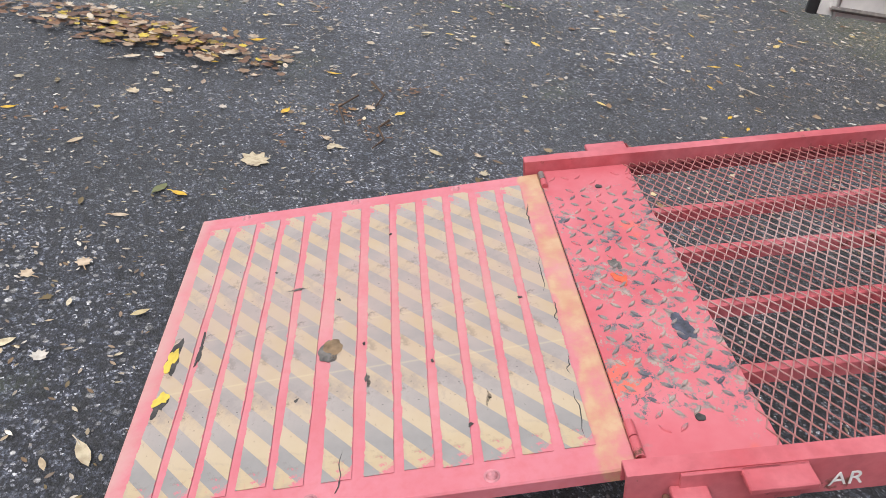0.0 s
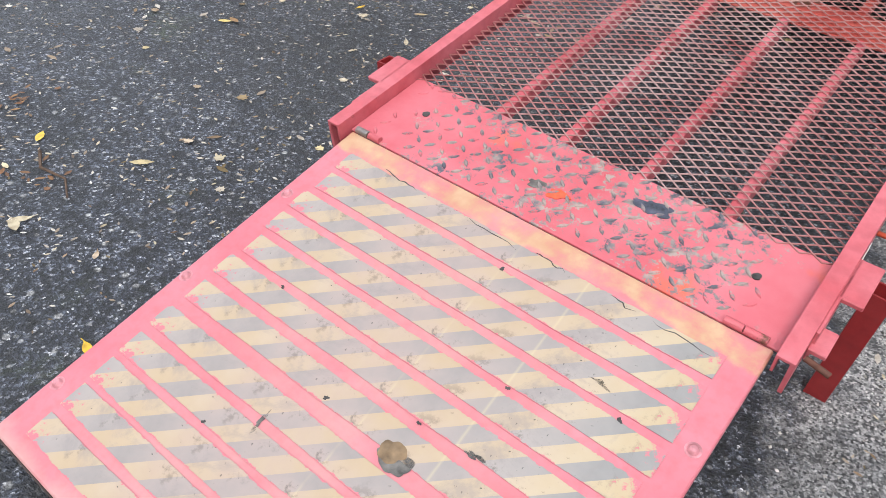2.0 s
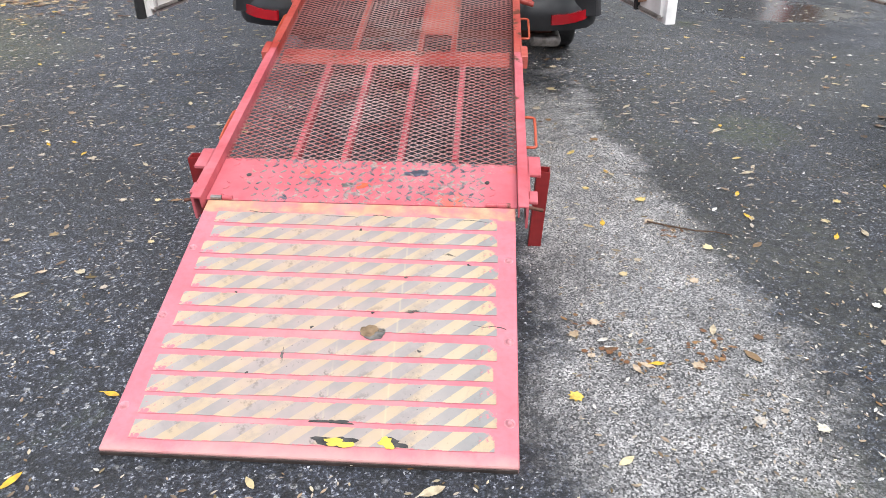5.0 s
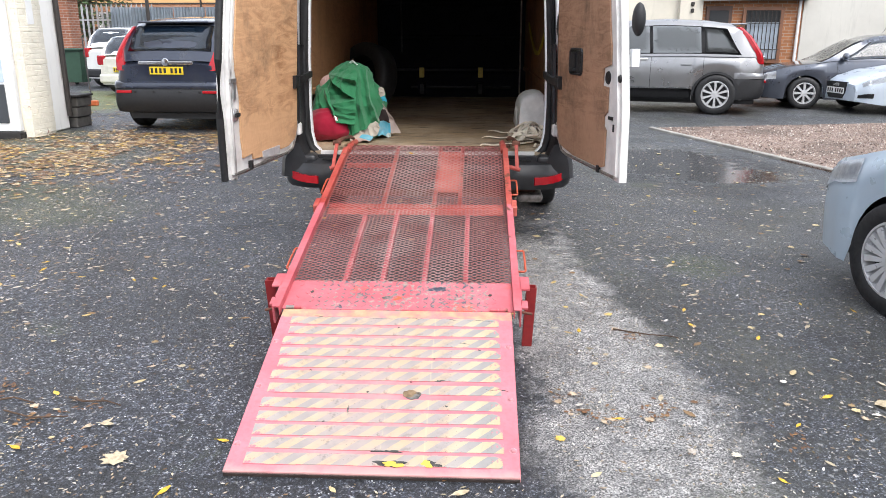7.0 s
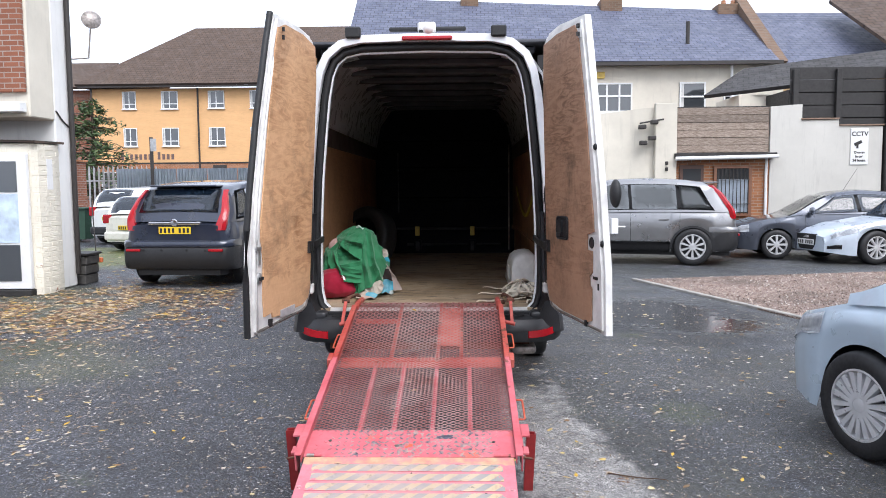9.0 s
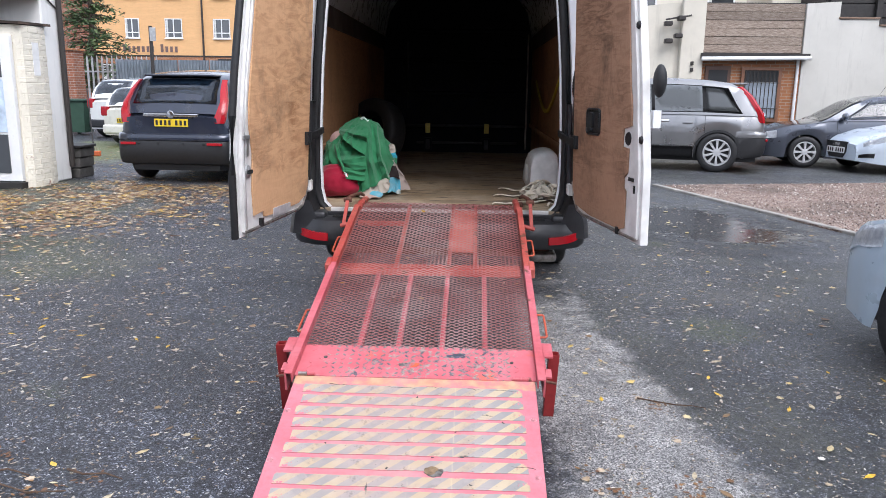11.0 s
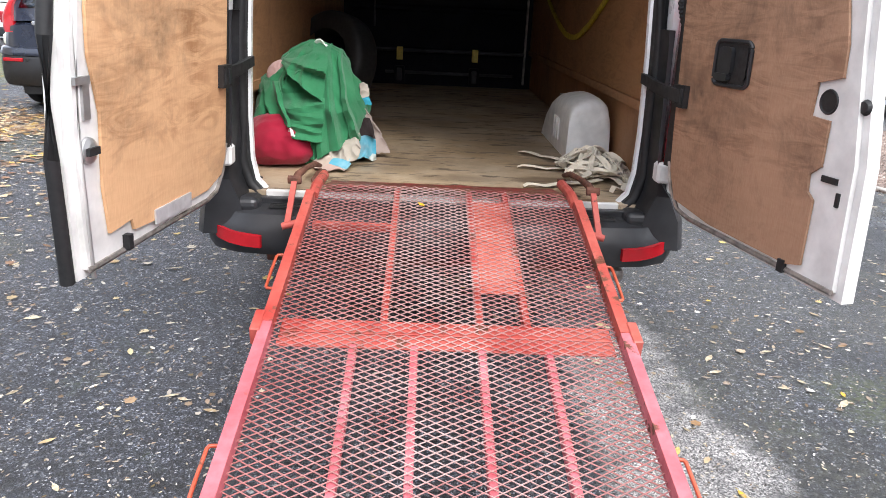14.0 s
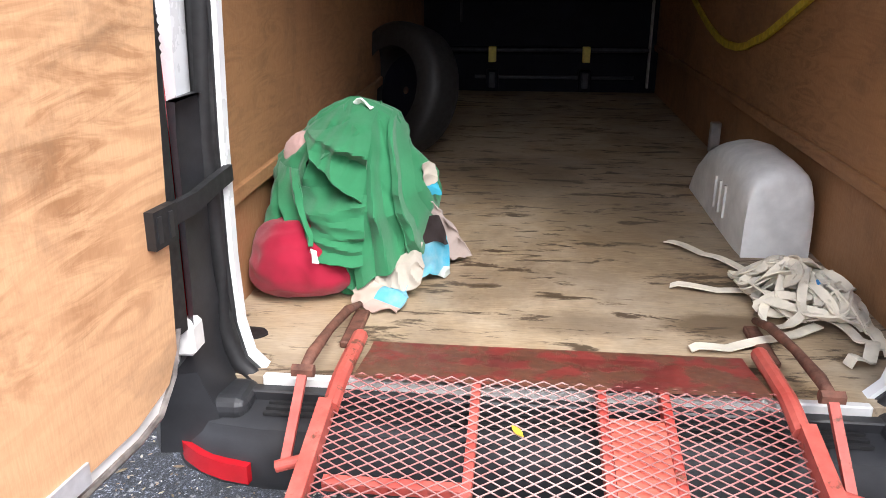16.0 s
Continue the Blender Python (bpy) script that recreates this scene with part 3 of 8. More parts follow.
def treads():
    """The raised lozenges of the chequer plate, in crossed pairs."""
    bm = B()
    rng = random.Random(5)
    pitch = 0.034
    for i in range(int(0.96 / pitch)):
        for j in range(7):
            x, s = -0.475 + pitch * (i + 0.5), 0.02 + pitch * (j + 0.3)
            if abs(x) > 0.36 and rng.random() < 0.55:
                continue
            turn = radians(45 if (i + j) % 2 else -45) + rng.uniform(-0.05, 0.05)
            m = UP @ Matrix.Translation((x, s, 0)) @ Matrix.Rotation(turn, 4, "Z")
            pts = [(0.0145, 0), (0.005, 0.0046), (-0.005, 0.0046), (-0.0145, 0), (-0.005, -0.0046), (0.005, -0.0046)]
            lo = [bm.verts.new(m @ Vector((a, b, -0.0005))) for a, b in pts]
            hi = [bm.verts.new(m @ Vector((a * 0.75, b * 0.6, 0.003))) for a, b in pts]
            bm.faces.new(hi)
            for k in range(6):
                bm.faces.new((lo[k], lo[(k + 1) % 6], hi[(k + 1) % 6], hi[k]))
    return bm


def blob(bm, cx, cy, rx, ry, z0, z1, m, seed, n=22, rough=0.25):
    """A thin patch with an uneven outline."""
    rng = random.Random(seed)
    ph = [rng.uniform(0, 6.28) for _ in range(4)]
    pts = []
    for k in range(n):
        a = 6.28318 * k / n
        r = 1 + rough * (math.sin(2 * a + ph[0]) * 0.5 + math.sin(3 * a + ph[1]) * 0.35 + math.sin(5 * a + ph[2]) * 0.3 + math.sin(8 * a + ph[3]) * 0.2)
        pts.append((cx + rx * r * math.cos(a), cy + ry * r * math.sin(a)))
    return prism(bm, pts, "z", z0, z1, m)


def ramp():
    t = thing("loading_ramp", "faded red steel loading ramp leaning on the van floor", "ramp")
    low = boxed("lower_plate", (-0.5, 0.5, 0.0, LEN_LOW - 0.002, -0.03, 0.0), PLATE, t, "faded pink-red plywood entry flap", 0.003)
    low.matrix_basis = LOW
    edge = plain("grimy_ply_edge", (0.05, 0.035, 0.03), 0.8, 0, 0.4, 25)
    boxed("edge_strip", (-0.498, 0.498, -0.004, -0.0005, -0.034, -0.006), edge, t, "grimy splintered plywood edge", 0.001, LOW)
    BOLT = plain("rubbed_bolt", (0.5, 0.2, 0.22), 0.4, 0.1, 0.35, 60)
    rng = random.Random(3)
    for s in (0.842, 0.772, 0.702, 0.632, 0.562, 0.492, 0.417, 0.335, 0.265, 0.197, 0.131, 0.062):
        bm = B()
        x0, x1 = -0.447 + rng.uniform(-0.006, 0.012), 0.444 + rng.uniform(-0.008, 0.004)
        bmesh.ops.create_grid(bm, x_segments=40, y_segments=1, size=0.5)
        for v in bm.verts:
            u = v.co.x + 0.5
            v.co = Vector((x0 + (x1 - x0) * u, v.co.y * 0.053 + 0.0012 * math.sin(u * 17 + s * 40), 0.0))
        bmesh.ops.solidify(bm, geom=bm.faces[:], thickness=-0.0012)
        ob = part("hazard_tape", bm, TAPE, t, "faded yellow and grey hazard tape strip")
        ob.matrix_basis = LOW @ pose(0, s, 0.0008, 0, 0, rng.uniform(-0.35, 0.35))
    brown = plain("brown_stain", (0.2, 0.13, 0.07), 0.7, 0, 0.5, 30)
    black = plain("black_scuff", (0.045, 0.042, 0.04), 0.7, 0, 0.7, 40)
    smoke = plain("grey_black_stain", (0.12, 0.11, 0.1), 0.7, 0, 0.6, 45)
    fresh = plain("unfaded_yellow", (0.62, 0.46, 0.06), 0.45, 0, 0.25, 30)
    part("stain", blob(B(), 0.112, 0.385, 0.03, 0.022, 0.0012, 0.002, LOW, 1, 40, 0.22), smoke, t, "dark grey stain")
    part("stain", blob(B(), 0.098, 0.395, 0.024, 0.02, 0.002, 0.0024, LOW, 2, 40, 0.2), brown, t, "brown round stain")
    part("stain", blob(B(), 0.21, 0.47, 0.016, 0.005, 0.0012, 0.002, LOW, 31, 40, 0.7), smoke, t, "dark smear")
    part("stain", blob(B(), 0.3, 0.7, 0.014, 0.004, 0.0012, 0.002, LOW, 33, 40, 0.9), smoke, t, "dark smear")
    part("stain", blob(B(), -0.12, 0.3, 0.004, 0.022, 0.0012, 0.002, LOW, 35, 40, 0.6), smoke, t, "dark scrape")
    for x, s, r in ((0.02, 0.8, 0.005), (-0.06, 0.4, 0.005), (0.18, 0.6, 0.004), (0.1, 0.46, 0.004), (-0.2, 0.24, 0.004), (0.24, 0.33, 0.005), (0.36, 0.66, 0.005), (-0.3, 0.52, 0.004)):
        part("paint_chip", blob(B(), x, s, r, r * 0.8, 0.0012, 0.0024, LOW, int(x * 900) + 77, 14, 0.6), black, t, "small dark chip")
    part("torn_patch", blob(B(), 0.06, 0.048, 0.042, 0.016, 0.001, 0.0026, LOW, 8, rough=0.5), black, t, "torn black tape patch")
    part("torn_patch", blob(B(), 0.07, 0.044, 0.032, 0.012, 0.0024, 0.0034, LOW, 9, rough=0.5), fresh, t, "unfaded bright yellow tape patch")
    part("torn_patch", blob(B(), 0.2, 0.05, 0.03, 0.012, 0.001, 0.0026, LOW, 10, rough=0.6), black, t, "torn black tape patch")
    part("torn_patch", blob(B(), 0.185, 0.05, 0.016, 0.016, 0.0024, 0.0034, LOW, 12, rough=0.5), fresh, t, "unfaded bright yellow tape patch")
    part("torn_patch", blob(B(), 0.05, 0.103, 0.035, 0.006, 0.001, 0.0026, LOW, 13, rough=0.8), black, t, "torn black tape patch")
    for x0, x1, s, seed in ((-0.15, 0.03, 0.866, 1), (0.28, 0.44, 0.862, 2), (0.05, 0.13, 0.872, 3), (0.36, 0.47, 0.43, 4), (0.2, 0.28, 0.866, 5), (-0.35, -0.24, 0.874, 6)):
        crk = random.Random(seed)
        pts = [LOW @ Vector((x0 + (x1 - x0) * k / 9, s + crk.uniform(-0.004, 0.004) - 0.01 * k / 9, 0.0008)) for k in range(10)]
        part("crack", tube(B(), pts, [0.0004 + 0.0016 * math.sin(3.1 * (k + 0.2) / 10) for k in range(10)], 5), black, t, "dark splintered crack")
    for x, s in ((-0.483, 0.125), (-0.485, 0.425), (-0.481, 0.7), (0.478, 0.12), (0.478, 0.375), (0.477, 0.685)):
        bm = B()
        c = LOW @ Vector((x, s, 0))
        lathe(bm, [(0.0, 0.0065), (0.006, 0.006), (0.009, 0.003), (0.0105, 0.0008), (0.014, 0.0005), (0.015, -0.001)], c, LOW.to_3x3() @ Vector((0, 0, 1)), 16)
        part("bolt_head", bm, BOLT, t, "rubbed pale coach bolt head")
    for x0, x1 in ((-0.49, -0.455), (-0.452, -0.42), (0.405, 0.44), (0.443, 0.485)):
        part("hinge_barrel", cyl(B(), (x0, HINGE[0] + 0.004, HINGE[1] + 0.005), (x1, HINGE[0] + 0.004, HINGE[1] + 0.005), 0.0085, n=12), PINK if x0 > -0.47 else STEEL, t)
    # upper deck
    boxed("checker_plate", (-0.507, 0.507, 0.0005, 0.245, -0.006, 0.0), CHECK, t, "chequer plate, red paint trodden off", 0.001, UP)
    part("tread_pattern", treads(), TREAD, t, "raised lozenge treads")["kind"] = "stuff"
    for x, s in ((-0.4, 0.142), (0.408, 0.132)):
        part("bolt_hole", blob(B(), x, s, 0.0085, 0.0085, 0.0002, 0.0026, UP, 20, rough=0.15), black, t)
    part("stain", blob(B(), 0.172, 0.178, 0.034, 0.022, 0.0002, 0.0012, UP, 21, 30, 0.4), plain("blue_black_stain", (0.06, 0.065, 0.09), 0.6, 0, 0.6, 60), t, "blue-black oily stain")
    part("stain", blob(B(), -0.06, 0.1, 0.018, 0.012, 0.0002, 0.0012, UP, 23, 30, 0.5), smoke, t, "dark smear")
    part("paint_spot", blob(B(), -0.005, 0.098, 0.022, 0.014, 0.0002, 0.0018, UP, 22, 30, 0.45), plain("orange_spot", (0.62, 0.1, 0.04), 0.5, 0, 0.25, 60), t, "spot of bright orange-red paint")
    # rails, with their ends bent down on to the van floor
    for sx in (-1, 1):
        poly = [(sx * 0.508, 0.032), (sx * 0.541, 0.032), (sx * 0.541, -0.055), (sx * 0.533, -0.055), (sx * 0.533, 0.026), (sx * 0.513, 0.026), (sx * 0.513, -0.012), (sx * 0.508, -0.012)]
        bm = prism(B(), poly, "y", -0.035, 1.05, UP)
        part("side_rail", bm, PINK if sx else RED, t, "pinkish-red angle-iron side rail")
        bm = prism(B(), poly, "y", 1.052, 1.93, UP)
        path = [UP @ Vector((sx * 0.515, s, z)) for s, z in ((1.92, 0.008), (1.98, 0.008), (2.03, 0.004), (2.08, -0.008), (2.14, -0.022), (2.2, -0.038), (2.25, -0.05))]
        tube(bm, path, 0.021, 10, flat=1.0)
        part("side_rail", bm, RED, t, "red angle-iron side rail, bent at its end")
        boxed("rail_joint", (sx * 0.535, sx * 0.565, 1.0, 1.1, -0.02, 0.037), RED, t, "", 0.003, UP)
        boxed("bracket_plate", (sx * 0.541, sx * 0.586, 0.145, 0.255, 0.018, 0.03), PINK, t, "pink-red flat bracket", 0.002, UP)
        boxed("bracket_plate", (sx * 0.541, sx * 0.548, 0.05, 0.255, -0.05, 0.03), PINK, t, "", 0.001, UP)
        boxed("bracket_plate", (sx * 0.541, sx * 0.574, 0.035, 0.095, -0.012, 0.0), PINK, t, "pink-red flat bracket", 0.002, UP)
        part("locking_pin", cyl(B(), UP @ Vector((sx * 0.545, 0.03, -0.02)), UP @ Vector((sx * 0.592, 0.024, -0.026)), 0.006), RUST, t)
        # square tube leg, hollow at its top
        bm = B()
        foot, head, w = (Vector((0.588, 1.17, 0.0)), Vector((0.602, 1.15, 0.3)), 0.023) if sx > 0 else (Vector((-0.606, 1.17, 0.0)), Vector((-0.622, 1.15, 0.318)), 0.023)
        ax = (head - foot).normalized()
        e1 = ax.cross(Vector((0, 1, 0))).normalized()
        e2 = ax.cross(e1).normalized()
        def ring(c, r):
            return [c + e1 * a * r + e2 * b * r for a, b in ((1, 1), (1, -1), (-1, -1), (-1, 1))]
        loft(bm, [ring(foot, w), ring(head, w), ring(head, w - 0.004), ring(head - ax * 0.06, w - 0.004)])
        part("leg", bm, DARKRED, t, "dark red square-tube leg")
        for s0, s1 in ((0.4, 0.6), (1.31, 1.51)):
            pts = [(0.541, s1, -0.02), (0.565, s1, -0.02), (0.577, s1, -0.021), (0.582, s1 - 0.008, -0.022), (0.583, (s0 + s1) / 2, -0.024), (0.582, s0 + 0.008, -0.026), (0.577, s0, -0.027), (0.541, s0, -0.027)]
            part("handle", tube(B(), [UP @ Vector((sx * a, b, c)) for a, b, c in pts], 0.0055, 8), ORANGE, t, "orange-red bent rod handle", True)
        # arm that holds the ramp to the van
        pin, joint = Vector((sx * 0.603, 2.685, 0.578)), Vector((sx * 0.6, 2.86, 0.722))
        part("link_arm", loft(B(), [[c + Vector((sx * a, b, 0)) for a, b in ((-0.011, -0.011), (0.011, -0.011), (0.011, 0.011), (-0.011, 0.011))] for c in (pin, joint)]), RED, t, "worn red flat link")
        part("cross_pin", cyl(B(), (sx * 0.53, 2.7, 0.6), (sx * 0.622, 2.683, 0.578), 0.014), RED, t)
        part("link_arm", tube(B(), [joint, (sx * 0.598, 2.93, 0.728), (sx * 0.588, 3.08, 0.725), (sx * 0.572, 3.22, 0.715), (sx * 0.56, 3.31, 0.69)], [0.013, 0.016, 0.012, 0.014, 0.01], 8), RUST, t, "rusty red hook arm", True)
        part("pivot_bolt", cyl(B(), joint - Vector((0.026, 0, 0)), joint + Vector((0.026, 0, 0)), 0.017, n=6), RUST, t)
        boxed("hook_plate", (sx * 0.53, sx * 0.572, 3.1, 3.31, FLOOR_Z, FLOOR_Z + 0.02), RUST, t, "rusty hook plate", 0.004)
    part("mesh_panel", mesh_panel(0.232, 1.048, -0.51, 0.51), MESHRED, t, "red expanded-metal deck")
    part("mesh_panel", mesh_panel(1.054, TOP, -0.51, 0.51), MESHRED, t, "red expanded-metal deck")
    for x in (-0.27, -0.095, 0.101, 0.295):
        boxed("rib", (x - 0.011, x + 0.011, 0.245, 1.0, -0.04, -0.004), PINK, t, "", 0.002, UP)
    for x in (-0.19, 0.101, 0.245):
        boxed("rib", (x - 0.011, x + 0.011, 1.1, TOP, -0.04, -0.004), RED, t, "", 0.002, UP)
    boxed("cross_plate", (-0.49, 0.49, 0.985, 1.048, -0.01, -0.0045), RED, t, "", 0.001, UP)
    boxed("cross_plate", (-0.49, 0.49, 1.054, 1.117, -0.01, -0.0045), RED, t, "", 0.001, UP)
    boxed("cross_bar", (-0.49, -0.19, 1.72, 1.745, -0.03, -0.005), RED, t, "", 0.001, UP)
    boxed("patch_plate", (0.113, 0.233, 1.293, 1.95, -0.009, -0.0045), paint_red("patched_red", (0.5, 0.095, 0.065), (0.56, 0.15, 0.11), 0.68), t, "orange-red patch plate under the mesh", 0.001, UP)
    # lip plate that lies on the van floor
    lip = [UP @ Vector((-0.49, TOP - 0.02, 0.004)), Vector((-0.49, 3.135, FLOOR_Z + 0.008))]
    bm = B()
    prism(bm, [(lip[0].y, lip[0].z), (lip[1].y - 0.05, lip[1].z + 0.004), (lip[1].y, lip[1].z), (lip[1].y, lip[1].z - 0.006), (lip[0].y, lip[0].z - 0.008)], "x", -0.485, 0.485)
    part("lip_plate", bm, paint_red("scraped_dark_red", (0.1, 0.02, 0.018), (0.3, 0.045, 0.035), 0.47), t, "scraped dark red lip plate")
    # white letters on the outer side of one rail
    cu = bpy.data.curves.new("lettering", "FONT")
    cu.body, cu.size, cu.extrude = "AR", 0.045, 0.0006
    ob = new("lettering", cu)
    me = bpy.data.meshes.new_from_object(ob)
    bpy.data.objects.remove(ob)
    me.materials.append(plain("white_stencil", (0.75, 0.73, 0.72), 0.6, 0, 0.2, 40))
    ob = new("lettering", me)
    ob.parent, ob["label"] = t, "white stencilled letters"
    ob.matrix_basis = UP @ Matrix.Translation((0.5425, 0.3, -0.038)) @ Matrix(((0, 0, 1, 0), (1, 0, 0, 0), (0, 1, 0, 0), (0, 0, 0, 1)))
    return t


FLOOR_Z = 0.655
ramp()


# ---- van ----
FZ, BACK = FLOOR_Z, 2.86
SEAL = 2.97


def aperture(off, n=10):
    """The outline of the rear opening, grown by off: x, z pairs, from the low-left corner round."""
    half = [(0.0, 2.53), (0.45, 2.52), (0.56, 2.495), (0.625, 2.44), (0.662, 2.35), (0.69, 2.2), (0.722, 1.9), (0.748, 1.6), (0.765, 1.25), (0.772, 0.95), (0.768, 0.78), (0.75, 0.69), (0.71, 0.645), (0.64, 0.63), (0.0, 0.63)]
    pts = [Vector((x * 1.035, z)) for x, z in half]
    out = []
    for i, p in enumerate(pts):
        a, b = pts[max(0, i - 1)], pts[min(len(pts) - 1, i + 1)]
        d = (b - a).normalized()
        out.append((p.x - d.y * off if 0 < i < len(pts) - 1 else 0.0, p.y + d.x * off))
    return out + [(-x, z) for x, z in out[-2:0:-1]]


def ring_band(bm, o0, o1, y0, y1):
    """A frame round the opening between two offsets and two depths."""
    a, b = aperture(o0), aperture(o1)
    n = len(a)
    vs = [[bm.verts.new((x, y, z)) for x, z in pts] for pts, y in ((a, y0), (b, y0), (b, y1), (a, y1))]
    for p, q in zip(vs, vs[1:] + vs[:1]):
        for k in range(n):
            bm.faces.new((p[k], p[(k + 1) % n], q[(k + 1) % n], q[k]))
    return bm


def van():
    v = thing("panel_van", "white high-roof panel van with both rear doors open", "van")
    soil = plain("grimy_white_paint", (0.66, 0.65, 0.63), 0.4, 0, 0.18, 9, 0.05)
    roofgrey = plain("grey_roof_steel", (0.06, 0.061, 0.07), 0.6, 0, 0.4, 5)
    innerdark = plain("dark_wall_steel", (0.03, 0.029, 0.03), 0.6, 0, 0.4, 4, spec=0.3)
    # upper walls take the tone of plywood in shade, with shade in the base
    upperwall = plain("shade_brown_upper_wall", (0.055, 0.036, 0.027), 0.8, 0, 0.5, 3)
    # rail steel darkened in its colour for the shade at the bulkhead
    RAILM = plain("shade_dulled_rail_steel", (0.035, 0.035, 0.042), 0.5, 0.3, 0.3, 20)
    # outer shell
    bm = B()
    shell = []
    for y in (2.9, 3.2, 7.7, 8.2):
        shell.append([(x, y, z) for x, z in ((-0.9, 0.42), (-0.985, 0.6), (-0.99, 1.2), (-0.955, 1.8), (-0.84, 2.35), (-0.7, 2.55), (-0.4, 2.62), (0, 2.635), (0.4, 2.62), (0.7, 2.55), (0.84, 2.35), (0.955, 1.8), (0.99, 1.2), (0.985, 0.6), (0.9, 0.42))])
    loft(bm, shell, closed=False)
    bmesh.ops.solidify(bm, geom=bm.faces[:], thickness=0.02)
    part("body_shell", bm, VANWHITE, v, "white painted body", 40)
    cab = [[(x * w, y, 0.42 + (z - 0.42) * h) for x, z in ((-0.99, 0.42), (-0.99, 1.4), (-0.7, 2.66), (0.7, 2.66), (0.99, 1.4), (0.99, 0.42))] for y, w, h in ((8.2, 1, 1), (8.6, 0.98, 0.95), (9.0, 0.95, 0.6), (9.6, 0.9, 0.42))]
    part("cab", loft(B(), cab), VANWHITE, v, "white cab", 40)
    part("roof_cap", ring_band(B(), 0.062, 0.115, 2.9, SEAL + 0.05), VANWHITE, v, "white door frame", 40)
    part("aperture_trim", ring_band(B(), -0.008, 0.004, SEAL + 0.008, SEAL + 0.04), VANWHITE, v, "white inner edge of the opening", 40)
    bm = B()
    tube(bm, [(x, SEAL - 0.008, z) for x, z in aperture(0.028)], 0.024, 8, closed=True)
    ring_band(bm, 0.004, 0.07, SEAL + 0.004, SEAL + 0.05)
    part("door_seal", bm, RUBBER, v, "black rubber door seal", True)
    for sx in (-1, 1):
        # black pillar cover, hinge side
        rows = [(0.5, 0.73, 0.99), (0.62, 0.752, 0.975), (0.72, 0.79, 0.93), (0.8, 0.795, 0.866), (0.95, 0.79, 0.856), (1.3, 0.78, 0.846), (1.36, 0.78, 0.84)]
        bm = loft(B(), [[(sx * (a + 0.035), SEAL - 0.01, z), (sx * (a + 0.06), BACK - 0.03, z), (sx * (b - 0.03), BACK - 0.05, z), (sx * b, BACK - 0.01, z), (sx * b, SEAL + 0.03, z), (sx * (a + 0.03), SEAL + 0.03, z)] for z, a, b in rows])
        part("pillar_cover", bm, BUMPER, v, "dark grey plastic pillar cover", 40)
        # tail light on the outer corner
        bm = loft(B(), [[(sx * 0.858, BACK - 0.035, z), (sx * (w - 0.03), BACK - 0.04, z), (sx * w, BACK - 0.01, z), (sx * w, 2.97, z), (sx * 0.885, 2.97, z)] for z, w in ((0.815, 0.965), (0.95, 0.97), (1.3, 0.965), (1.5, 0.945))])
        part("tail_light", bm, LENSRED, v, "red tail light", 40)
        for z in (0.98, 1.06):
            part("reversing_lamp", lathe(B(), [(0, 0.012), (0.02, 0.01), (0.026, 0.0)], (sx * 0.892, BACK - 0.038, z), (0, -1, 0), 16), VANWHITE, v, "pale round lamp lens")
        boxed("lamp_base", (sx * 0.885, sx * 0.95, BACK - 0.045, 2.95, 0.735, 0.808), soil, v, "white plastic lamp base", 0.008)
        # bumper corner lamp
        bm = loft(B(), [[(sx * x, y, 0.472 + dz), (sx * x, y, 0.522 + dz), (sx * (x - 0.01), y + 0.05, 0.522 + dz), (sx * (x - 0.01), y + 0.05, 0.472 + dz)] for x, y, dz in ((0.725, 2.762, -0.012), (0.79, 2.768, -0.008), (0.85, 2.784, 0.0), (0.9, 2.81, 0.012), (0.93, 2.85, 0.022))])
        part("rear_reflector", bm, LENSRED, v, "red bumper lamp", 40)
        for z in (0.78, 2.3):
            boxed("hinge", (sx * 0.83, sx * 0.9, 2.79, 2.86, z, z + 0.08), soil, v, "white steel door hinge", 0.01)
        # corrugated cable sleeve
        pts = [(sx * 0.9, 2.83, 1.36), (sx * 0.868, 2.815, 1.39), (sx * 0.852, 2.82, 1.45), (sx * 0.855, 2.83, 1.52), (sx * 0.87, 2.85, 1.58)]
        way, wide = [], []
        for a, b in zip(pts, pts[1:]):
            for k in range(8):
                way.append(Vector(a).lerp(Vector(b), k / 8))
                wide.append(0.021 if k % 2 else 0.016)
        bm = tube(B(), way, wide, 10)
        part("cable_sleeve", bm, RUBBER, v, "black corrugated cable sleeve")
    # bumper with step
    bm = B()
    prof = [(2.79, 0.425), (2.772, 0.46), (2.774, 0.53), (2.79, 0.56), (2.8, 0.588), (2.835, 0.606), (2.93, 0.612), (2.95, 0.5), (2.93, 0.42)]
    rings = []
    for x, dy, dz in ((-0.99, 0.24, 0.03), (-0.965, 0.13, 0.02), (-0.92, 0.06, 0.008), (-0.82, 0.02, 0), (-0.7, 0.005, 0), (0.7, 0.005, 0), (0.82, 0.02, 0), (0.92, 0.06, 0.008), (0.965, 0.13, 0.02), (0.99, 0.24, 0.03)):
        rings.append([(x, min(y + dy, 3.2), z + dz) for y, z in prof])
    part("bumper", loft(B(), rings), BUMPER, v, "scuffed dark grey rear bumper", 35)
    bm = B()
    for k in range(4):
        box(bm, -0.7, 0.7, 2.835 + k * 0.024, 2.845 + k * 0.024, 0.608, 0.616)
    part("step_tread", bm, RUBBER, v, "ribbed black step tread")
    for sx in (-1, 1):
        boxed("bumper_corner", (sx * 0.74, sx * 0.96, 2.83, 2.96, 0.58, 0.645), BUMPER, v, "", 0.03, seg=4)
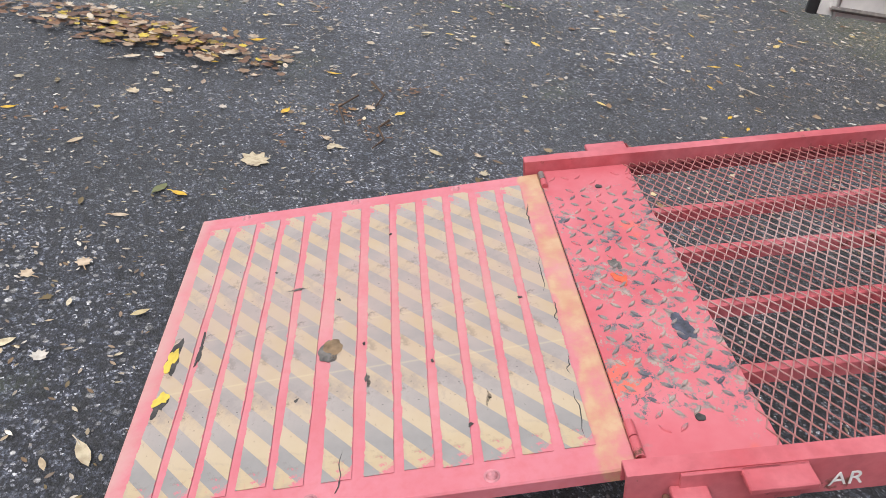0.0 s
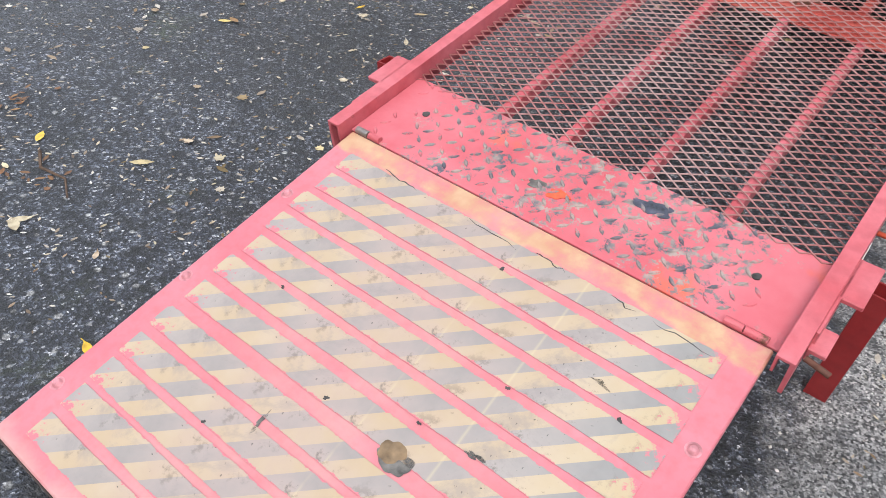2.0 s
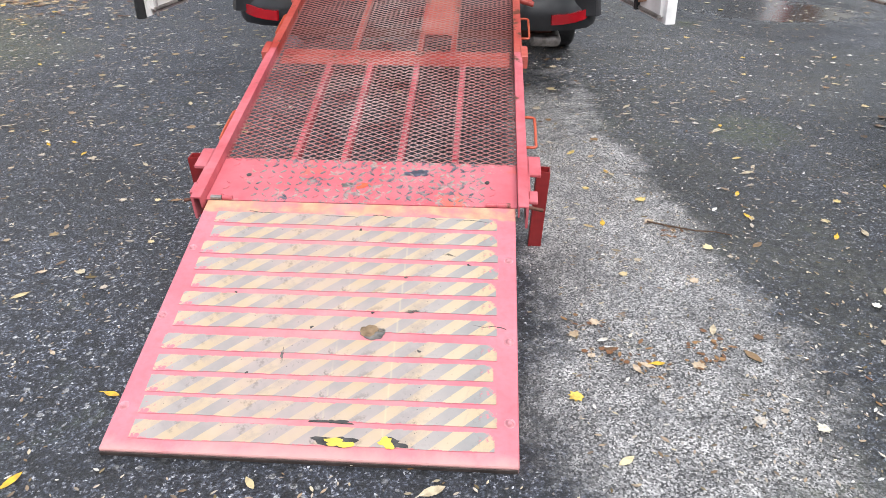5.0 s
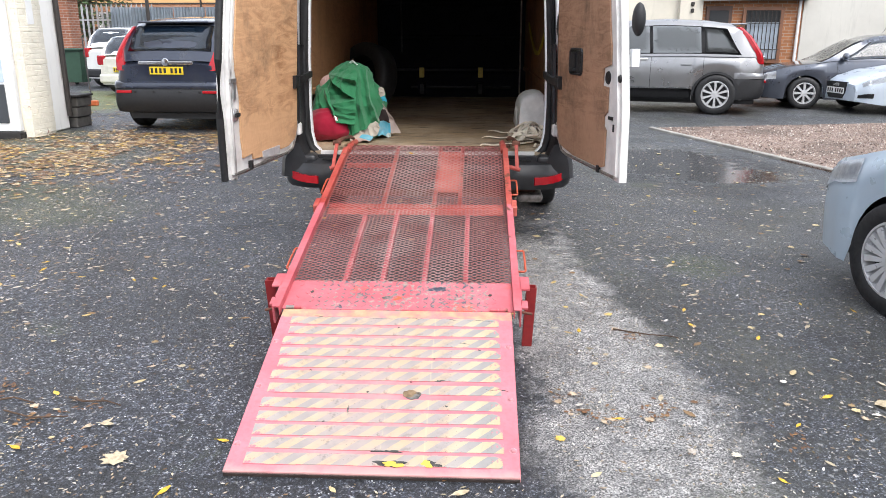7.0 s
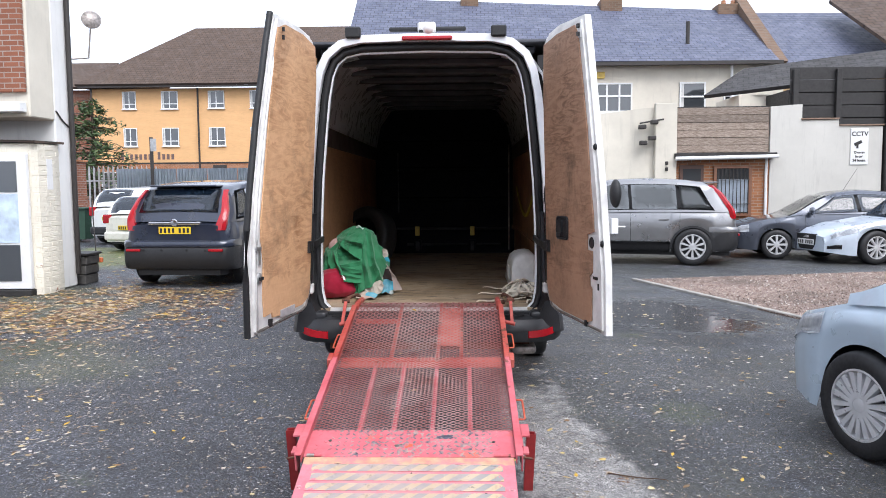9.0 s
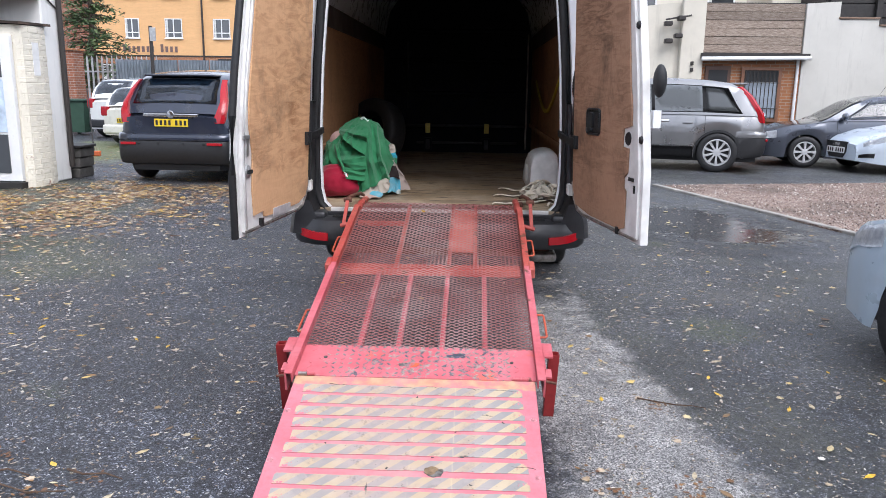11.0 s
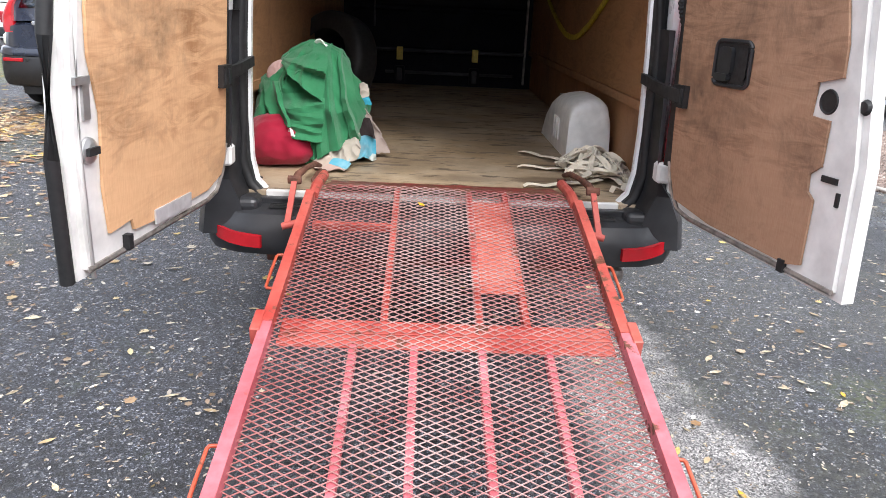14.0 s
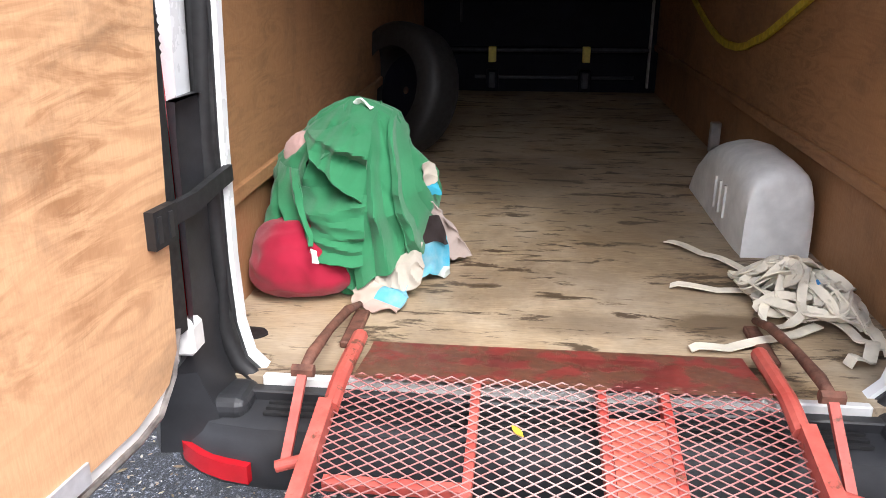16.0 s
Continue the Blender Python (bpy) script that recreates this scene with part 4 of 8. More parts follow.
    boxed("sill_trim", (-0.73, 0.73, 2.93, 2.955, FZ - 0.035, FZ + 0.004), soil, v, "scuffed white sill strip", 0.004)
    boxed("sill_face", (-0.78, 0.78, 2.9, 2.935, 0.5, FZ - 0.02), BUMPER, v, "", 0.004)
    boxed("exhaust_pipe", (0.62, 0.8, 2.95, 3.6, 0.3, 0.37), STEEL, v, "", 0.03, seg=3)
    boxed("towing_frame", (-0.75, 0.75, 3.0, 3.1, 0.33, 0.42), RUST, v, "", 0.005)
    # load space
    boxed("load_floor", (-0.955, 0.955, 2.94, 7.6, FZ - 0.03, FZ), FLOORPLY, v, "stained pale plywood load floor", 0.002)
    for sx in (-1, 1):
        boxed("lining_panel", (sx * 0.935, sx * 0.945, 3.05, 7.58, FZ, 1.0), PLY_IN, v, "brown plywood lower wall lining", 0.001)
        boxed("lining_panel", (sx * 0.915, sx * 0.927, 3.05, 7.58, 1.03, 1.95), PLY_IN, v, "brown plywood wall lining", 0.001)
        boxed("batten", (sx * 0.9, sx * 0.945, 3.05, 7.58, 0.985, 1.03), PLY_IN, v, "timber batten", 0.003)
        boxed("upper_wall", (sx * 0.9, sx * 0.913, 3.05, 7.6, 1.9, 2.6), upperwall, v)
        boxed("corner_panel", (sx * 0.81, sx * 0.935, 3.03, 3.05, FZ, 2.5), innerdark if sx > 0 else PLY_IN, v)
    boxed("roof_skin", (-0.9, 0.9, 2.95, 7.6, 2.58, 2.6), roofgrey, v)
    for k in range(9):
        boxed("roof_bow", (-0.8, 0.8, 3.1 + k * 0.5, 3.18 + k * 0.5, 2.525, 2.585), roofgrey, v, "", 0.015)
    boxed("bulkhead", (-0.95, 0.95, 7.58, 7.64, FZ, 2.6), DARKMETAL, v, "dark blue steel bulkhead, near black with painted shade")
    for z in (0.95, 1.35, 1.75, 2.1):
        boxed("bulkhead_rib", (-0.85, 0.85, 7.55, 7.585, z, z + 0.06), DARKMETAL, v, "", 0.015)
    part("tie_rail", cyl(B(), (-0.85, 7.5, 0.99), (0.85, 7.5, 0.99), 0.016), RAILM, v, "steel tie rail")
    part("tie_rail", cyl(B(), (-0.5, 7.5, 0.78), (0.75, 7.5, 0.78), 0.014), RAILM, v, "steel tie rail")
    yellow = plain("yellow_label", (0.7, 0.55, 0.12), 0.5, 0, 0.2, 30)
    for x in (-0.36, 0.37):
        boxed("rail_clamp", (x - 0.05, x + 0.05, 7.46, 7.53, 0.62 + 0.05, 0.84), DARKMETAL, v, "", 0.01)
        boxed("rail_clamp", (x - 0.025, x + 0.025, 7.44, 7.5, 0.7, 0.82), RAILM, v, "", 0.006)
        boxed("rail_label", (x - 0.03, x + 0.03, 7.44, 7.49, 0.9, 1.02), yellow, v, "yellow label on the tie rail", 0.004)
    boxed("corner_trim", (0.85, 0.868, 7.5, 7.54, 0.7, 2.1), STEEL, v, "grey corner strip", 0.004)
    boxed("corner_trim", (-0.62, -0.605, 7.5, 7.54, 1.2, 2.0), RAILM, v, "grey corner strip", 0.004)
    boxed("wall_anchor", (0.86, 0.91, 5.3, 5.34, FZ + 0.05, 0.86), GALV, v, "steel wall anchor", 0.004)
    for sx in (-1, 1):
        # boxed-in wheel arch: flat inner face, rounded over the top
        arch = [(0.668, 0.0), (0.668, 0.5), (0.672, 0.72), (0.688, 0.86), (0.722, 0.95), (0.77, 0.99), (0.815, 1.0), (0.855, 0.97), (0.885, 0.88), (0.9, 0.7), (0.905, 0.4), (0.905, 0.0)]
        bm = loft(B(), [[(sx * (0.79 + (x - 0.79) * w), y, FZ + 0.325 * z * k) for x, z in arch] for y, k, w in ((3.9, 0.02, 0.97), (3.905, 0.8, 0.96), (3.912, 0.9, 0.95), (3.93, 0.955, 0.955), (3.97, 0.99, 0.98), (4.05, 1.0, 1.0), (4.3, 1.0, 1.0), (4.45, 0.94, 1.0), (4.58, 0.8, 1.0), (4.69, 0.55, 1.0), (4.76, 0.25, 1.0), (4.79, 0.02, 1.0))])
        part("wheel_arch", bm, plain("worn_white_paint", (0.78, 0.78, 0.76), 0.45, 0, 0.12, 14, 0.05), v, "scuffed white steel wheel arch", 50)
        bm = B()
        for k in range(3):
            box(bm, sx * 0.66, sx * 0.672, 4.16 + 0.075 * k, 4.178 + 0.075 * k, FZ + 0.06, 0.84)
        part("arch_rib", bm, soil, v)
        wheel(v, (sx * 0.9, 4.36, 0.345), sx, 0.345, 0.21, BUMPER)
        wheel(v, (sx * 0.9, 8.4, 0.345), sx, 0.345, 0.21, BUMPER)
    # floor drain by the left corner
    part("floor_hole", blob(B(), -0.845, 3.16, 0.05, 0.042, FZ - 0.001, FZ + 0.004, None, 4, rough=0.1), RUBBER, v, "dark drain hole")
    # roof lamps
    for x in (-0.52, 0.52):
        boxed("work_lamp", (x - 0.055, x + 0.055, 2.87, 2.94, 2.61, 2.69), RUBBER, v, "small black work lamp", 0.01)
    boxed("brake_light", (-0.17, 0.19, 2.865, 2.9, 2.59, 2.618), LENSRED, v, "red high brake light", 0.008)
    bm = B()
    bmesh.ops.create_uvsphere(bm, u_segments=16, v_segments=10, radius=0.042, matrix=Matrix.Translation((0.02, 2.92, 2.675)))
    part("roof_camera", bm, soil, v, "white domed roof camera", True)
    for x0, x1 in ((-0.27, -0.05), (0.06, 0.29)):
        boxed("light_bar", (x0, x1, 2.96, 3.01, 2.672, 2.7), RUBBER, v, "black light bar", 0.01)
    boxed("camera_housing", (-0.06, 0.07, 2.93, 3.02, 2.66, 2.73), soil, v, "white camera housing", 0.012)
    boxed("light_bar_foot", (-0.05, 0.05, 2.93, 3.01, 2.61, 2.69), RUBBER, v)
    door(v, -1, soil)
    door(v, 1, soil)
    return v


def wheel(parent, c, sx, r, w, tyre_mat=None, rim=None, spokes=0, hub=0.62):
    """A tyre round a rim; sx is the side that its face looks to along x."""
    c = Vector(c)
    prof = [(r * hub, -w / 2 + 0.01), (r * 0.72, -w / 2), (r * 0.93, -w / 2 + 0.004), (r * 0.985, -w / 2 + 0.025), (r, -w / 4), (r, w / 4), (r * 0.985, w / 2 - 0.025), (r * 0.93, w / 2 - 0.004), (r * 0.72, w / 2), (r * hub, w / 2 - 0.01)]
    part("tyre", lathe(B(), prof, c, (1, 0, 0), 40), RUBBER, parent, "black rubber tyre", 50)
    bm = B()
    f = sx * (w / 2 - 0.02)
    lathe(bm, [(r * hub * 1.02, f + sx * 0.012), (r * hub * 0.96, f + sx * 0.014), (r * hub * 0.92, f - sx * 0.01), (r * hub * 0.88, f - sx * 0.05), (0.02, f - sx * 0.05)], c, (1, 0, 0), 40)
    if spokes:
        for k in range(spokes):
            a = 6.28318 * k / spokes
            m = Matrix.Translation(c) @ Matrix.Rotation(a, 4, "X")
            x = f
            wd = r * hub * (2.2 if spokes > 14 else 1.15) / spokes
            pts = [(-wd * 0.55, r * 0.14), (wd * 0.55, r * 0.14), (wd * 0.95, r * hub * 0.93), (-wd * 0.95, r * hub * 0.93)]
            lo = [bm.verts.new(m @ Vector((x - sx * 0.03, p, q))) for p, q in pts]
            hi = [bm.verts.new(m @ Vector((x + sx * 0.012, p * 0.75, q))) for p, q in pts]
            bm.faces.new(hi)
            for i in range(4):
                bm.faces.new((lo[i], lo[(i + 1) % 4], hi[(i + 1) % 4], hi[i]))
        lathe(bm, [(0.0, f + sx * 0.014), (r * 0.1, f + sx * 0.014), (r * 0.19, f + sx * 0.006), (r * 0.2, f - sx * 0.03)], c, (1, 0, 0), 24)
    part("rim", bm, rim or STEEL, parent, "", 50)
    if spokes:
        part("brake_disc", lathe(B(), [(r * hub * 0.88, f - sx * 0.046), (0.01, f - sx * 0.046)], c, (1, 0, 0), 24), RUBBER, parent)


def door(v, sx, soil):
    """One rear door, swung open: white steel frame, plywood inside, black seal at its free edge."""
    ang = radians(8.0 if sx < 0 else 14.7)
    tilt = 0.065 if sx < 0 else 0.015
    hinge = Vector((sx * 0.862, 2.845, 0))
    out = Vector((sx * math.sin(ang), -math.cos(ang), 0))
    inw = Vector((-sx * math.cos(ang), -math.sin(ang), 0))
    def at(u, w, z):
        return hinge + out * u + inw * (w + tilt * (z - 0.65) / 1.95) + Vector((0, 0, z))
    def slab(bm, poly, w0, w1):
        lo, hi = [bm.verts.new(at(u, w0, z)) for u, z in poly], [bm.verts.new(at(u, w1, z)) for u, z in poly]
        bm.faces.new(lo[::-1])
        bm.faces.new(hi)
        n = len(poly)
        for i in range(n):
            bm.faces.new((lo[i], lo[(i + 1) % n], hi[(i + 1) % n], hi[i]))
        return bm
    def block(name, u0, u1, w0, w1, z0, z1, mat, label="", parent=None):
        return part(name, slab(B(), [(u0, z0), (u1, z0), (u1, z1), (u0, z1)], w0, w1), mat, parent or d, label)
    free = [(1.06, 0.66), (1.085, 1.0), (1.075, 1.3), (1.045, 1.5), (0.95, 1.95), (0.82, 2.4), (0.745, 2.62)] if sx < 0 else [(1.02, 0.65), (1.01, 1.04), (0.965, 1.32), (0.94, 1.5), (0.845, 1.96), (0.76, 2.36), (0.705, 2.6)]
    def outline(m):
        """The door's edge line, drawn in by m: rounded at the low hinge corner, cut back towards its top."""
        curve = [(0.075 + m * 0.6, 1.0), (0.08 + m * 0.6, 0.88), (0.1 + m, 0.78), (0.16 + m, 0.715), (0.27, 0.675 + m * 0.8)]
        return curve + [(u - m, z + (m if k == 0 else -m if k > 5 else 0)) for k, (u, z) in enumerate(free)] + [(0.3, 2.62 - m), (0.1, 2.6 - m), (0.02 + m * 0.6, 2.52), (0.02 + m * 0.6, 2.2), (0.06 + m * 0.6, 1.5)]
    d = part("rear_door", slab(B(), outline(0.004), -0.03, 0.012), soil, v, "white steel rear door, swung open")
    part("inner_frame", slab(B(), outline(0.03), 0.012, 0.028), soil, d, "white steel inner frame")
    part("outer_skin", slab(B(), outline(0.03), -0.042, -0.03), VANWHITE, d, "white outer skin")
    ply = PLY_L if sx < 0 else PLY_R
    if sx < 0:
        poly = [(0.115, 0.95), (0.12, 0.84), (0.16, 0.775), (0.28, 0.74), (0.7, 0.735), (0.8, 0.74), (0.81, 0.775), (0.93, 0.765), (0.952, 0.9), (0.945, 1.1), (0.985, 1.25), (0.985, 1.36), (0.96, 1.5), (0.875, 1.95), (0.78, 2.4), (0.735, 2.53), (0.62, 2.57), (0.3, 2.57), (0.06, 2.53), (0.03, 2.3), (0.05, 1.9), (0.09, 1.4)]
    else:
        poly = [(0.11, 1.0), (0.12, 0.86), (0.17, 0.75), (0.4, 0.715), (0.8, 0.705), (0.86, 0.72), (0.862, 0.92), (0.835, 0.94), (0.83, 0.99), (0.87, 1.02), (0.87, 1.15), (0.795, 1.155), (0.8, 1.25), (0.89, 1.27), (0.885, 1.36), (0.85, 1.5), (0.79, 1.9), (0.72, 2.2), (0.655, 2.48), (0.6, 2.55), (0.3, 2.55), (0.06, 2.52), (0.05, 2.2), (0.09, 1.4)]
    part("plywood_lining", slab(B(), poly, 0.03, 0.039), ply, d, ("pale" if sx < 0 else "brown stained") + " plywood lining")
    block("hinge_gasket", 0.062, 0.118, 0.02, 0.033, 0.86, 1.72, RUBBER, "black hinge-side gasket")
    low = outline(0.03)
    part("bottom_seal", tube(B(), [at(u, 0.03, z) for u, z in low[1:6]], 0.009, 6), STEEL, d, "scuffed bottom edge")
    if sx < 0:
        bm = tube(B(), [at(u + 0.006, -0.012, z) for u, z in free], 0.02, 8)
        part("edge_seal", bm, RUBBER, d, "thick black rubber edge seal", 60)
        part("edge_trim", tube(B(), [at(u - 0.05, 0.03, z) for u, z in free[:6]], 0.006, 6), soil, d, "", True)
        block("kick_plate", 0.43, 0.68, 0.039, 0.045, 0.722, 0.768, plain("brushed_aluminium", (0.55, 0.55, 0.56), 0.4, 0.35, 0.15, 25), "bare aluminium kick plate")
        block("latch_plate", 0.985, 1.015, 0.028, 0.036, 1.09, 1.2, GALV, "steel latch plate")
        block("latch_arm", 0.985, 1.05, 0.03, 0.04, 1.18, 1.2, GALV)
        part("lock", lathe(B(), [(0, 0.016), (0.02, 0.015), (0.034, 0.008), (0.036, 0.0)], at(1.0, 0.03, 1.01), inw, 20), GALV, d, "round steel lock")
        block("lock_bolt", 0.98, 1.03, 0.044, 0.054, 1.0, 1.02, RUBBER)
        block("bottom_latch", 0.83, 0.855, 0.03, 0.05, 0.692, 0.738, RUBBER, "black bottom latch")
    else:
        # moulded black grab pocket
        edge = rounded(0.315, 0.5, 1.198, 1.342, 0.024, 5)
        part("grab_pocket", slab(B(), edge, 0.039, 0.0425), RUBBER, d, "black moulded grab pocket")
        part("pocket_rim", tube(B(), [at(u, 0.044, z) for u, z in edge], 0.007, 8, closed=True), BUMPER, d, "raised black rim", 60)
        part("pocket_grip", slab(B(), rounded(0.345, 0.415, 1.232, 1.322, 0.016, 4), 0.0425, 0.056), BUMPER, d, "dark grey pull grip", 30)
        part("pocket_grip", slab(B(), rounded(0.335, 0.405, 1.212, 1.236, 0.008, 3), 0.0425, 0.06), BUMPER, d, "dark grey pull grip", 30)
        part("pocket_cheek", slab(B(), rounded(0.452, 0.486, 1.22, 1.322, 0.01, 3), 0.0425, 0.048), RUBBER, d, "dark recess")
        # white pin bracket on the outer skin
        block("pin_bracket", 0.94, 0.972, -0.085, -0.042, 1.262, 1.352, VANWHITE, "white steel pin bracket")
        part("bracket_pin", cyl(B(), at(0.957, -0.08, 1.3), at(0.957, -0.135, 1.3), 0.007, n=10), GALV, d, "steel pin", 60)
        part("frame_hole", lathe(B(), [(0.0, 0.001), (0.028, 0.001), (0.033, 0.004), (0.036, 0.0)], at(0.845, 0.0285, 1.2), inw, 20), RUBBER, d, "round black hole")
        block("latch_slot", 0.875, 0.935, 0.0285, 0.034, 0.98, 0.998, RUBBER, "black latch slot")
        block("latch_slot", 0.94, 0.953, 0.0285, 0.034, 0.92, 0.96, RUBBER, "black latch slot")
        for z in (1.2, 1.78):
            part("door_bump", lathe(B(), [(0.0, 0.012), (0.016, 0.01), (0.022, 0.0)], at(0.962 if z < 1.5 else 0.865, 0.0125, z), inw, 16), RUBBER, d, "small black bump stop")
        bm = B()
        bmesh.ops.create_uvsphere(bm, u_segments=18, v_segments=12, radius=1, matrix=Matrix.Translation(at(0.955, -0.075, 1.5)) @ Matrix.Diagonal((0.035, 0.045, 0.085, 1)))
        part("outer_buffer", bm, RUBBER, d, "black oval rubber buffer", True)
        block("bottom_latch", 0.775, 0.8, 0.03, 0.046, 0.675, 0.715, RUBBER, "grimy bottom latch")
    block("top_latch", 0.655, 0.69, 0.028, 0.036, 2.46, 2.55, GALV, "steel top latch plate")
    for z in (2.47, 2.52):
        block("top_latch", 0.66, 0.68, 0.03, 0.05, z, z + 0.025, RUBBER, "black top latch")
    # black check strap that holds the open door
    path = [at(0.17, 0.055, 0), at(0.13, 0.07, 0), Vector((sx * 0.8, 2.82, 0)), Vector((sx * 0.79, 2.91, 0)), Vector((sx * 0.782, 2.985, 0))]
    rings = [[p + Vector((dx, 0, z)) for dx, z in ((-0.009, z0), (0.009, z0), (0.009, z1), (-0.009, z1))] for p, z0, z1 in zip(path, (1.11, 1.11, 1.125, 1.14, 1.15), (1.155, 1.158, 1.168, 1.18, 1.188))]
    part("check_strap", loft(B(), rings), RUBBER, v, "black plastic door check strap", 40)
    block("check_bracket", 0.1, 0.18, 0.039, 0.06, 1.092, 1.172, RUBBER, "black strap bracket")
    for u in (0.125, 0.165):
        block("bracket_slot", u - 0.007, u + 0.007, 0.06, 0.064, 1.105, 1.16, BUMPER)


van()


# ---- things in the load space ----
GREEN = cloth("green_cotton", (0.026, 0.17, 0.072), 0.12)
CRIMSON = cloth("crimson_cotton", (0.27, 0.008, 0.028))
PALEPINK = cloth("pale_pink_cotton", (0.42, 0.27, 0.25))
DULLPINK = cloth("dull_pink_cotton", (0.42, 0.345, 0.31), 0.15)
DULLCREAM = cloth("dull_cream_cotton", (0.38, 0.34, 0.285), 0.2)
DARKBROWN = cloth("dark_brown_cotton", (0.015, 0.008, 0.008))
TURQUOISE = cloth("turquoise_cotton", (0.03, 0.3, 0.42))
CREAM = cloth("cream_webbing", (0.66, 0.6, 0.49), 0.4)


def patterned():
    n = Nodes("blue_patterned_sheet", 0.9)
    c = n.cells(9, "Color")
    col = n.ramp(c, (0.3, (0.05, 0.3, 0.42)), (0.5, (0.14, 0.37, 0.45)), (0.6, (0.46, 0.41, 0.33)), (0.75, (0.42, 0.25, 0.22)), (0.88, (0.08, 0.05, 0.04)))
    n.put("Base Color", n.mix(n.ramp(n.noise(14, 5), (0.4, 0.0), (0.7, 0.3)), col, (0.6, 0.57, 0.5)))
    n.bump(n.noise(22, 5), 0.3, 0.004)
    return n.m


SHEET = patterned()


def sack(name, label, mat, c, r, seed, flat=0.75):
    """A full soft bag: a sagging ball with a flat underside and soft dents."""
    bm = B()
    bmesh.ops.create_icosphere(bm, subdivisions=5, radius=1)
    for v in bm.verts:
        d = v.co.copy()
        dent = 0.12 * noise.noise(d * 1.2 + Vector((seed, 0, 0))) + 0.035 * (1 - 2.5 * abs(noise.noise(d * 2.7 + Vector((0, seed, 0)))))
        d *= 1 + dent
        d.x, d.y = d.x * (1 - 0.16 * d.z), d.y * (1 - 0.16 * d.z)
        d.z = max(d.z, -flat)
        v.co = Vector((max(c[0] + d.x * r[0], -0.925), c[1] + d.y * r[1], c[2] + d.z * r[2]))
    return tagged(part(name, bm, mat, None, "", True), label, "bag", "heap of cloth")


def ribbon(bm, pts, w, up=Vector((0, 0, 1)), th=0.0025):
    """A flat webbing strip through points, twisting a little."""
    pts = [Vector(p) for p in pts]
    rings = []
    for i, p in enumerate(pts):
        d = (pts[min(i + 1, len(pts) - 1)] - pts[max(i - 1, 0)]).normalized()
        tw = 0.9 * math.sin(i * 0.55 + pts[0].x * 9)
        side = d.cross(up)
        side = (side.normalized() if side.length > 0.05 else Vector((1, 0, 0)))
        nor = side.cross(d).normalized()
        s2 = side * math.cos(tw) + nor * math.sin(tw)
        n2 = s2.cross(d).normalized()
        rings.append([p + s2 * w / 2 + n2 * th, p - s2 * w / 2 + n2 * th, p - s2 * w / 2 - n2 * th, p + s2 * w / 2 - n2 * th])
    return loft(bm, rings)


def webbing_heap():
    rng = random.Random(21)
    for k in range(8):
        pts = []
        ph, pq, f = rng.uniform(0, 6.28), rng.uniform(0, 6.28), rng.uniform(0.8, 1.25)
        for i in range(96):
            s = i * 0.36
            cx, cy = 0.735 + 0.1 * math.sin(0.21 * s * f + ph), 3.5 + 0.15 * math.sin(0.17 * s + pq)
            la, lb = 0.055 * math.sin(s + ph), 0.06 * math.cos(s * f + pq)
            x, y = cx + la, cy + lb
            hill = max(0.0, 1 - ((x - 0.735) / 0.19) ** 2 - ((y - 3.5) / 0.26) ** 2)
            z = FZ + 0.015 + 0.12 * hill * (0.12 + 0.88 * abs(math.sin(k * 1.7 + s * 0.31)))
            pts.append((min(x, 0.905), y, z))
        ob = part("webbing_strap", ribbon(B(), pts, 0.027), CREAM, None, "", 50)
        tagged(ob, "crumpled cream webbing strap heaped on the van floor", "strap", "heap of straps")
    tails = [[(0.66, 3.72), (0.58, 3.85), (0.5, 3.94), (0.44, 4.02)], [(0.64, 3.55), (0.52, 3.57), (0.38, 3.6)], [(0.74, 3.33), (0.6, 3.24), (0.46, 3.18), (0.36, 3.17)],
             [(0.76, 3.4), (0.8, 3.3), (0.84, 3.22), (0.8, 3.14), (0.74, 3.12)], [(0.85, 3.45), (0.88, 3.36), (0.86, 3.25), (0.87, 3.18)]]
    for k, tail in enumerate(tails):
        pts = []
        for (x0, y0), (x1, y1) in zip(tail, tail[1:]):
            for j in range(6):
                f = j / 6
                pts.append((x0 + (x1 - x0) * f, y0 + (y1 - y0) * f, FZ + 0.012 + 0.02 * abs(math.sin((len(pts)) * 0.35 + k)) * (1 if k > 2 else 0.4)))
        pts.append((*tail[-1], FZ + 0.01))
        bm = B()
        rings = []
        for i, p in enumerate(pts):
            d = (Vector(pts[min(i + 1, len(pts) - 1)]) - Vector(pts[max(i - 1, 0)])).normalized()
            s = d.cross(Vector((0, 0, 1))).normalized() * 0.017
            p = Vector(p)
            rings.append([p + s + Vector((0, 0, 0.002)), p - s + Vector((0, 0, 0.002)), p - s - Vector((0, 0, 0.002)), p + s - Vector((0, 0, 0.002))])
        ob = part("webbing_strap", loft(bm, rings), CREAM, None, "", 50)
        tagged(ob, "loose end of a cream webbing strap on boards", "strap", "heap of straps")
    ob = boxed("strap_tag", (0.745, 0.775, 3.44, 3.475, FZ + 0.085, FZ + 0.1), plain("blue_tag", (0.02, 0.2, 0.5), 0.5), None, "", 0.002, Matrix.Translation((0, 0, 0)))
    tagged(ob, "small blue plastic tag on the straps", "tag")


def spare_tyre():
    t = thing("spare_wheel", "black spare tyre leaning on the van wall", "tyre")
    wheel(t, (0, 0, 0), 1, 0.345, 0.215, rim=DARKMETAL)
    t.matrix_basis = pose(-0.755, 5.36, 1.0, 0, 14, 52)


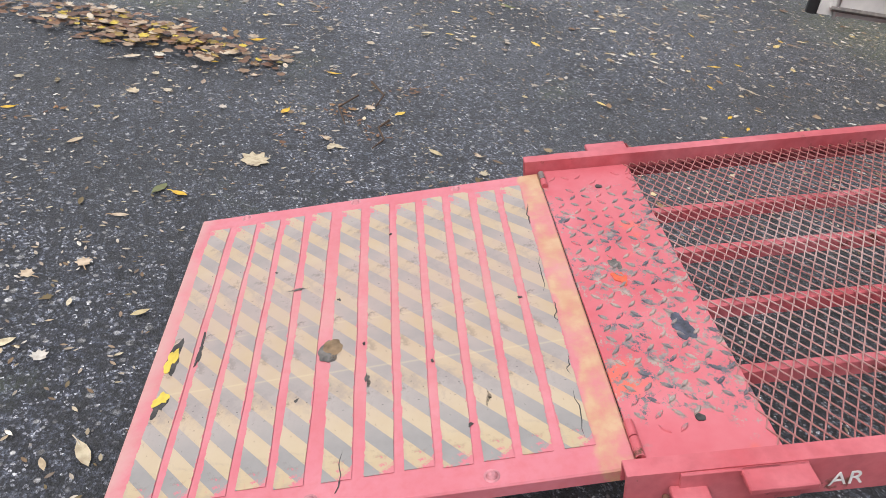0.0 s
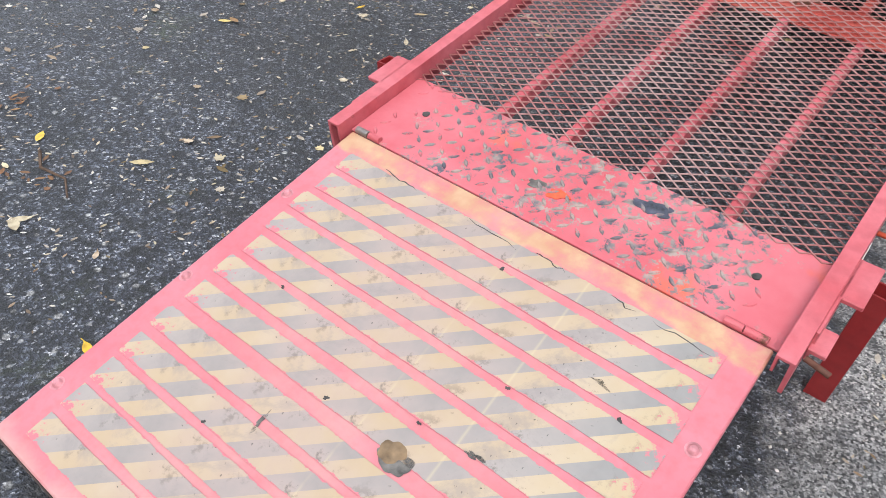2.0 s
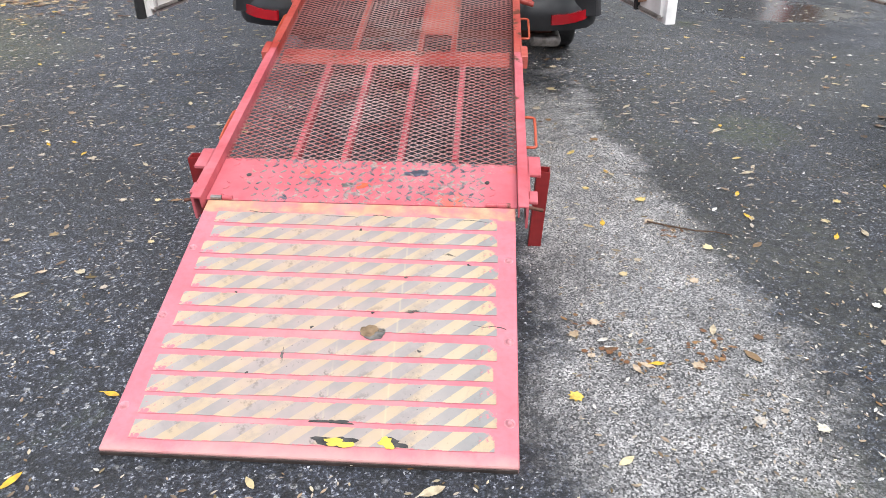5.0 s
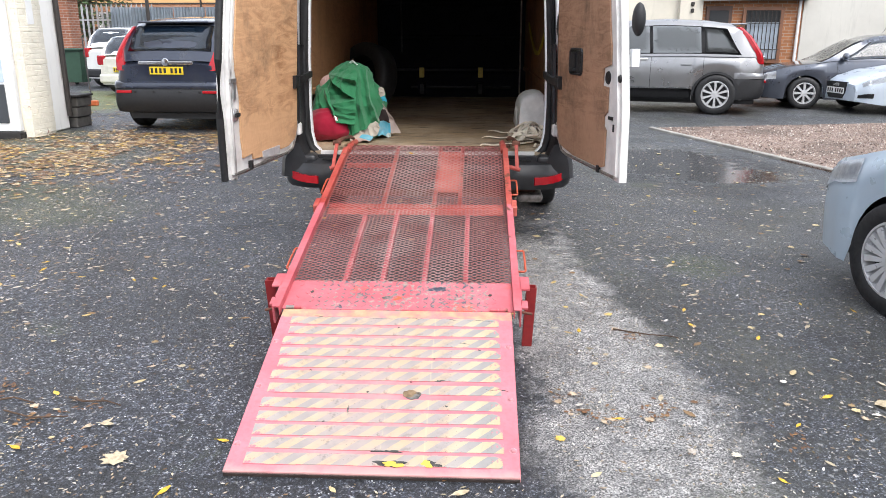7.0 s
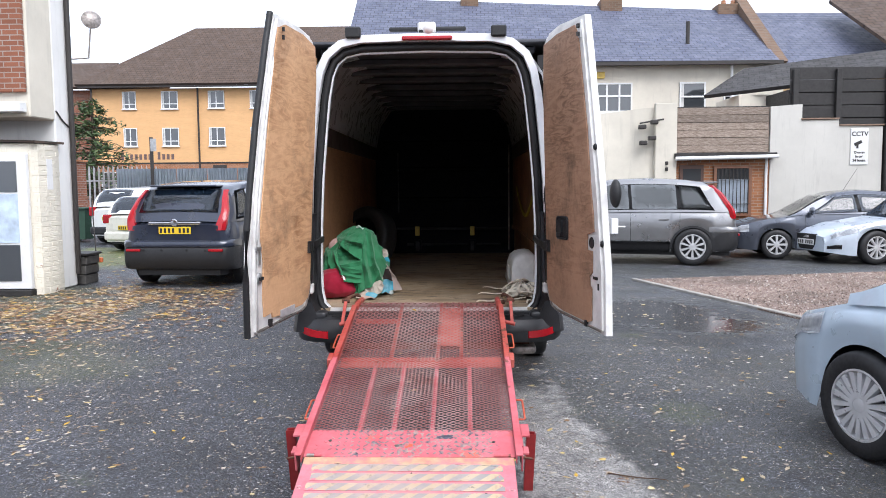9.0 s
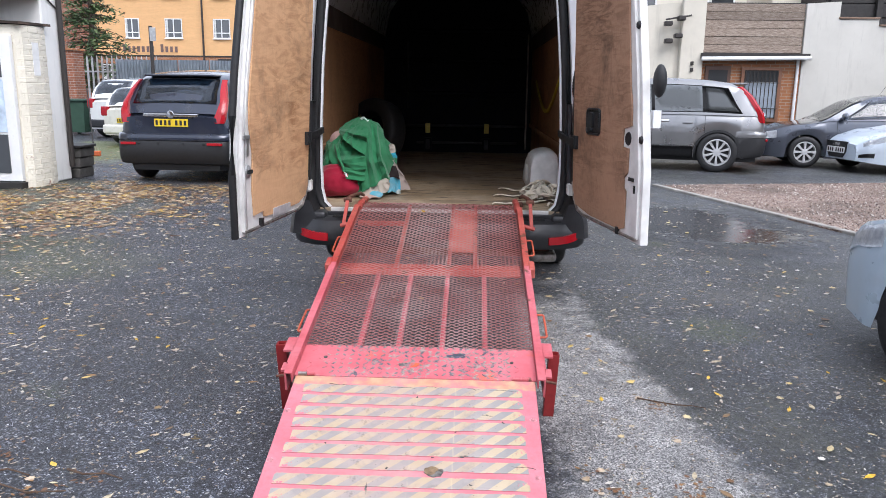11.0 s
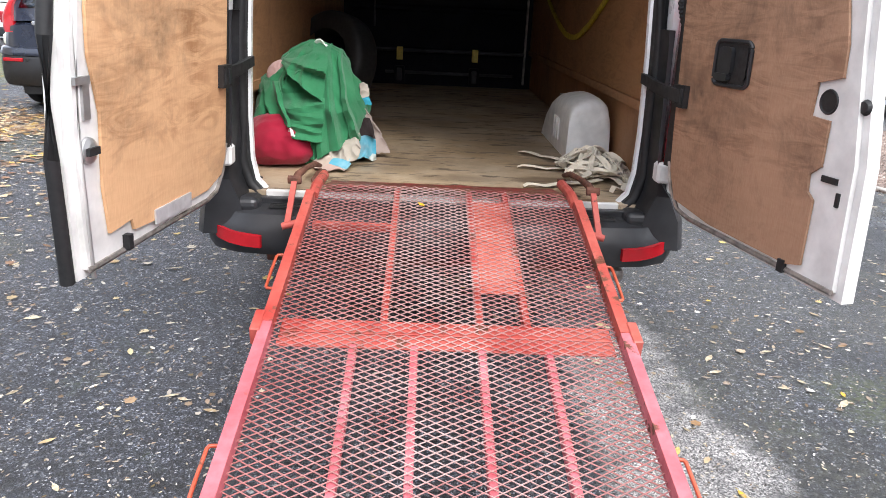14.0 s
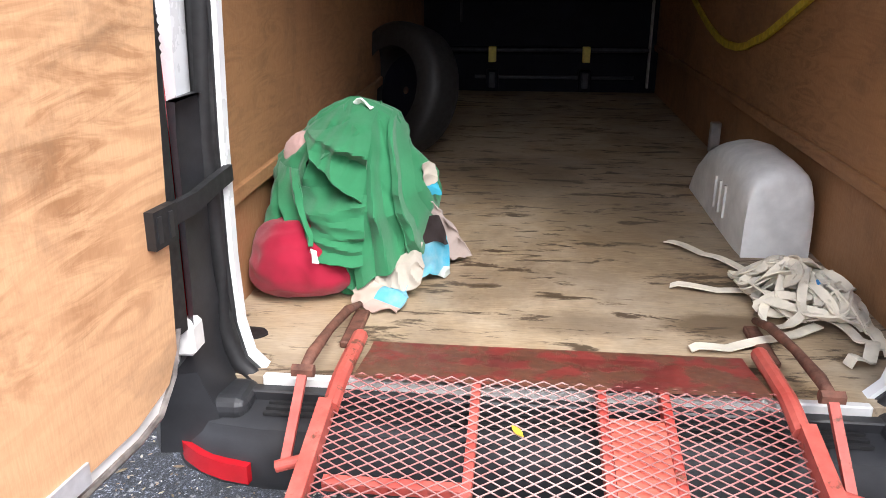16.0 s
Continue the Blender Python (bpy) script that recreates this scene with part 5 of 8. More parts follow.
HEAP_LEFT = [(0.655, -0.8), (0.78, -0.865), (0.9, -0.9), (0.98, -0.895), (1.03, -0.87), (1.08, -0.825), (1.13, -0.775), (1.17, -0.735), (1.2, -0.7), (1.22, -0.66)]
HEAP_RIGHT = [(0.655, -0.43), (0.78, -0.405), (0.9, -0.395), (0.98, -0.405), (1.03, -0.44), (1.08, -0.475), (1.13, -0.5), (1.17, -0.525), (1.2, -0.57), (1.22, -0.63)]
HEAP_DEEP = [(0.655, 0.27), (0.8, 0.265), (0.9, 0.24), (1.0, 0.205), (1.08, 0.155), (1.16, 0.1), (1.2, 0.06), (1.22, 0.01)]


def heap_point(phi, z, out=0.0):
    """A point on the heap's flank: phi in degrees from the opening side towards the van's middle, out in metres."""
    a = radians(phi)
    left, right, deep = lerp(HEAP_LEFT, z), lerp(HEAP_RIGHT, z), lerp(HEAP_DEEP, z)
    if math.cos(a) < 0:
        deep = min(deep, 0.17)
    q = Vector((math.sin(a) * 1.7, math.cos(a) * 1.7, z * 5.5))
    out += 0.026 * (1 - 3.2 * abs(noise.noise(q))) + 0.009 * (1 - 3 * abs(noise.noise(q * 2.3 + Vector((5, 1, 2)))))
    if z > 1.17:
        out *= max(0.15, (1.22 - z) / 0.05)
    return Vector(((left + right) / 2 + ((right - left) / 2 + out) * math.sin(a), 3.735 - (deep + out) * math.cos(a), z))


def heap_front(x, z, out):
    """The heap's face towards the opening at x and z."""
    left, right = lerp(HEAP_LEFT, z), lerp(HEAP_RIGHT, z)
    f = max(-1.0, min(1.0, (x - (left + right) / 2) / ((right - left) / 2)))
    p = heap_point(math.degrees(math.asin(f)), z, out)
    return Vector((x + 0.4 * out * f, p.y, z))


def cloth_skin(name, label, mat, rows, thick=0.005, group="heap of cloth"):
    """A sheet of cloth through rows of points, with both faces and a hem."""
    bm = B()
    vs = [[bm.verts.new((max(q[0], -0.925), q[1], max(q[2], FZ + 0.004))) for q in row] for row in rows]
    for p, q in zip(vs, vs[1:]):
        for k in range(len(p) - 1):
            bm.faces.new((p[k], p[k + 1], q[k + 1], q[k]))
    bm.normal_update()
    back = [[bm.verts.new(v.co - v.normal * thick) for v in p] for p in vs]
    for p, q in zip(back, back[1:]):
        for k in range(len(p) - 1):
            bm.faces.new((p[k], q[k], q[k + 1], p[k + 1]))
    rim = lambda g: g[0] + [p[-1] for p in g[1:]] + g[-1][-2::-1] + [p[0] for p in g[-2:0:-1]]
    f, b = rim(vs), rim(back)
    for k in range(len(f)):
        m = (k + 1) % len(f)
        bm.faces.new((f[k], b[k], b[m], f[m]))
    bmesh.ops.recalc_face_normals(bm, faces=bm.faces)
    return tagged(part(name, bm, mat, None, "", 30), label, "cloth", group)


def fold_panel(label, corners, out, seed, pleats, kick=0.0, across=False):
    """A fold of sheet over the heap's face, between four (x, z) corners, in sharp pleats that open out from one end."""
    rng = random.Random(seed)
    lines = [(rng.uniform(0.08, 0.92), rng.uniform(0.0, 1.0), rng.uniform(0.12, 0.26), rng.uniform(0.03, 0.055) * rng.choice((1, 1, -0.7))) for k in range(pleats)]
    rows = []
    for i in range(33):
        u = i / 32
        row = []
        for j in range(33):
            w = j / 32
            c0, c1, c2, c3 = corners
            x = (c0[0] * (1 - u) + c1[0] * u) * (1 - w) + (c3[0] * (1 - u) + c2[0] * u) * w
            z = (c0[1] * (1 - u) + c1[1] * u) * (1 - w) + (c3[1] * (1 - u) + c2[1] * u) * w
            along, over = (u, w) if across else (w, u)
            relief = 0.0
            for c, turn, wide, high in lines:
                mid = c + (turn - 0.5) * 0.5 * along
                relief += high * max(0.0, 1 - abs(over - mid) / wide) * (0.35 + 0.65 * along)
            z += 0.012 * noise.noise(Vector((u * 3, seed, 0))) * w
            x += 0.012 * noise.noise(Vector((w * 3, 0, seed)))
            row.append(heap_front(x, z, out + relief + kick * w))
        rows.append(row)
    return cloth_skin("green_sheet", label, GREEN, rows)


def patch(name, label, mat, corners, bulge, seed, rough=0.02):
    """A small loose piece of cloth between four corners, bulging and crumpled."""
    c = [Vector(q) for q in corners]
    rows = []
    for i in range(21):
        u = i / 20
        row = []
        for j in range(21):
            w = j / 20
            # rounded, uneven outline
            uu = u + 0.1 * (u - 0.5) * math.sin(3.14 * w) + 0.09 * noise.noise(Vector((w * 3, seed, 1)))
            ww = w + 0.1 * (w - 0.5) * math.sin(3.14 * u) + 0.12 * noise.noise(Vector((u * 3, 2, seed)))
            p = c[0].lerp(c[1], uu).lerp(c[3].lerp(c[2], uu), ww)
            q = p * 13 + Vector((seed, 0, 0))
            p.z += bulge * math.sin(3.14 * u) * math.sin(3.14 * min(1, w * 0.8 + 0.1)) + rough * (0.6 - 2 * abs(noise.noise(q)))
            p.y -= rough * (0.6 - 2 * abs(noise.noise(q * 1.3 + Vector((0, 4, 0)))))
            row.append(p)
        rows.append(row)
    return cloth_skin(name, label, mat, rows)


def draped_heap():
    rows = []
    for k in range(145):
        phi = -180 + 360 * k / 144
        hem = 0.86 if -100 < phi < -25 else 0.665
        rows.append([heap_point(phi, hem + (1.22 - hem) * (j / 44)) for j in range(45)])
    cloth_skin("green_sheet", "crumpled green cotton sheet draped over bags", GREEN, rows)
    for label, corners, out, seed, pleats, kick, across in (
            ("broad fold of green cotton sheet hanging to the floor", ((-0.61, 1.205), (-0.52, 1.165), (-0.43, 0.8), (-0.59, 0.7)), 0.04, 3, 3, 0.035, False),
            ("fold of green cotton sheet over the inner shoulder", ((-0.545, 1.19), (-0.5, 1.14), (-0.395, 0.82), (-0.46, 0.76)), 0.07, 14, 1, 0.015, False),
            ("fold of green cotton sheet over the crimson bag", ((-0.87, 0.975), (-0.57, 1.0), (-0.57, 0.79), (-0.74, 0.81)), 0.02, 5, 5, 0.085, True),
            ("fold of green cotton sheet hanging from the wall side", ((-0.915, 1.0), (-0.79, 0.99), (-0.75, 0.84), (-0.92, 0.885)), 0.03, 9, 3, 0.08, False),
            ("narrow fold of green cotton sheet on the heap", ((-0.85, 1.035), (-0.765, 1.04), (-0.69, 0.85), (-0.78, 0.86)), 0.06, 6, 1, 0.06, False),
            ("green cotton sheet folded over the top of the heap", ((-0.76, 1.15), (-0.57, 1.213), (-0.575, 0.965), (-0.72, 1.075)), 0.035, 8, 3, 0.055, True),
            ("green cotton sheet turned back near the top of the heap", ((-0.78, 1.13), (-0.66, 1.21), (-0.6, 1.15), (-0.71, 1.065)), 0.06, 11, 2, 0.02, True),
            ("green cotton sheet hanging behind the bag", ((-0.69, 0.86), (-0.56, 0.85), (-0.56, 0.7), (-0.655, 0.7)), 0.015, 12, 3, 0.02, False)):
        fold_panel(label, corners, out, seed, pleats, kick, across)
    patch("pink_cloth", "pale pink cloth trailing down on the boards", DULLPINK, ((-0.43, 3.6, 0.89), (-0.38, 3.63, 0.905), (-0.262, 3.78, 0.672), (-0.325, 3.73, 0.67)), 0.045, 2, 0.012)
    patch("patterned_sheet", "turquoise patterned sheet lying on the boards", SHEET, ((-0.61, 3.44, 0.7), (-0.43, 3.44, 0.71), (-0.45, 3.3, 0.668), (-0.585, 3.35, 0.668)), 0.015, 4, 0.014)
    patch("cream_cloth", "crumpled cream cloth under the green sheet", DULLCREAM, ((-0.53, 3.5, 0.77), (-0.4, 3.53, 0.8), (-0.395, 3.42, 0.705), (-0.53, 3.4, 0.685)), 0.025, 6, 0.022)
    patch("patterned_sheet", "blue patterned sheet crumpled beside the heap", SHEET, ((-0.42, 3.57, 0.83), (-0.34, 3.66, 0.79), (-0.325, 3.63, 0.672), (-0.41, 3.55, 0.672)), 0.03, 8, 0.025)
    patch("brown_cloth", "dark brown cloth wedged between pale cloths", DARKBROWN, ((-0.43, 3.55, 0.87), (-0.36, 3.63, 0.86), (-0.33, 3.63, 0.78), (-0.41, 3.56, 0.8)), 0.02, 12, 0.02)
    patch("cream_cloth", "scrap of cream cloth poking out of the heap", DULLCREAM, ((-0.41, 3.64, 1.04), (-0.375, 3.66, 1.035), (-0.365, 3.65, 0.97), (-0.405, 3.62, 0.96)), 0.01, 9, 0.012)
    patch("turquoise_cloth", "turquoise cloth tucked under a cream scrap", TURQUOISE, ((-0.405, 3.64, 0.99), (-0.37, 3.66, 0.98), (-0.352, 3.65, 0.925), (-0.4, 3.62, 0.925)), 0.01, 10, 0.012)


def load():
    sack("laundry_bag", "full crimson fabric bag slumped on the floor", CRIMSON, (-0.77, 3.515, 0.775), (0.178, 0.185, 0.135), 3, 0.84)
    draped_heap()
    tagged(sack("pink_cloth", "pale pink cloth bulging out of the heap", PALEPINK, (-0.8, 3.66, 1.06), (0.06, 0.055, 0.065), 11), category="cloth")
    white = cloth("white_tape", (0.7, 0.72, 0.7))
    for x, y, z, a in ((-0.63, 3.68, 1.213, 0.3), (-0.7, 3.345, 0.835, 1.2)):
        tagged(part("fabric_tie", ribbon(B(), [(x + 0.012 * k * math.cos(a), y - 0.012 * k * math.sin(a), z + 0.012 * math.sin(k * 0.9)) for k in range(6)], 0.02), white), "short white fabric tie on green sheet", "tie")
    webbing_heap()
    spare_tyre()
    # yellow strap looped on the right wall
    yel = plain("yellow_webbing", (0.5, 0.38, 0.03), 0.6, 0, 0.3, 30)
    fall = [(6.6, 1.53), (6.3, 1.43), (6.06, 1.365), (5.8, 1.3), (5.55, 1.258), (5.35, 1.245), (5.15, 1.25), (5.0, 1.272), (4.9, 1.3), (4.75, 1.335), (4.58, 1.396), (4.42, 1.455), (4.3, 1.5), (4.1, 1.575), (3.9, 1.64)]
    rings = [[(x, y, z + s * 0.017) for x, s in ((0.893, -1), (0.907, -1), (0.907, 1), (0.893, 1))] for y, z in fall]
    tagged(part("yellow_strap", loft(B(), rings), yel), "faded yellow strap looped on the plywood wall", "strap")
    # notice on the right-hand wall, unreadable
    paper = thing("paper_notice", "white paper notice in dark clip on plywood", "notice")
    boxed("sheet", (0.909, 0.9145, 3.13, 3.4, 1.43, 1.66), plain("paper", (0.72, 0.71, 0.68), 0.8, 0, 0.06), paper, "", 0.0008)
    boxed("clip", (0.9, 0.9145, 3.24, 3.27, 1.43, 1.66), RUBBER, paper, "dark clip", 0.001)
    for k in range(5):
        boxed("text_line", (0.9075, 0.9088, 3.29, 3.38, 1.46 + k * 0.035, 1.468 + k * 0.035), RUBBER, paper, "", 0)
        boxed("text_line", (0.9075, 0.9088, 3.145, 3.225, 1.46 + k * 0.035, 1.468 + k * 0.035), RUBBER, paper, "", 0)


load()


# ---- parked cars ----
# blue base carries the sky's reflection in the car windows
GLASS = car_glass("sky_tinted_car_glass", (0.014, 0.026, 0.046))
BLACKPL = plain("black_car_plastic", (0.012, 0.012, 0.0135), 0.5, 0, 0.2, 14)
CHROME = plain("chrome", (0.65, 0.65, 0.66), 0.12, 1.0, 0.04, 20, 0)
ALLOY = plain("silver_alloy", (0.6, 0.6, 0.61), 0.35, 0.4, 0.1, 12, 0)
LAMP = plain("clear_lamp", (0.55, 0.57, 0.6), 0.08, 0.3, 0.2, 25, 0)
PLATE_Y = plain("yellow_plate", (0.72, 0.5, 0.02), 0.4, 0, 0.05, 20, 0)
PLATE_W = plain("white_plate", (0.75, 0.75, 0.73), 0.4, 0, 0.05, 20, 0)


class Car:
    """A car from its side line, plan line and roof line; +y is its nose, the ground is at z = 0."""

    def __init__(self, name, label, paint, L, W, deck, plan, roof, axles, r, sill=0.2, clad=0.0, spokes=10, rim=None, tumble=0.78, group="", glass=None):
        self.t = thing(name, label, "car", group)
        self.L, self.W, self.deck, self.plan, self.roof, self.axles, self.r, self.sill = L, W, deck, plan, roof, axles, r, sill
        self.tumble, self.paint, self.glass = tumble, paint, glass or GLASS
        h = L / 2
        ys = {round(-h + L * k / 56, 4) for k in range(57)}
        R = r * 1.13
        for a in axles:
            ys |= {round(a + R * math.cos(math.pi * k / 14), 4) for k in range(15)}
        ys |= {round(s * (h - d), 4) for s in (-1, 1) for d in (0.015, 0.04)}
        self.ys = sorted(ys)
        bm = B()
        loft(bm, [self.section(y) for y in self.ys], closed=False)
        for y in (self.ys[0], self.ys[-1]):
            bm.faces.new([bm.verts.new(p) for p in self.section(y)])
        bmesh.ops.remove_doubles(bm, verts=bm.verts[:], dist=0.0004)
        self.body = part("body", bm, paint, self.t, "", 38)
        ya, yb = roof[0][0], roof[-1][0]
        cy = [ya + (yb - ya) * k / 36 for k in range(37)]
        bm = B()
        loft(bm, [self.cabin(y) for y in cy], closed=False)
        part("cabin", bm, paint, self.t, "painted roof and pillars", 45)
        bm = loft(B(), [[(-w, y, 0.19), (w, y, 0.19), (w, y, 0.5), (-w, y, 0.5)] for y, w in ((y, max(0.1, self.half(y) * 0.86 - 0.04)) for y in (-h + 0.1, -h + 0.3, -h + 0.8, 0.0, h - 0.8, h - 0.4, h - 0.2))])
        part("underbody", bm, BLACKPL, self.t)
        for a in axles:
            for s in (-1, 1):
                wheel(self.t, (s * (W / 2 - 0.1), a, r), s, r, 0.2, rim=rim or ALLOY, spokes=spokes, hub=0.66)
        if clad:
            self.side_patch("sill_cladding", BLACKPL, -h + 0.02, h - 0.02, -0.02, clad, 0.012)

    def low(self, y):
        z = self.sill + (0.06 * max(0, abs(y) - self.L / 2 + 0.4) / 0.4)
        for a in self.axles:
            R = self.r * 1.13
            if abs(y - a) < R:
                z = max(z, math.sqrt(R * R - (y - a) ** 2) + self.r * 0.98)
        return z

    def half(self, y):
        return self.W / 2 * lerp(self.plan, y)

    def side(self, y, f):
        """A point of the body side: f runs from the lower edge to the shoulder."""
        w, z0, z1 = self.half(y), self.low(y), lerp(self.deck, y)
        bulge = 1 - 0.035 * (1 - f) ** 2 - 0.06 * max(0, f - 0.55) ** 2 / 0.2
        z0 = min(z0, z1 - 0.02)
        return w * bulge, z0 + (z1 - 0.03 - z0) * f

    def section(self, y):
        pts = [self.side(y, f) for f in (0, 0.15, 0.32, 0.5, 0.62, 0.78, 0.9, 1.0)]
        w, z = self.half(y), lerp(self.deck, y)
        pts += [(w * 0.93, z - 0.008), (w * 0.84, z + 0.002), (w * 0.5, z + 0.018), (0, z + 0.025)]
        return [(x, y, q) for x, q in pts] + [(-x, y, q) for x, q in pts[-2::-1]]

    def roof_at(self, y):
        return lerp(self.roof, y)

    def cabin_side(self, y, f):
        zb, zr = lerp(self.deck, y) - 0.01, self.roof_at(y)
        wb = self.half(y) * 0.955
        full = max(p[1] for p in self.roof)
        fr = max(0.0, (zr - zb) / max(0.05, full - zb))
        wr = wb * (1 - (1 - self.tumble) * fr)
        g = f ** 1.15
        return wb + (wr - wb) * g, zb + (zr - zb) * f * 0.93

    def cabin(self, y):
        pts = [self.cabin_side(y, f) for f in (0, 0.25, 0.5, 0.75, 1.0)]
        zr = self.roof_at(y)
        wr = pts[-1][0]
        pts += [(wr * 0.93, zr - 0.012), (wr * 0.8, zr), (wr * 0.4, zr + 0.012), (0, zr + 0.016)]
        return [(x, y, z) for x, z in pts] + [(-x, y, z) for x, z in pts[-2::-1]]

    def window(self, ylo0, ylo1, yhi0, yhi1, f0=0.1, f1=0.88, name="side_window", out=0.006, mat=None, label="dark glass pane"):
        """A side pane from its lower and upper ends, on both sides."""
        for s in (-1, 1):
            bm, grid = B(), []
            for j in range(5):
                f = f0 + (f1 - f0) * j / 4
                a, b = ylo0 + (yhi0 - ylo0) * j / 4, ylo1 + (yhi1 - ylo1) * j / 4
                row = []
                for i in range(9):
                    y = a + (b - a) * i / 8
                    x, z = self.cabin_side(y, f)
                    row.append(bm.verts.new((s * (x + out), y, z)))
                grid.append(row)
            for p, q in zip(grid, grid[1:]):
                for i in range(8):
                    bm.faces.new((p[i], p[i + 1], q[i + 1], q[i]))
            bmesh.ops.solidify(bm, geom=bm.faces[:], thickness=0.006)
            part(name, bm, mat or self.glass, self.t, label, True)

    def screen(self, y0, y1, name, inset=0.9):
        """Windscreen or rear window along the sloped part of the roof line."""
        bm, grid = B(), []
        for i in range(9):
            y = y0 + (y1 - y0) * i / 8
            w = self.cabin_side(y, 1.0)[0] * inset
            zr = self.roof_at(y)
            grid.append([bm.verts.new((w * u, y, zr + 0.014 - 0.012 * u * u + 0.008)) for u in (-1, -0.75, -0.5, -0.25, 0, 0.25, 0.5, 0.75, 1)])
        for p, q in zip(grid, grid[1:]):
            for i in range(8):
                bm.faces.new((p[i], p[i + 1], q[i + 1], q[i]))
        bmesh.ops.solidify(bm, geom=bm.faces[:], thickness=0.006)
        return part(name, bm, self.glass, self.t, "dark glass pane", True)

    def side_patch(self, name, mat, y0, y1, f0, f1, out=0.006, sides=(-1, 1), label="", taper=0.0, n=40):
        for s in sides:
            bm, prev = B(), None
            for i in range(n + 1):
                y = y0 + (y1 - y0) * i / n
                fa, fb = f0, f1 - taper * (i / n)
                col = []
                for k in range(4):
                    x, z = self.side(y, fa + (fb - fa) * k / 3)
                    col.append(bm.verts.new((s * (x + out), y, z)))
                if prev:
                    for k in range(3):
                        bm.faces.new((prev[k], prev[k + 1], col[k + 1], col[k]))
                prev = col
            bmesh.ops.solidify(bm, geom=bm.faces[:], thickness=out)
            part(name, bm, mat, self.t, label, True)

    def handles(self, ys, f=0.83):
        for y in ys:
            for s in (-1, 1):
                x, z = self.side(y, f)
                boxed("door_handle", (s * (x - 0.005), s * (x + 0.03), y - 0.09, y + 0.09, z - 0.014, z + 0.014), self.paint, self.t, "", 0.008)

    def seams(self, ys):
        for y in ys:
            for s in (-1, 1):
                bm = B()
                rings = []
                for k in range(7):
                    x, z = self.side(y, 0.06 + 0.94 * k / 6)
                    rings.append([(s * (x + 0.0015), y - 0.004, z), (s * (x + 0.0015), y + 0.004, z), (s * (x - 0.004), y + 0.004, z), (s * (x - 0.004), y - 0.004, z)])
                part("door_gap", loft(bm, rings), RUBBER, self.t)

    def mirrors(self, y, z):
        for s in (-1, 1):
            bm = B()
            w = self.half(y)
            bmesh.ops.create_uvsphere(bm, u_segments=14, v_segments=10, radius=1, matrix=Matrix.Translation((s * (w + 0.07), y, z)) @ Matrix.Diagonal((0.11, 0.06, 0.075, 1)))
            part("door_mirror", bm, self.paint, self.t, "", True)

    def plate(self, y, z, mat, back=True):
        d = -1 if back else 1
        p = boxed("number_plate", (-0.26, 0.26, y, y + d * 0.012, z - 0.056, z + 0.056), mat, self.t, "yellow plate" if mat is PLATE_Y else "white plate", 0.004)
        for k in range(7):
            x = -0.2 + k * 0.066 + (0.02 if k > 3 else -0.02)
            boxed("plate_bar", (x - 0.018, x + 0.018, y + d * 0.012, y + d * 0.0145, z - 0.036, z + 0.036), RUBBER, p, "", 0)

    def block(self, name, dims, mat, label="", bevel=0.02, mirror=False, seg=3):
        x0, x1, *rest = dims
        boxed(name, (x0, x1, *rest), mat, self.t, label, bevel, seg=seg)
        if mirror:
            boxed(name, (-x1, -x0, *rest), mat, self.t, label, bevel, seg=seg)

    def place(self, local, world, angle):
        m = Matrix.Rotation(radians(angle), 4, "Z")
        p = m @ Vector((local[0], local[1], 0))
        self.t.matrix_basis = Matrix.Translation((world[0] - p.x, world[1] - p.y, 0)) @ m


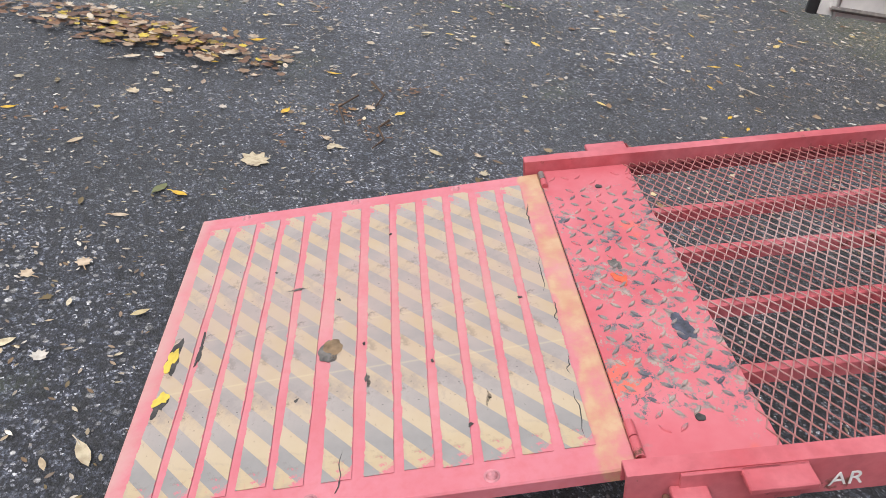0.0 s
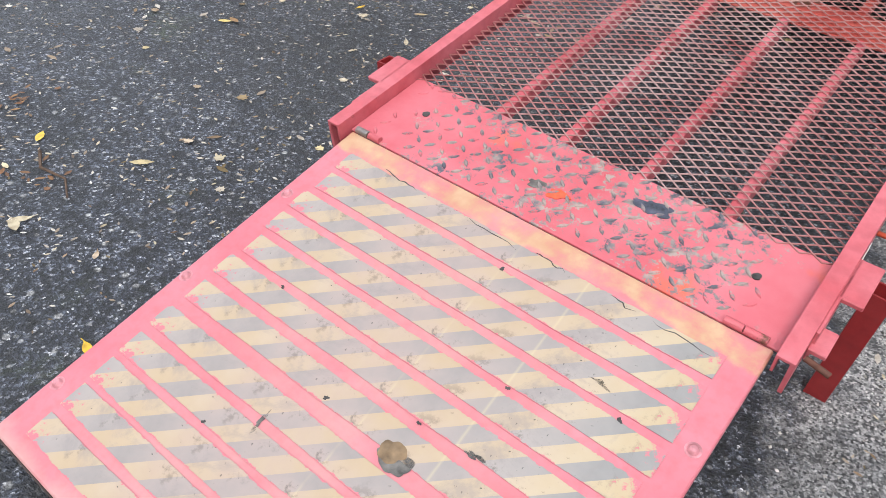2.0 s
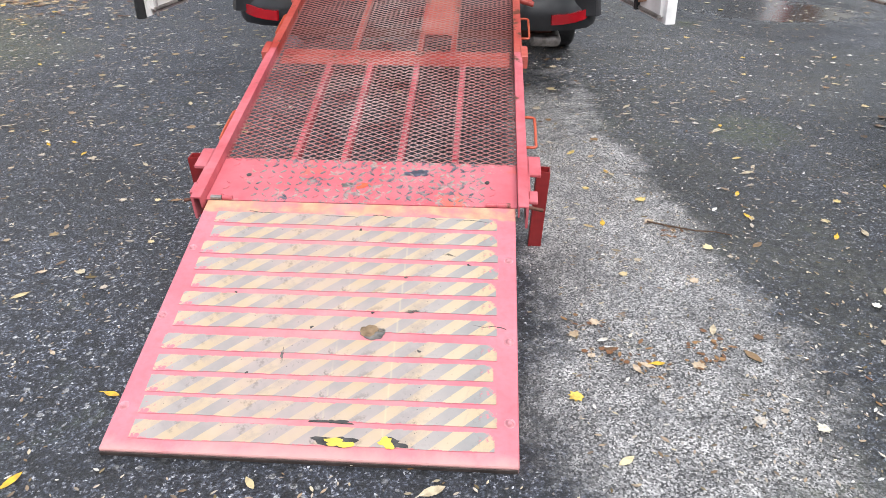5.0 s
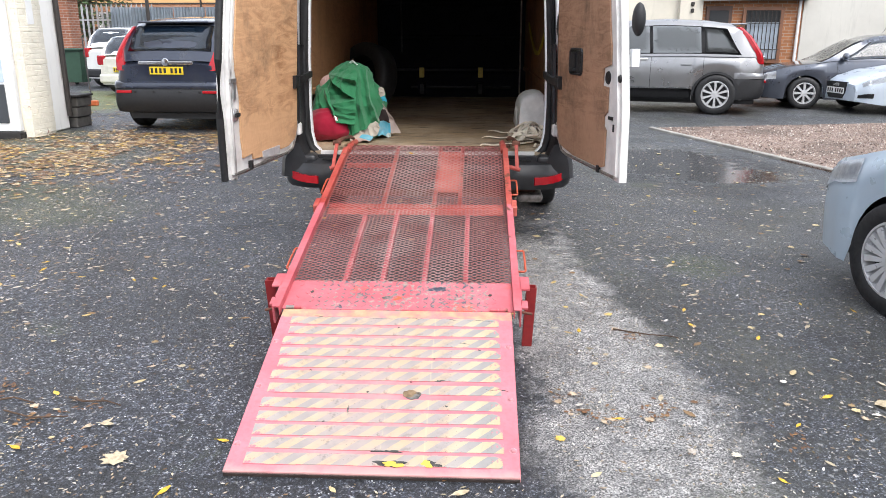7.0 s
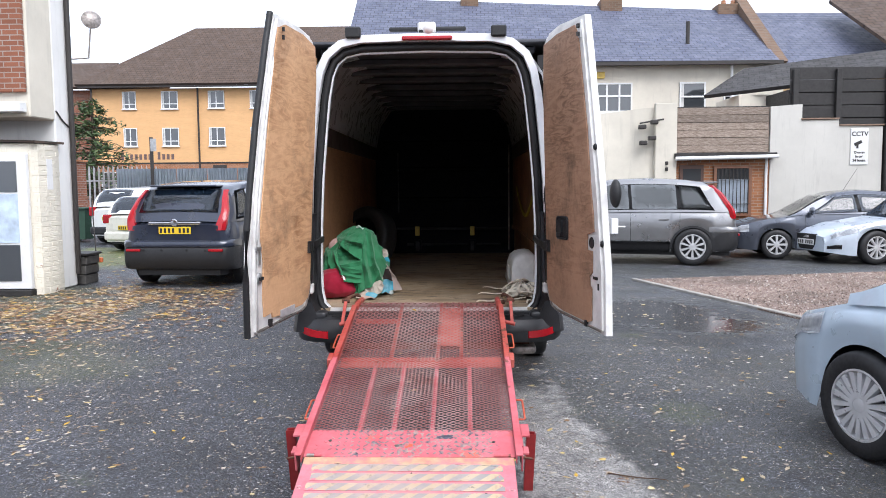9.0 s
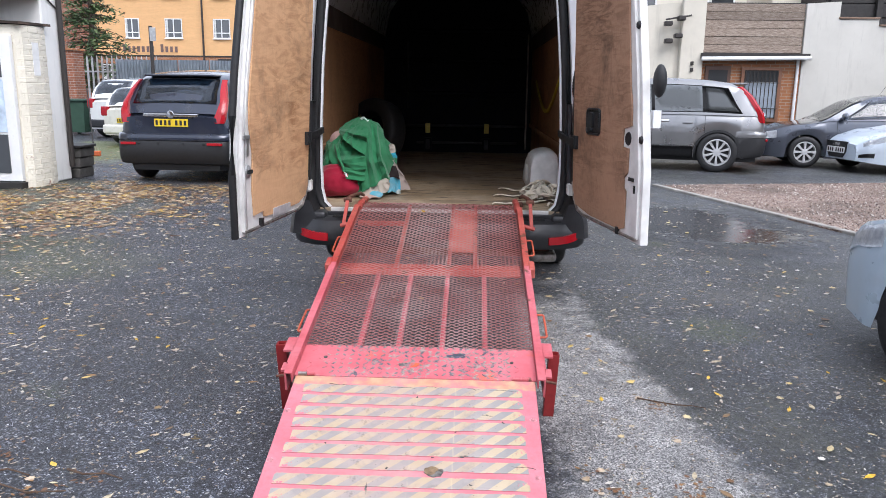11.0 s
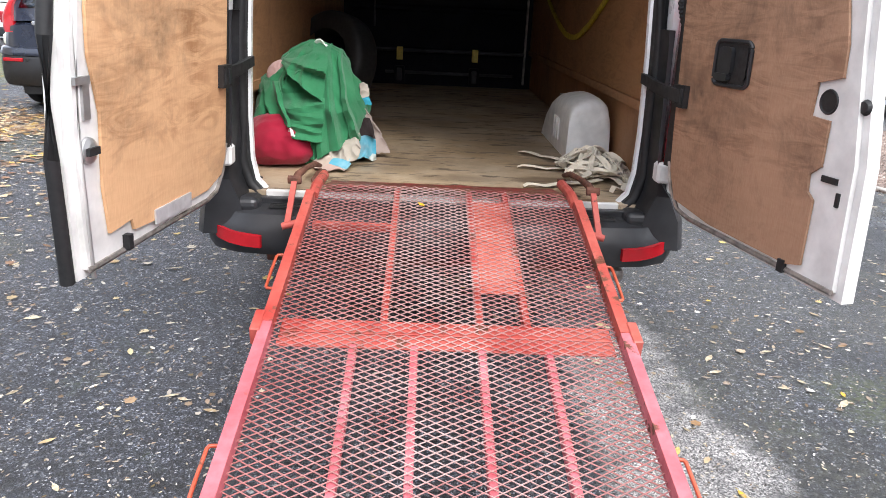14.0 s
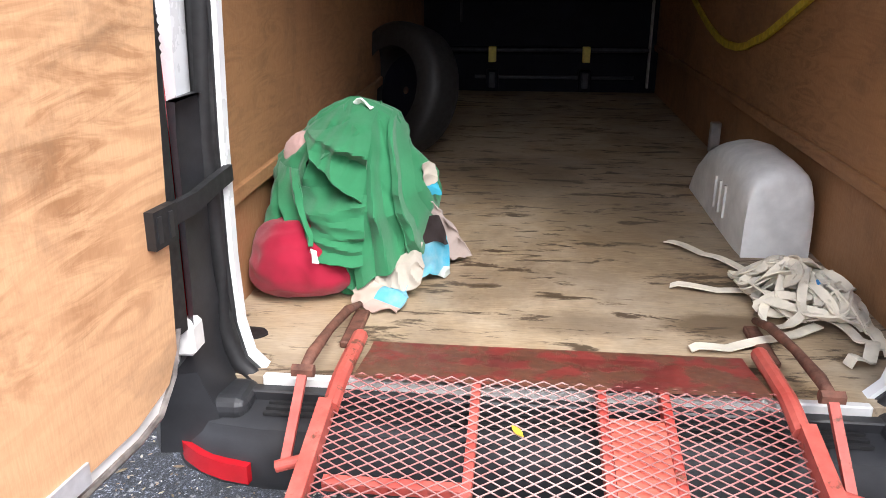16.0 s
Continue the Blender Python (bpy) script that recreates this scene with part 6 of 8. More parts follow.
def suv(name, label, paint, glass=None):
    """A mid-sized estate-like off-roader, 4.5 m long."""
    L = 4.53
    c = Car(name, label, paint, L, 1.82,
            [(-2.26, 0.98), (-2.1, 1.03), (-1.0, 1.04), (0.6, 1.02), (1.2, 1.0), (1.9, 0.9), (2.15, 0.8), (2.26, 0.68)],
            [(-2.265, 0.8), (-2.22, 0.88), (-2.1, 0.94), (-1.85, 0.985), (-1.0, 1.0), (1.2, 1.0), (1.8, 0.95), (2.1, 0.85), (2.265, 0.7)],
            [(-2.2, 1.03), (-2.1, 1.21), (-1.98, 1.39), (-1.83, 1.52), (-1.62, 1.6), (-1.2, 1.65), (-0.6, 1.68), (0.1, 1.66), (0.5, 1.55), (1.25, 1.02)],
            (-1.49, 1.13), 0.36, 0.26, 0.0, 10, glass=glass)
    c.window(-1.88, 0.79, -1.6, 0.28, 0.08, 0.9, "window_surround", 0.002, BLACKPL, "black window surround")
    c.window(-0.3, 0.72, -0.25, 0.25)
    c.window(-1.2, -0.36, -1.15, -0.31)
    c.window(-1.82, -1.27, -1.52, -1.22, 0.14, 0.84)
    c.screen(0.48, 1.15, "windscreen")
    c.screen(-2.13, -1.81, "rear_window", 0.84)
    c.side_patch("sill_cladding", BLACKPL, -1.49 + 0.42, 1.13 - 0.42, -0.02, 0.26, 0.014)
    c.side_patch("chrome_strip", CHROME, -1.06, 0.7, 0.27, 0.295, 0.012)
    for a in (-1.49, 1.13):
        for s in (-1, 1):
            bm, rings = B(), []
            for k in range(19):
                th = radians(-4 + 188 * k / 18)
                y, z = a + 0.415 * math.cos(th), 0.35 + 0.415 * math.sin(th)
                x = c.half(y) * 0.99
                y2, z2 = a + 0.375 * math.cos(th), 0.35 + 0.375 * math.sin(th)
                rings.append([(s * (x - 0.05), y, z), (s * (x + 0.012), y, z), (s * (x + 0.016), y2, z2), (s * (x - 0.05), y2, z2)])
            part("arch_trim", loft(bm, rings), BLACKPL, c.t, "black arch trim", 40)
    c.handles((-0.95, 0.05))
    c.seams((-1.25, -0.33, 0.78))
    c.mirrors(0.72, 1.1)
    # tail: lamps up the rear pillars, bumper, plate
    for s in (-1, 1):
        bm = B()
        rows = [(0.9, -2.245, 0.765, 0.1), (0.98, -2.235, 0.78, 0.13), (1.08, -2.205, 0.79, 0.1), (1.2, -2.125, 0.78, 0.07), (1.38, -2.0, 0.725, 0.05), (1.53, -1.83, 0.67, 0.03)]
        loft(bm, [[(s * (x + 0.02), y + 0.09, z), (s * (x + 0.025), y + 0.02, z), (s * (x - 0.02), y - 0.02, z), (s * (x - w), y - 0.022, z), (s * (x - w), y + 0.1, z)] for z, y, x, w in rows])
        part("tail_lamp", bm, LENSRED, c.t, "tall red tail lamp", 40)
        c.block("rear_reflector", (min(s * 0.55, s * 0.78), max(s * 0.55, s * 0.78), -2.335, -2.3, 0.575, 0.615), LENSRED, "red reflector", 0.008)
    def wrap(name, prof, mat, label=""):
        """A bumper skin that runs round the tail and its corners."""
        rings = []
        for x, dy in ((-0.895, 0.42), (-0.89, 0.2), (-0.86, 0.1), (-0.8, 0.045), (-0.68, 0.015), (-0.4, 0.004), (0, 0), (0.4, 0.004), (0.68, 0.015), (0.8, 0.045), (0.86, 0.1), (0.89, 0.2), (0.895, 0.42)):
            rings.append([(x, y + dy, z) for y, z in prof])
        part(name, loft(B(), rings), mat, c.t, label, 40)
    wrap("rear_bumper", [(-2.2, 0.28), (-2.27, 0.3), (-2.315, 0.37), (-2.33, 0.47), (-2.33, 0.57), (-2.31, 0.635), (-2.2, 0.64)], BLACKPL, "black rear bumper")
    wrap("bumper_top", [(-2.2, 0.642), (-2.322, 0.645), (-2.328, 0.68), (-2.31, 0.725), (-2.27, 0.745), (-2.2, 0.75)], paint, "painted upper bumper")
    for x in (-0.5, -0.2, 0.2, 0.5):
        part("parking_sensor", lathe(B(), [(0, 0.004), (0.018, 0.003), (0.022, 0.0)], (x, -2.328, 0.6), (0, -1, 0), 14), RUBBER, c.t)
    c.block("tailgate_garnish", (-0.42, 0.42, -2.29, -2.24, 0.985, 1.035), CHROME, "chrome tailgate bar", 0.012)
    bm = B()
    lathe(bm, [(0.0, 0.012), (0.05, 0.01), (0.058, 0.0)], (0, -2.29, 1.02), (0, -1, 0), 20)
    part("badge", bm, CHROME, c.t, "plain chrome badge")
    c.plate(-2.268, 0.9, PLATE_Y)
    c.block("spoiler", (-0.55, 0.55, -1.93, -1.62, 1.572, 1.605), paint, "", 0.018)
    part("rear_wiper", tube(B(), [(0.3, -2.14, 1.12), (0.1, -2.13, 1.13), (-0.25, -2.125, 1.15)], 0.012, 6), RUBBER, c.t, "black wiper")
    # nose
    c.block("front_bumper", (-0.8, 0.8, 2.05, 2.27, 0.3, 0.55), BLACKPL, "", 0.06)
    c.block("headlamp", (0.5, 0.82, 1.95, 2.2, 0.72, 0.85), LAMP, "", 0.04, mirror=True)
    return c


def saloon(paint):
    c = Car("saloon_car", "dark grey saloon car with old alloy wheels", paint, 4.5, 1.71,
            [(-2.25, 0.78), (-2.1, 0.98), (-1.4, 1.0), (-0.5, 0.95), (0.8, 0.93), (1.5, 0.83), (2.0, 0.72), (2.2, 0.62), (2.25, 0.55)],
            [(-2.25, 0.75), (-2.1, 0.9), (-1.5, 1.0), (1.2, 1.0), (1.7, 0.95), (2.0, 0.86), (2.2, 0.72), (2.25, 0.6)],
            [(-1.85, 1.0), (-1.4, 1.22), (-0.95, 1.37), (-0.3, 1.41), (0.1, 1.38), (0.35, 1.3), (1.15, 0.875)],
            (-1.28, 1.32), 0.305, 0.19, 0.0, 8, tumble=0.74)
    c.window(-1.55, 0.77, -1.2, 0.23, 0.07, 0.9, "window_surround", 0.002, BLACKPL, "black window surround")
    c.window(-0.2, 0.72, -0.15, 0.2)
    c.window(-1.05, -0.27, -0.85, -0.22)
    c.window(-1.5, -1.1, -1.15, -0.92, 0.2, 0.8)
    c.screen(0.36, 1.08, "windscreen", 0.92)
    c.screen(-1.78, -1.0, "rear_window", 0.9)
    c.handles((-0.7, 0.1))
    c.seams((-1.0, -0.24, 0.78))
    c.mirrors(0.68, 1.0)
    c.side_patch("headlamp", LAMP, 1.85, 2.21, 0.72, 1.0, 0.008, label="clear headlamp")
    c.side_patch("rubbing_strip", BLACKPL, -0.9, 0.9, 0.44, 0.5, 0.012)
    c.block("grille", (-0.3, 0.3, 2.2, 2.262, 0.5, 0.6), BLACKPL, "black grille", 0.015)
    c.block("front_bumper", (-0.68, 0.68, 2.1, 2.29, 0.28, 0.47), paint, "", 0.06)
    c.block("lower_intake", (-0.5, 0.5, 2.26, 2.296, 0.24, 0.32), BLACKPL, "", 0.015)
    part("aerial", tube(B(), [(0.2, -0.2, 1.41), (0.2, -0.32, 1.62), (0.2, -0.45, 1.85)], 0.004, 5), RUBBER, c.t, "thin black aerial")
    return c


def coupe(paint):
    c = Car("coupe_car", "pale silver-blue coupe with dark front grille", paint, 4.18, 1.84,
            [(-2.09, 0.7), (-1.95, 0.88), (-1.2, 0.93), (0.3, 0.9), (0.9, 0.87), (1.6, 0.76), (1.95, 0.64), (2.09, 0.52)],
            [(-2.09, 0.7), (-1.9, 0.88), (-1.3, 1.0), (1.2, 1.0), (1.65, 0.94), (1.95, 0.8), (2.09, 0.62)],
            [(-1.75, 0.9), (-1.2, 1.17), (-0.6, 1.33), (0.0, 1.35), (0.3, 1.28), (1.0, 0.87)],
            (-1.22, 1.24), 0.325, 0.17, 0.0, 10, tumble=0.7)
    c.window(-0.65, 0.6, -0.55, 0.12)
    c.window(-1.2, -0.72, -0.85, -0.62, 0.2, 0.75)
    c.screen(0.32, 0.95, "windscreen", 0.9)
    c.screen(-1.65, -0.65, "rear_window", 0.85)
    c.seams((-0.72, 0.75))
    c.mirrors(0.6, 0.97)
    c.side_patch("headlamp", LAMP, 1.45, 2.02, 0.8, 1.0, 0.008, label="slanted clear headlamp")
    poly = [(-0.3, 0.56), (0.3, 0.56), (0.27, 0.36), (0.2, 0.26), (-0.2, 0.26), (-0.27, 0.36)]
    part("grille", prism(B(), poly, "y", 2.03, 2.115), BLACKPL, c.t, "tall black grille")
    for x in (-0.08, -0.028, 0.028, 0.08):
        bm = B()
        cyl(bm, (x, 2.114, 0.51), (x, 2.122, 0.51), 0.03, n=20)
        part("badge", bm, CHROME, c.t)
    c.plate(2.112, 0.4, PLATE_W, back=False)
    c.side_patch("side_intake", BLACKPL, 1.86, 2.06, 0.22, 0.42, 0.006, label="black side intake")
    return c


def hatch(name, label, paint, r=0.305, spokes=18, mini=False, L=3.75, H=1.46, nose=0.72):
    h = L / 2
    k = H / 1.46
    c = Car(name, label, paint, L, 1.69,
            [(-h, 0.85 * k), (-h + 0.15, 0.95 * k), (-0.6, 0.94 * k), (0.6, 0.93 * k), (h - 0.75, 0.87 * k), (h - 0.3, 0.76 * k), (h - 0.08, 0.63 * k), (h, 0.5 * k)],
            [(-h, 0.8), (-h + 0.2, 0.94), (-1.0, 1.0), (h - 0.85, 1.0), (h - 0.45, 0.95), (h - 0.2, 0.84), (h - 0.05, 0.68), (h, 0.52)],
            [(-h + 0.06, 0.95 * k), (-h + 0.25, 1.25 * k), (-h + 0.42, 1.4 * k), (-0.4, 1.46 * k), (0.1, 1.42 * k), (0.35, 1.33 * k), (h - 0.72, 0.92 * k)],
            (-h + 0.62, h - nose), r, 0.19, 0.0, spokes, tumble=0.8)
    c.window(-0.35, 0.6, -0.3, 0.15)
    c.window(-h + 0.55, -0.42, -h + 0.6, -0.37)
    c.screen(0.36, h - 0.8, "windscreen", 0.92)
    c.screen(-h + 0.08, -h + 0.38, "rear_window", 0.86)
    c.seams((-0.4, 0.68))
    c.handles((-0.2,))
    c.mirrors(0.62, 1.0 * k)
    c.side_patch("headlamp", LAMP, h - 0.52, h - 0.1, 0.78, 1.0, 0.008, label="clear headlamp")
    c.block("lower_grille", (-0.36, 0.36, h - 0.06, h + 0.008, 0.28, 0.36), BLACKPL, "black grille", 0.02)
    for s in (-1, 1):
        c.block("tail_lamp", (min(s * 0.56, s * 0.76), max(s * 0.56, s * 0.76), -h - 0.012, -h + 0.2, 0.72 * k, 0.95 * k), LENSRED, "red tail lamp", 0.03)
    c.block("rear_bumper", (-0.72, 0.72, -h - 0.04, -h + 0.15, 0.28, 0.5), BLACKPL if not mini else paint, "", 0.05)
    c.plate(-h - 0.012, 0.66 * k if not mini else 0.6, PLATE_Y)
    return c


suv("off_roader", "dark blue-grey off-roader seen parked on leaves", car_paint("dark_blue_grey_paint", (0.016, 0.022, 0.042))).place((0, -2.265), (-4.24, 9.05), -4)
# pale glass base stands in for sky reflected in and seen through windows
suv("off_roader", "silver off-roader parked beyond the van", car_paint("silver_paint", (0.26, 0.26, 0.265), 0.75), car_glass("sky_pale_car_glass", (0.15, 0.16, 0.165))).place((-0.91, -1.49), (4.62, 11.95), 73.7)
saloon(car_paint("charcoal_paint", (0.07, 0.08, 0.105), 0.5)).place((-0.855, 1.32), (6.68, 13.1), 80)
coupe(car_paint("ice_silver_paint", (0.55, 0.62, 0.7), 0.15)).place((-0.92, 1.24), (8.1, 11.95), 99)
hatch("hatchback", "pale blue-silver hatchback with multi-spoke wheel trims", car_paint("pale_blue_silver_paint", (0.49, 0.59, 0.68), 0.15), L=3.9, nose=0.87).place((-0.845, 3.9 / 2 - 0.87), (2.47, 1.62), 16.9)
hatch("white_off_roader", "white compact off-roader parked near brick pillar", car_paint("white_paint", (0.72, 0.72, 0.7), 0.0), 0.34, 8, False, 4.2, 1.62).place((0, -2.1), (-9.6, 18.2), -20)
hatch("small_hatchback", "cream-white small hatchback with dark windows", car_paint("cream_white_paint", (0.72, 0.7, 0.62), 0.0), 0.3, 8, True, 3.7, 1.42).place((0, -1.85), (-8.0, 15.7), -20)


# ---- buildings round the yard ----
CREAMW = render_coat("cream_render", (0.7, 0.65, 0.55))
HOUSEW = render_coat("bright_white_render", (0.78, 0.77, 0.74), 0.12)
WHITEW = render_coat("white_render", (0.6, 0.58, 0.53), 0.18)
WASH = brick_paint("whitewashed_brick", (0.32, 0.13, 0.08), (0.5, 0.46, 0.4), (0.8, 0.75, 0.63), 0.62)
BRICK = brick_paint("red_brick", (0.33, 0.12, 0.065), (0.36, 0.31, 0.27))
BUFF = brick_paint("buff_brick", (0.74, 0.43, 0.2), (0.72, 0.43, 0.2), vary=0.93, soot=0.1)
OLDBRICK = brick_paint("sooty_tan_brick", (0.2, 0.12, 0.075), (0.18, 0.15, 0.12))
OBRICK = brick_paint("orange_brick", (0.42, 0.17, 0.07), (0.38, 0.3, 0.24))
UPVC = plain("white_plastic_frame", (0.74, 0.74, 0.73), 0.35, 0, 0.05)
PANE = car_glass("window_glass", (0.05, 0.055, 0.06))
CURTAIN = cloth("net_curtain", (0.55, 0.55, 0.53))
BLACKW = plain("black_painted_board", (0.02, 0.018, 0.017), 0.6, 0, 0.3, 8)
PIPE = plain("dark_pipe", (0.03, 0.025, 0.022), 0.5)


def weathered():
    n = Nodes("weathered_timber", 0.8)
    g = n.noise(14, 6, 0.6, 0.1, n.mapped((0.7, 6, 9)))
    col = n.ramp(g, (0.3, (0.1, 0.07, 0.05)), (0.5, (0.24, 0.185, 0.145)), (0.7, (0.4, 0.34, 0.29)))
    n.put("Base Color", n.mix(1.0, col, n.ramp(n.random(), (0.0, 0.75), (1.0, 1.2)), "MULTIPLY"))
    n.bump(g, 0.3, 0.004)
    return n.m


def roofing(name, a, b, row, col, dull=0.0):
    """Slates or tiles laid in courses, far off."""
    n = Nodes(name, 0.5)
    t = n.t.nodes.new("ShaderNodeTexBrick")
    t.inputs["Scale"].default_value, t.inputs["Brick Width"].default_value, t.inputs["Row Height"].default_value = 1.0, col, row
    t.inputs["Mortar Size"].default_value = 0.018
    t.inputs["Color1"].default_value, t.inputs["Color2"].default_value, t.inputs["Mortar"].default_value = (*a, 1), (*b, 1), tuple(c * 0.35 for c in a) + (1,)
    n.link(n.co, t.inputs["Vector"])
    n.put("Base Color", n.mix(n.ramp(n.noise(0.8, 6, 0.7), (0.35, 0.5), (0.65, 0.0)), t.outputs["Color"], tuple(c * 0.6 for c in b)))
    n.put("Roughness", n.ramp(n.noise(3, 5), (0.3, 0.35 + dull), (0.7, 0.65 + dull)))
    n.bump(n.math("SUBTRACT", 1.0, t.outputs["Fac"]), 0.6, 0.02)
    return n.m


WEATHER = weathered()
SLATE = roofing("blue_grey_slate", (0.075, 0.085, 0.14), (0.125, 0.135, 0.19), 0.2, 0.3)
TILE = roofing("brown_roof_tile", (0.075, 0.048, 0.034), (0.105, 0.068, 0.047), 0.28, 0.3, 0.3)
DTILE = roofing("dark_roof_tile", (0.035, 0.032, 0.032), (0.055, 0.05, 0.048), 0.24, 0.3, 0.3)


def slab_on(p0, p1, p2, p3, th, material, name, parent, label=""):
    """A sloped slab through four corners, its own axes laid along the eave and the slope."""
    p0, p1, p2, p3 = map(Vector, (p0, p1, p2, p3))
    ex = (p1 - p0).normalized()
    nz = ex.cross(p3 - p0).normalized()
    ey = nz.cross(ex)
    m = Matrix((ex, ey, nz)).transposed().to_4x4()
    m.translation = p0
    inv = m.inverted()
    bm = B()
    lo = [bm.verts.new(inv @ p) for p in (p0, p1, p2, p3)]
    hi = [bm.verts.new((inv @ p) + Vector((0, 0, th))) for p in (p0, p1, p2, p3)]
    bm.faces.new(lo[::-1])
    bm.faces.new(hi)
    for i in range(4):
        bm.faces.new((lo[i], lo[(i + 1) % 4], hi[(i + 1) % 4], hi[i]))
    ob = part(name, bm, material, parent, label)
    ob.matrix_basis = m
    return ob


def window(parent, x0, x1, y, z0, z1, splits=(0.5,), bar=0.0, curtain=True, dark=False):
    """A window set in a wall that faces -y: frame, panes, sill, curtain behind the glass."""
    w = boxed("window", (x0, x1, y - 0.03, y + 0.005, z0, z1), PANE, parent, "window with white frame", 0.002)
    f = 0.055
    for a, b, c, d in ((x0, x1, z0, z0 + f), (x0, x1, z1 - f, z1), (x0, x0 + f, z0 + f, z1 - f), (x1 - f, x1, z0 + f, z1 - f)):
        boxed("frame", (a, b, y - 0.06, y - 0.028, c, d), UPVC, w, "", 0.004)
    for s in splits:
        x = x0 + (x1 - x0) * s
        boxed("mullion", (x - 0.03, x + 0.03, y - 0.06, y - 0.028, z0 + f, z1 - f), UPVC, w, "", 0.004)
    if bar:
        z = z0 + (z1 - z0) * bar
        boxed("transom", (x0 + f, x1 - f, y - 0.062, y - 0.027, z - 0.03, z + 0.03), UPVC, w, "", 0.004)
    boxed("sill", (x0 - 0.05, x1 + 0.05, y - 0.12, y + 0.0, z0 - 0.06, z0 - 0.003), UPVC, w, "", 0.006)
    if curtain:
        for a, b in ((0.07, 0.17),):
            boxed("curtain", (x0 + (x1 - x0) * a, x0 + (x1 - x0) * b, y - 0.034, y - 0.031, z0 + f, z1 - f), CURTAIN, w, "pale curtain", 0)
    return w


def flats():
    t = thing("apartment_block", "three-storey buff brick apartment block with brown roof", "building")
    boxed("wall", (-24.7, -2, 48, 60, 0, 8.2), BUFF, t, "buff brick wall", 0.02)
    boxed("wall", (-29, -24.7, 49.2, 60, 0, 8.3), BRICK, t, "red brick wing", 0.02)
    boxed("plinth", (-24.72, -2, 47.9, 47.999, 0, 3.2), OBRICK, t, "orange brick ground storey")
    boxed("band", (-24.75, -2, 47.88, 47.95, 3.2, 3.3), PIPE, t)
    boxed("gutter", (-25.2, -2, 47.3, 47.5, 8.2, 8.3), PIPE, t, "dark gutter")
    slab_on((-25.3, 47.3, 8.3), (-2, 47.3, 8.3), (-6, 54, 13.2), (-19.5, 54, 13.2), 0.15, TILE, "roof", t, "brown tiled hipped roof")
    slab_on((-25.3, 61, 8.3), (-25.3, 47.3, 8.3), (-19.5, 54, 13.2), (-19.5, 55, 13.2), 0.15, TILE, "roof", t, "brown tiled hip")
    slab_on((-30, 48.6, 8.3), (-24.9, 48.6, 8.3), (-24.9, 53, 10.6), (-29.5, 53, 10.6), 0.15, TILE, "roof", t, "brown tiled roof of the wing")
    for x0, x1 in ((-22.52, -21.6), (-19.9, -18.78), (-16.75, -15.65), (-13.95, -12.9), (-11, -9.9)):
        for z0, z1 in ((6.85, 8.02), (4.38, 5.6)):
            window(t, x0, x1, 48, z0, z1, (0.5,), 0.28)
    for x0, x1 in ((-24.1, -23.1), (-13.9, -11.5)):
        window(t, x0, x1, 47.88, 1.5, 2.7, (0.5,))
    boxed("door", (-16.5, -15.6, 47.8, 47.9, 0, 3.1), PIPE, t, "dark entrance door")
    for x in (-24.55, -17.4):
        part("downpipe", cyl(B(), (x, 47.85, 0), (x, 47.85, 8.2), 0.06), PIPE, t)
    # name on the wall, as plain bars
    grey = plain("dark_lettering", (0.16, 0.1, 0.09), 0.6)
    for k in range(12):
        if k != 7:
            x = -22.75 + k * 0.31
            boxed("sign_letter", (x, x + 0.17, 47.95, 47.985, 3.5, 3.5 + (0.5 if k in (0, 8) else 0.36)), grey, t, "", 0)


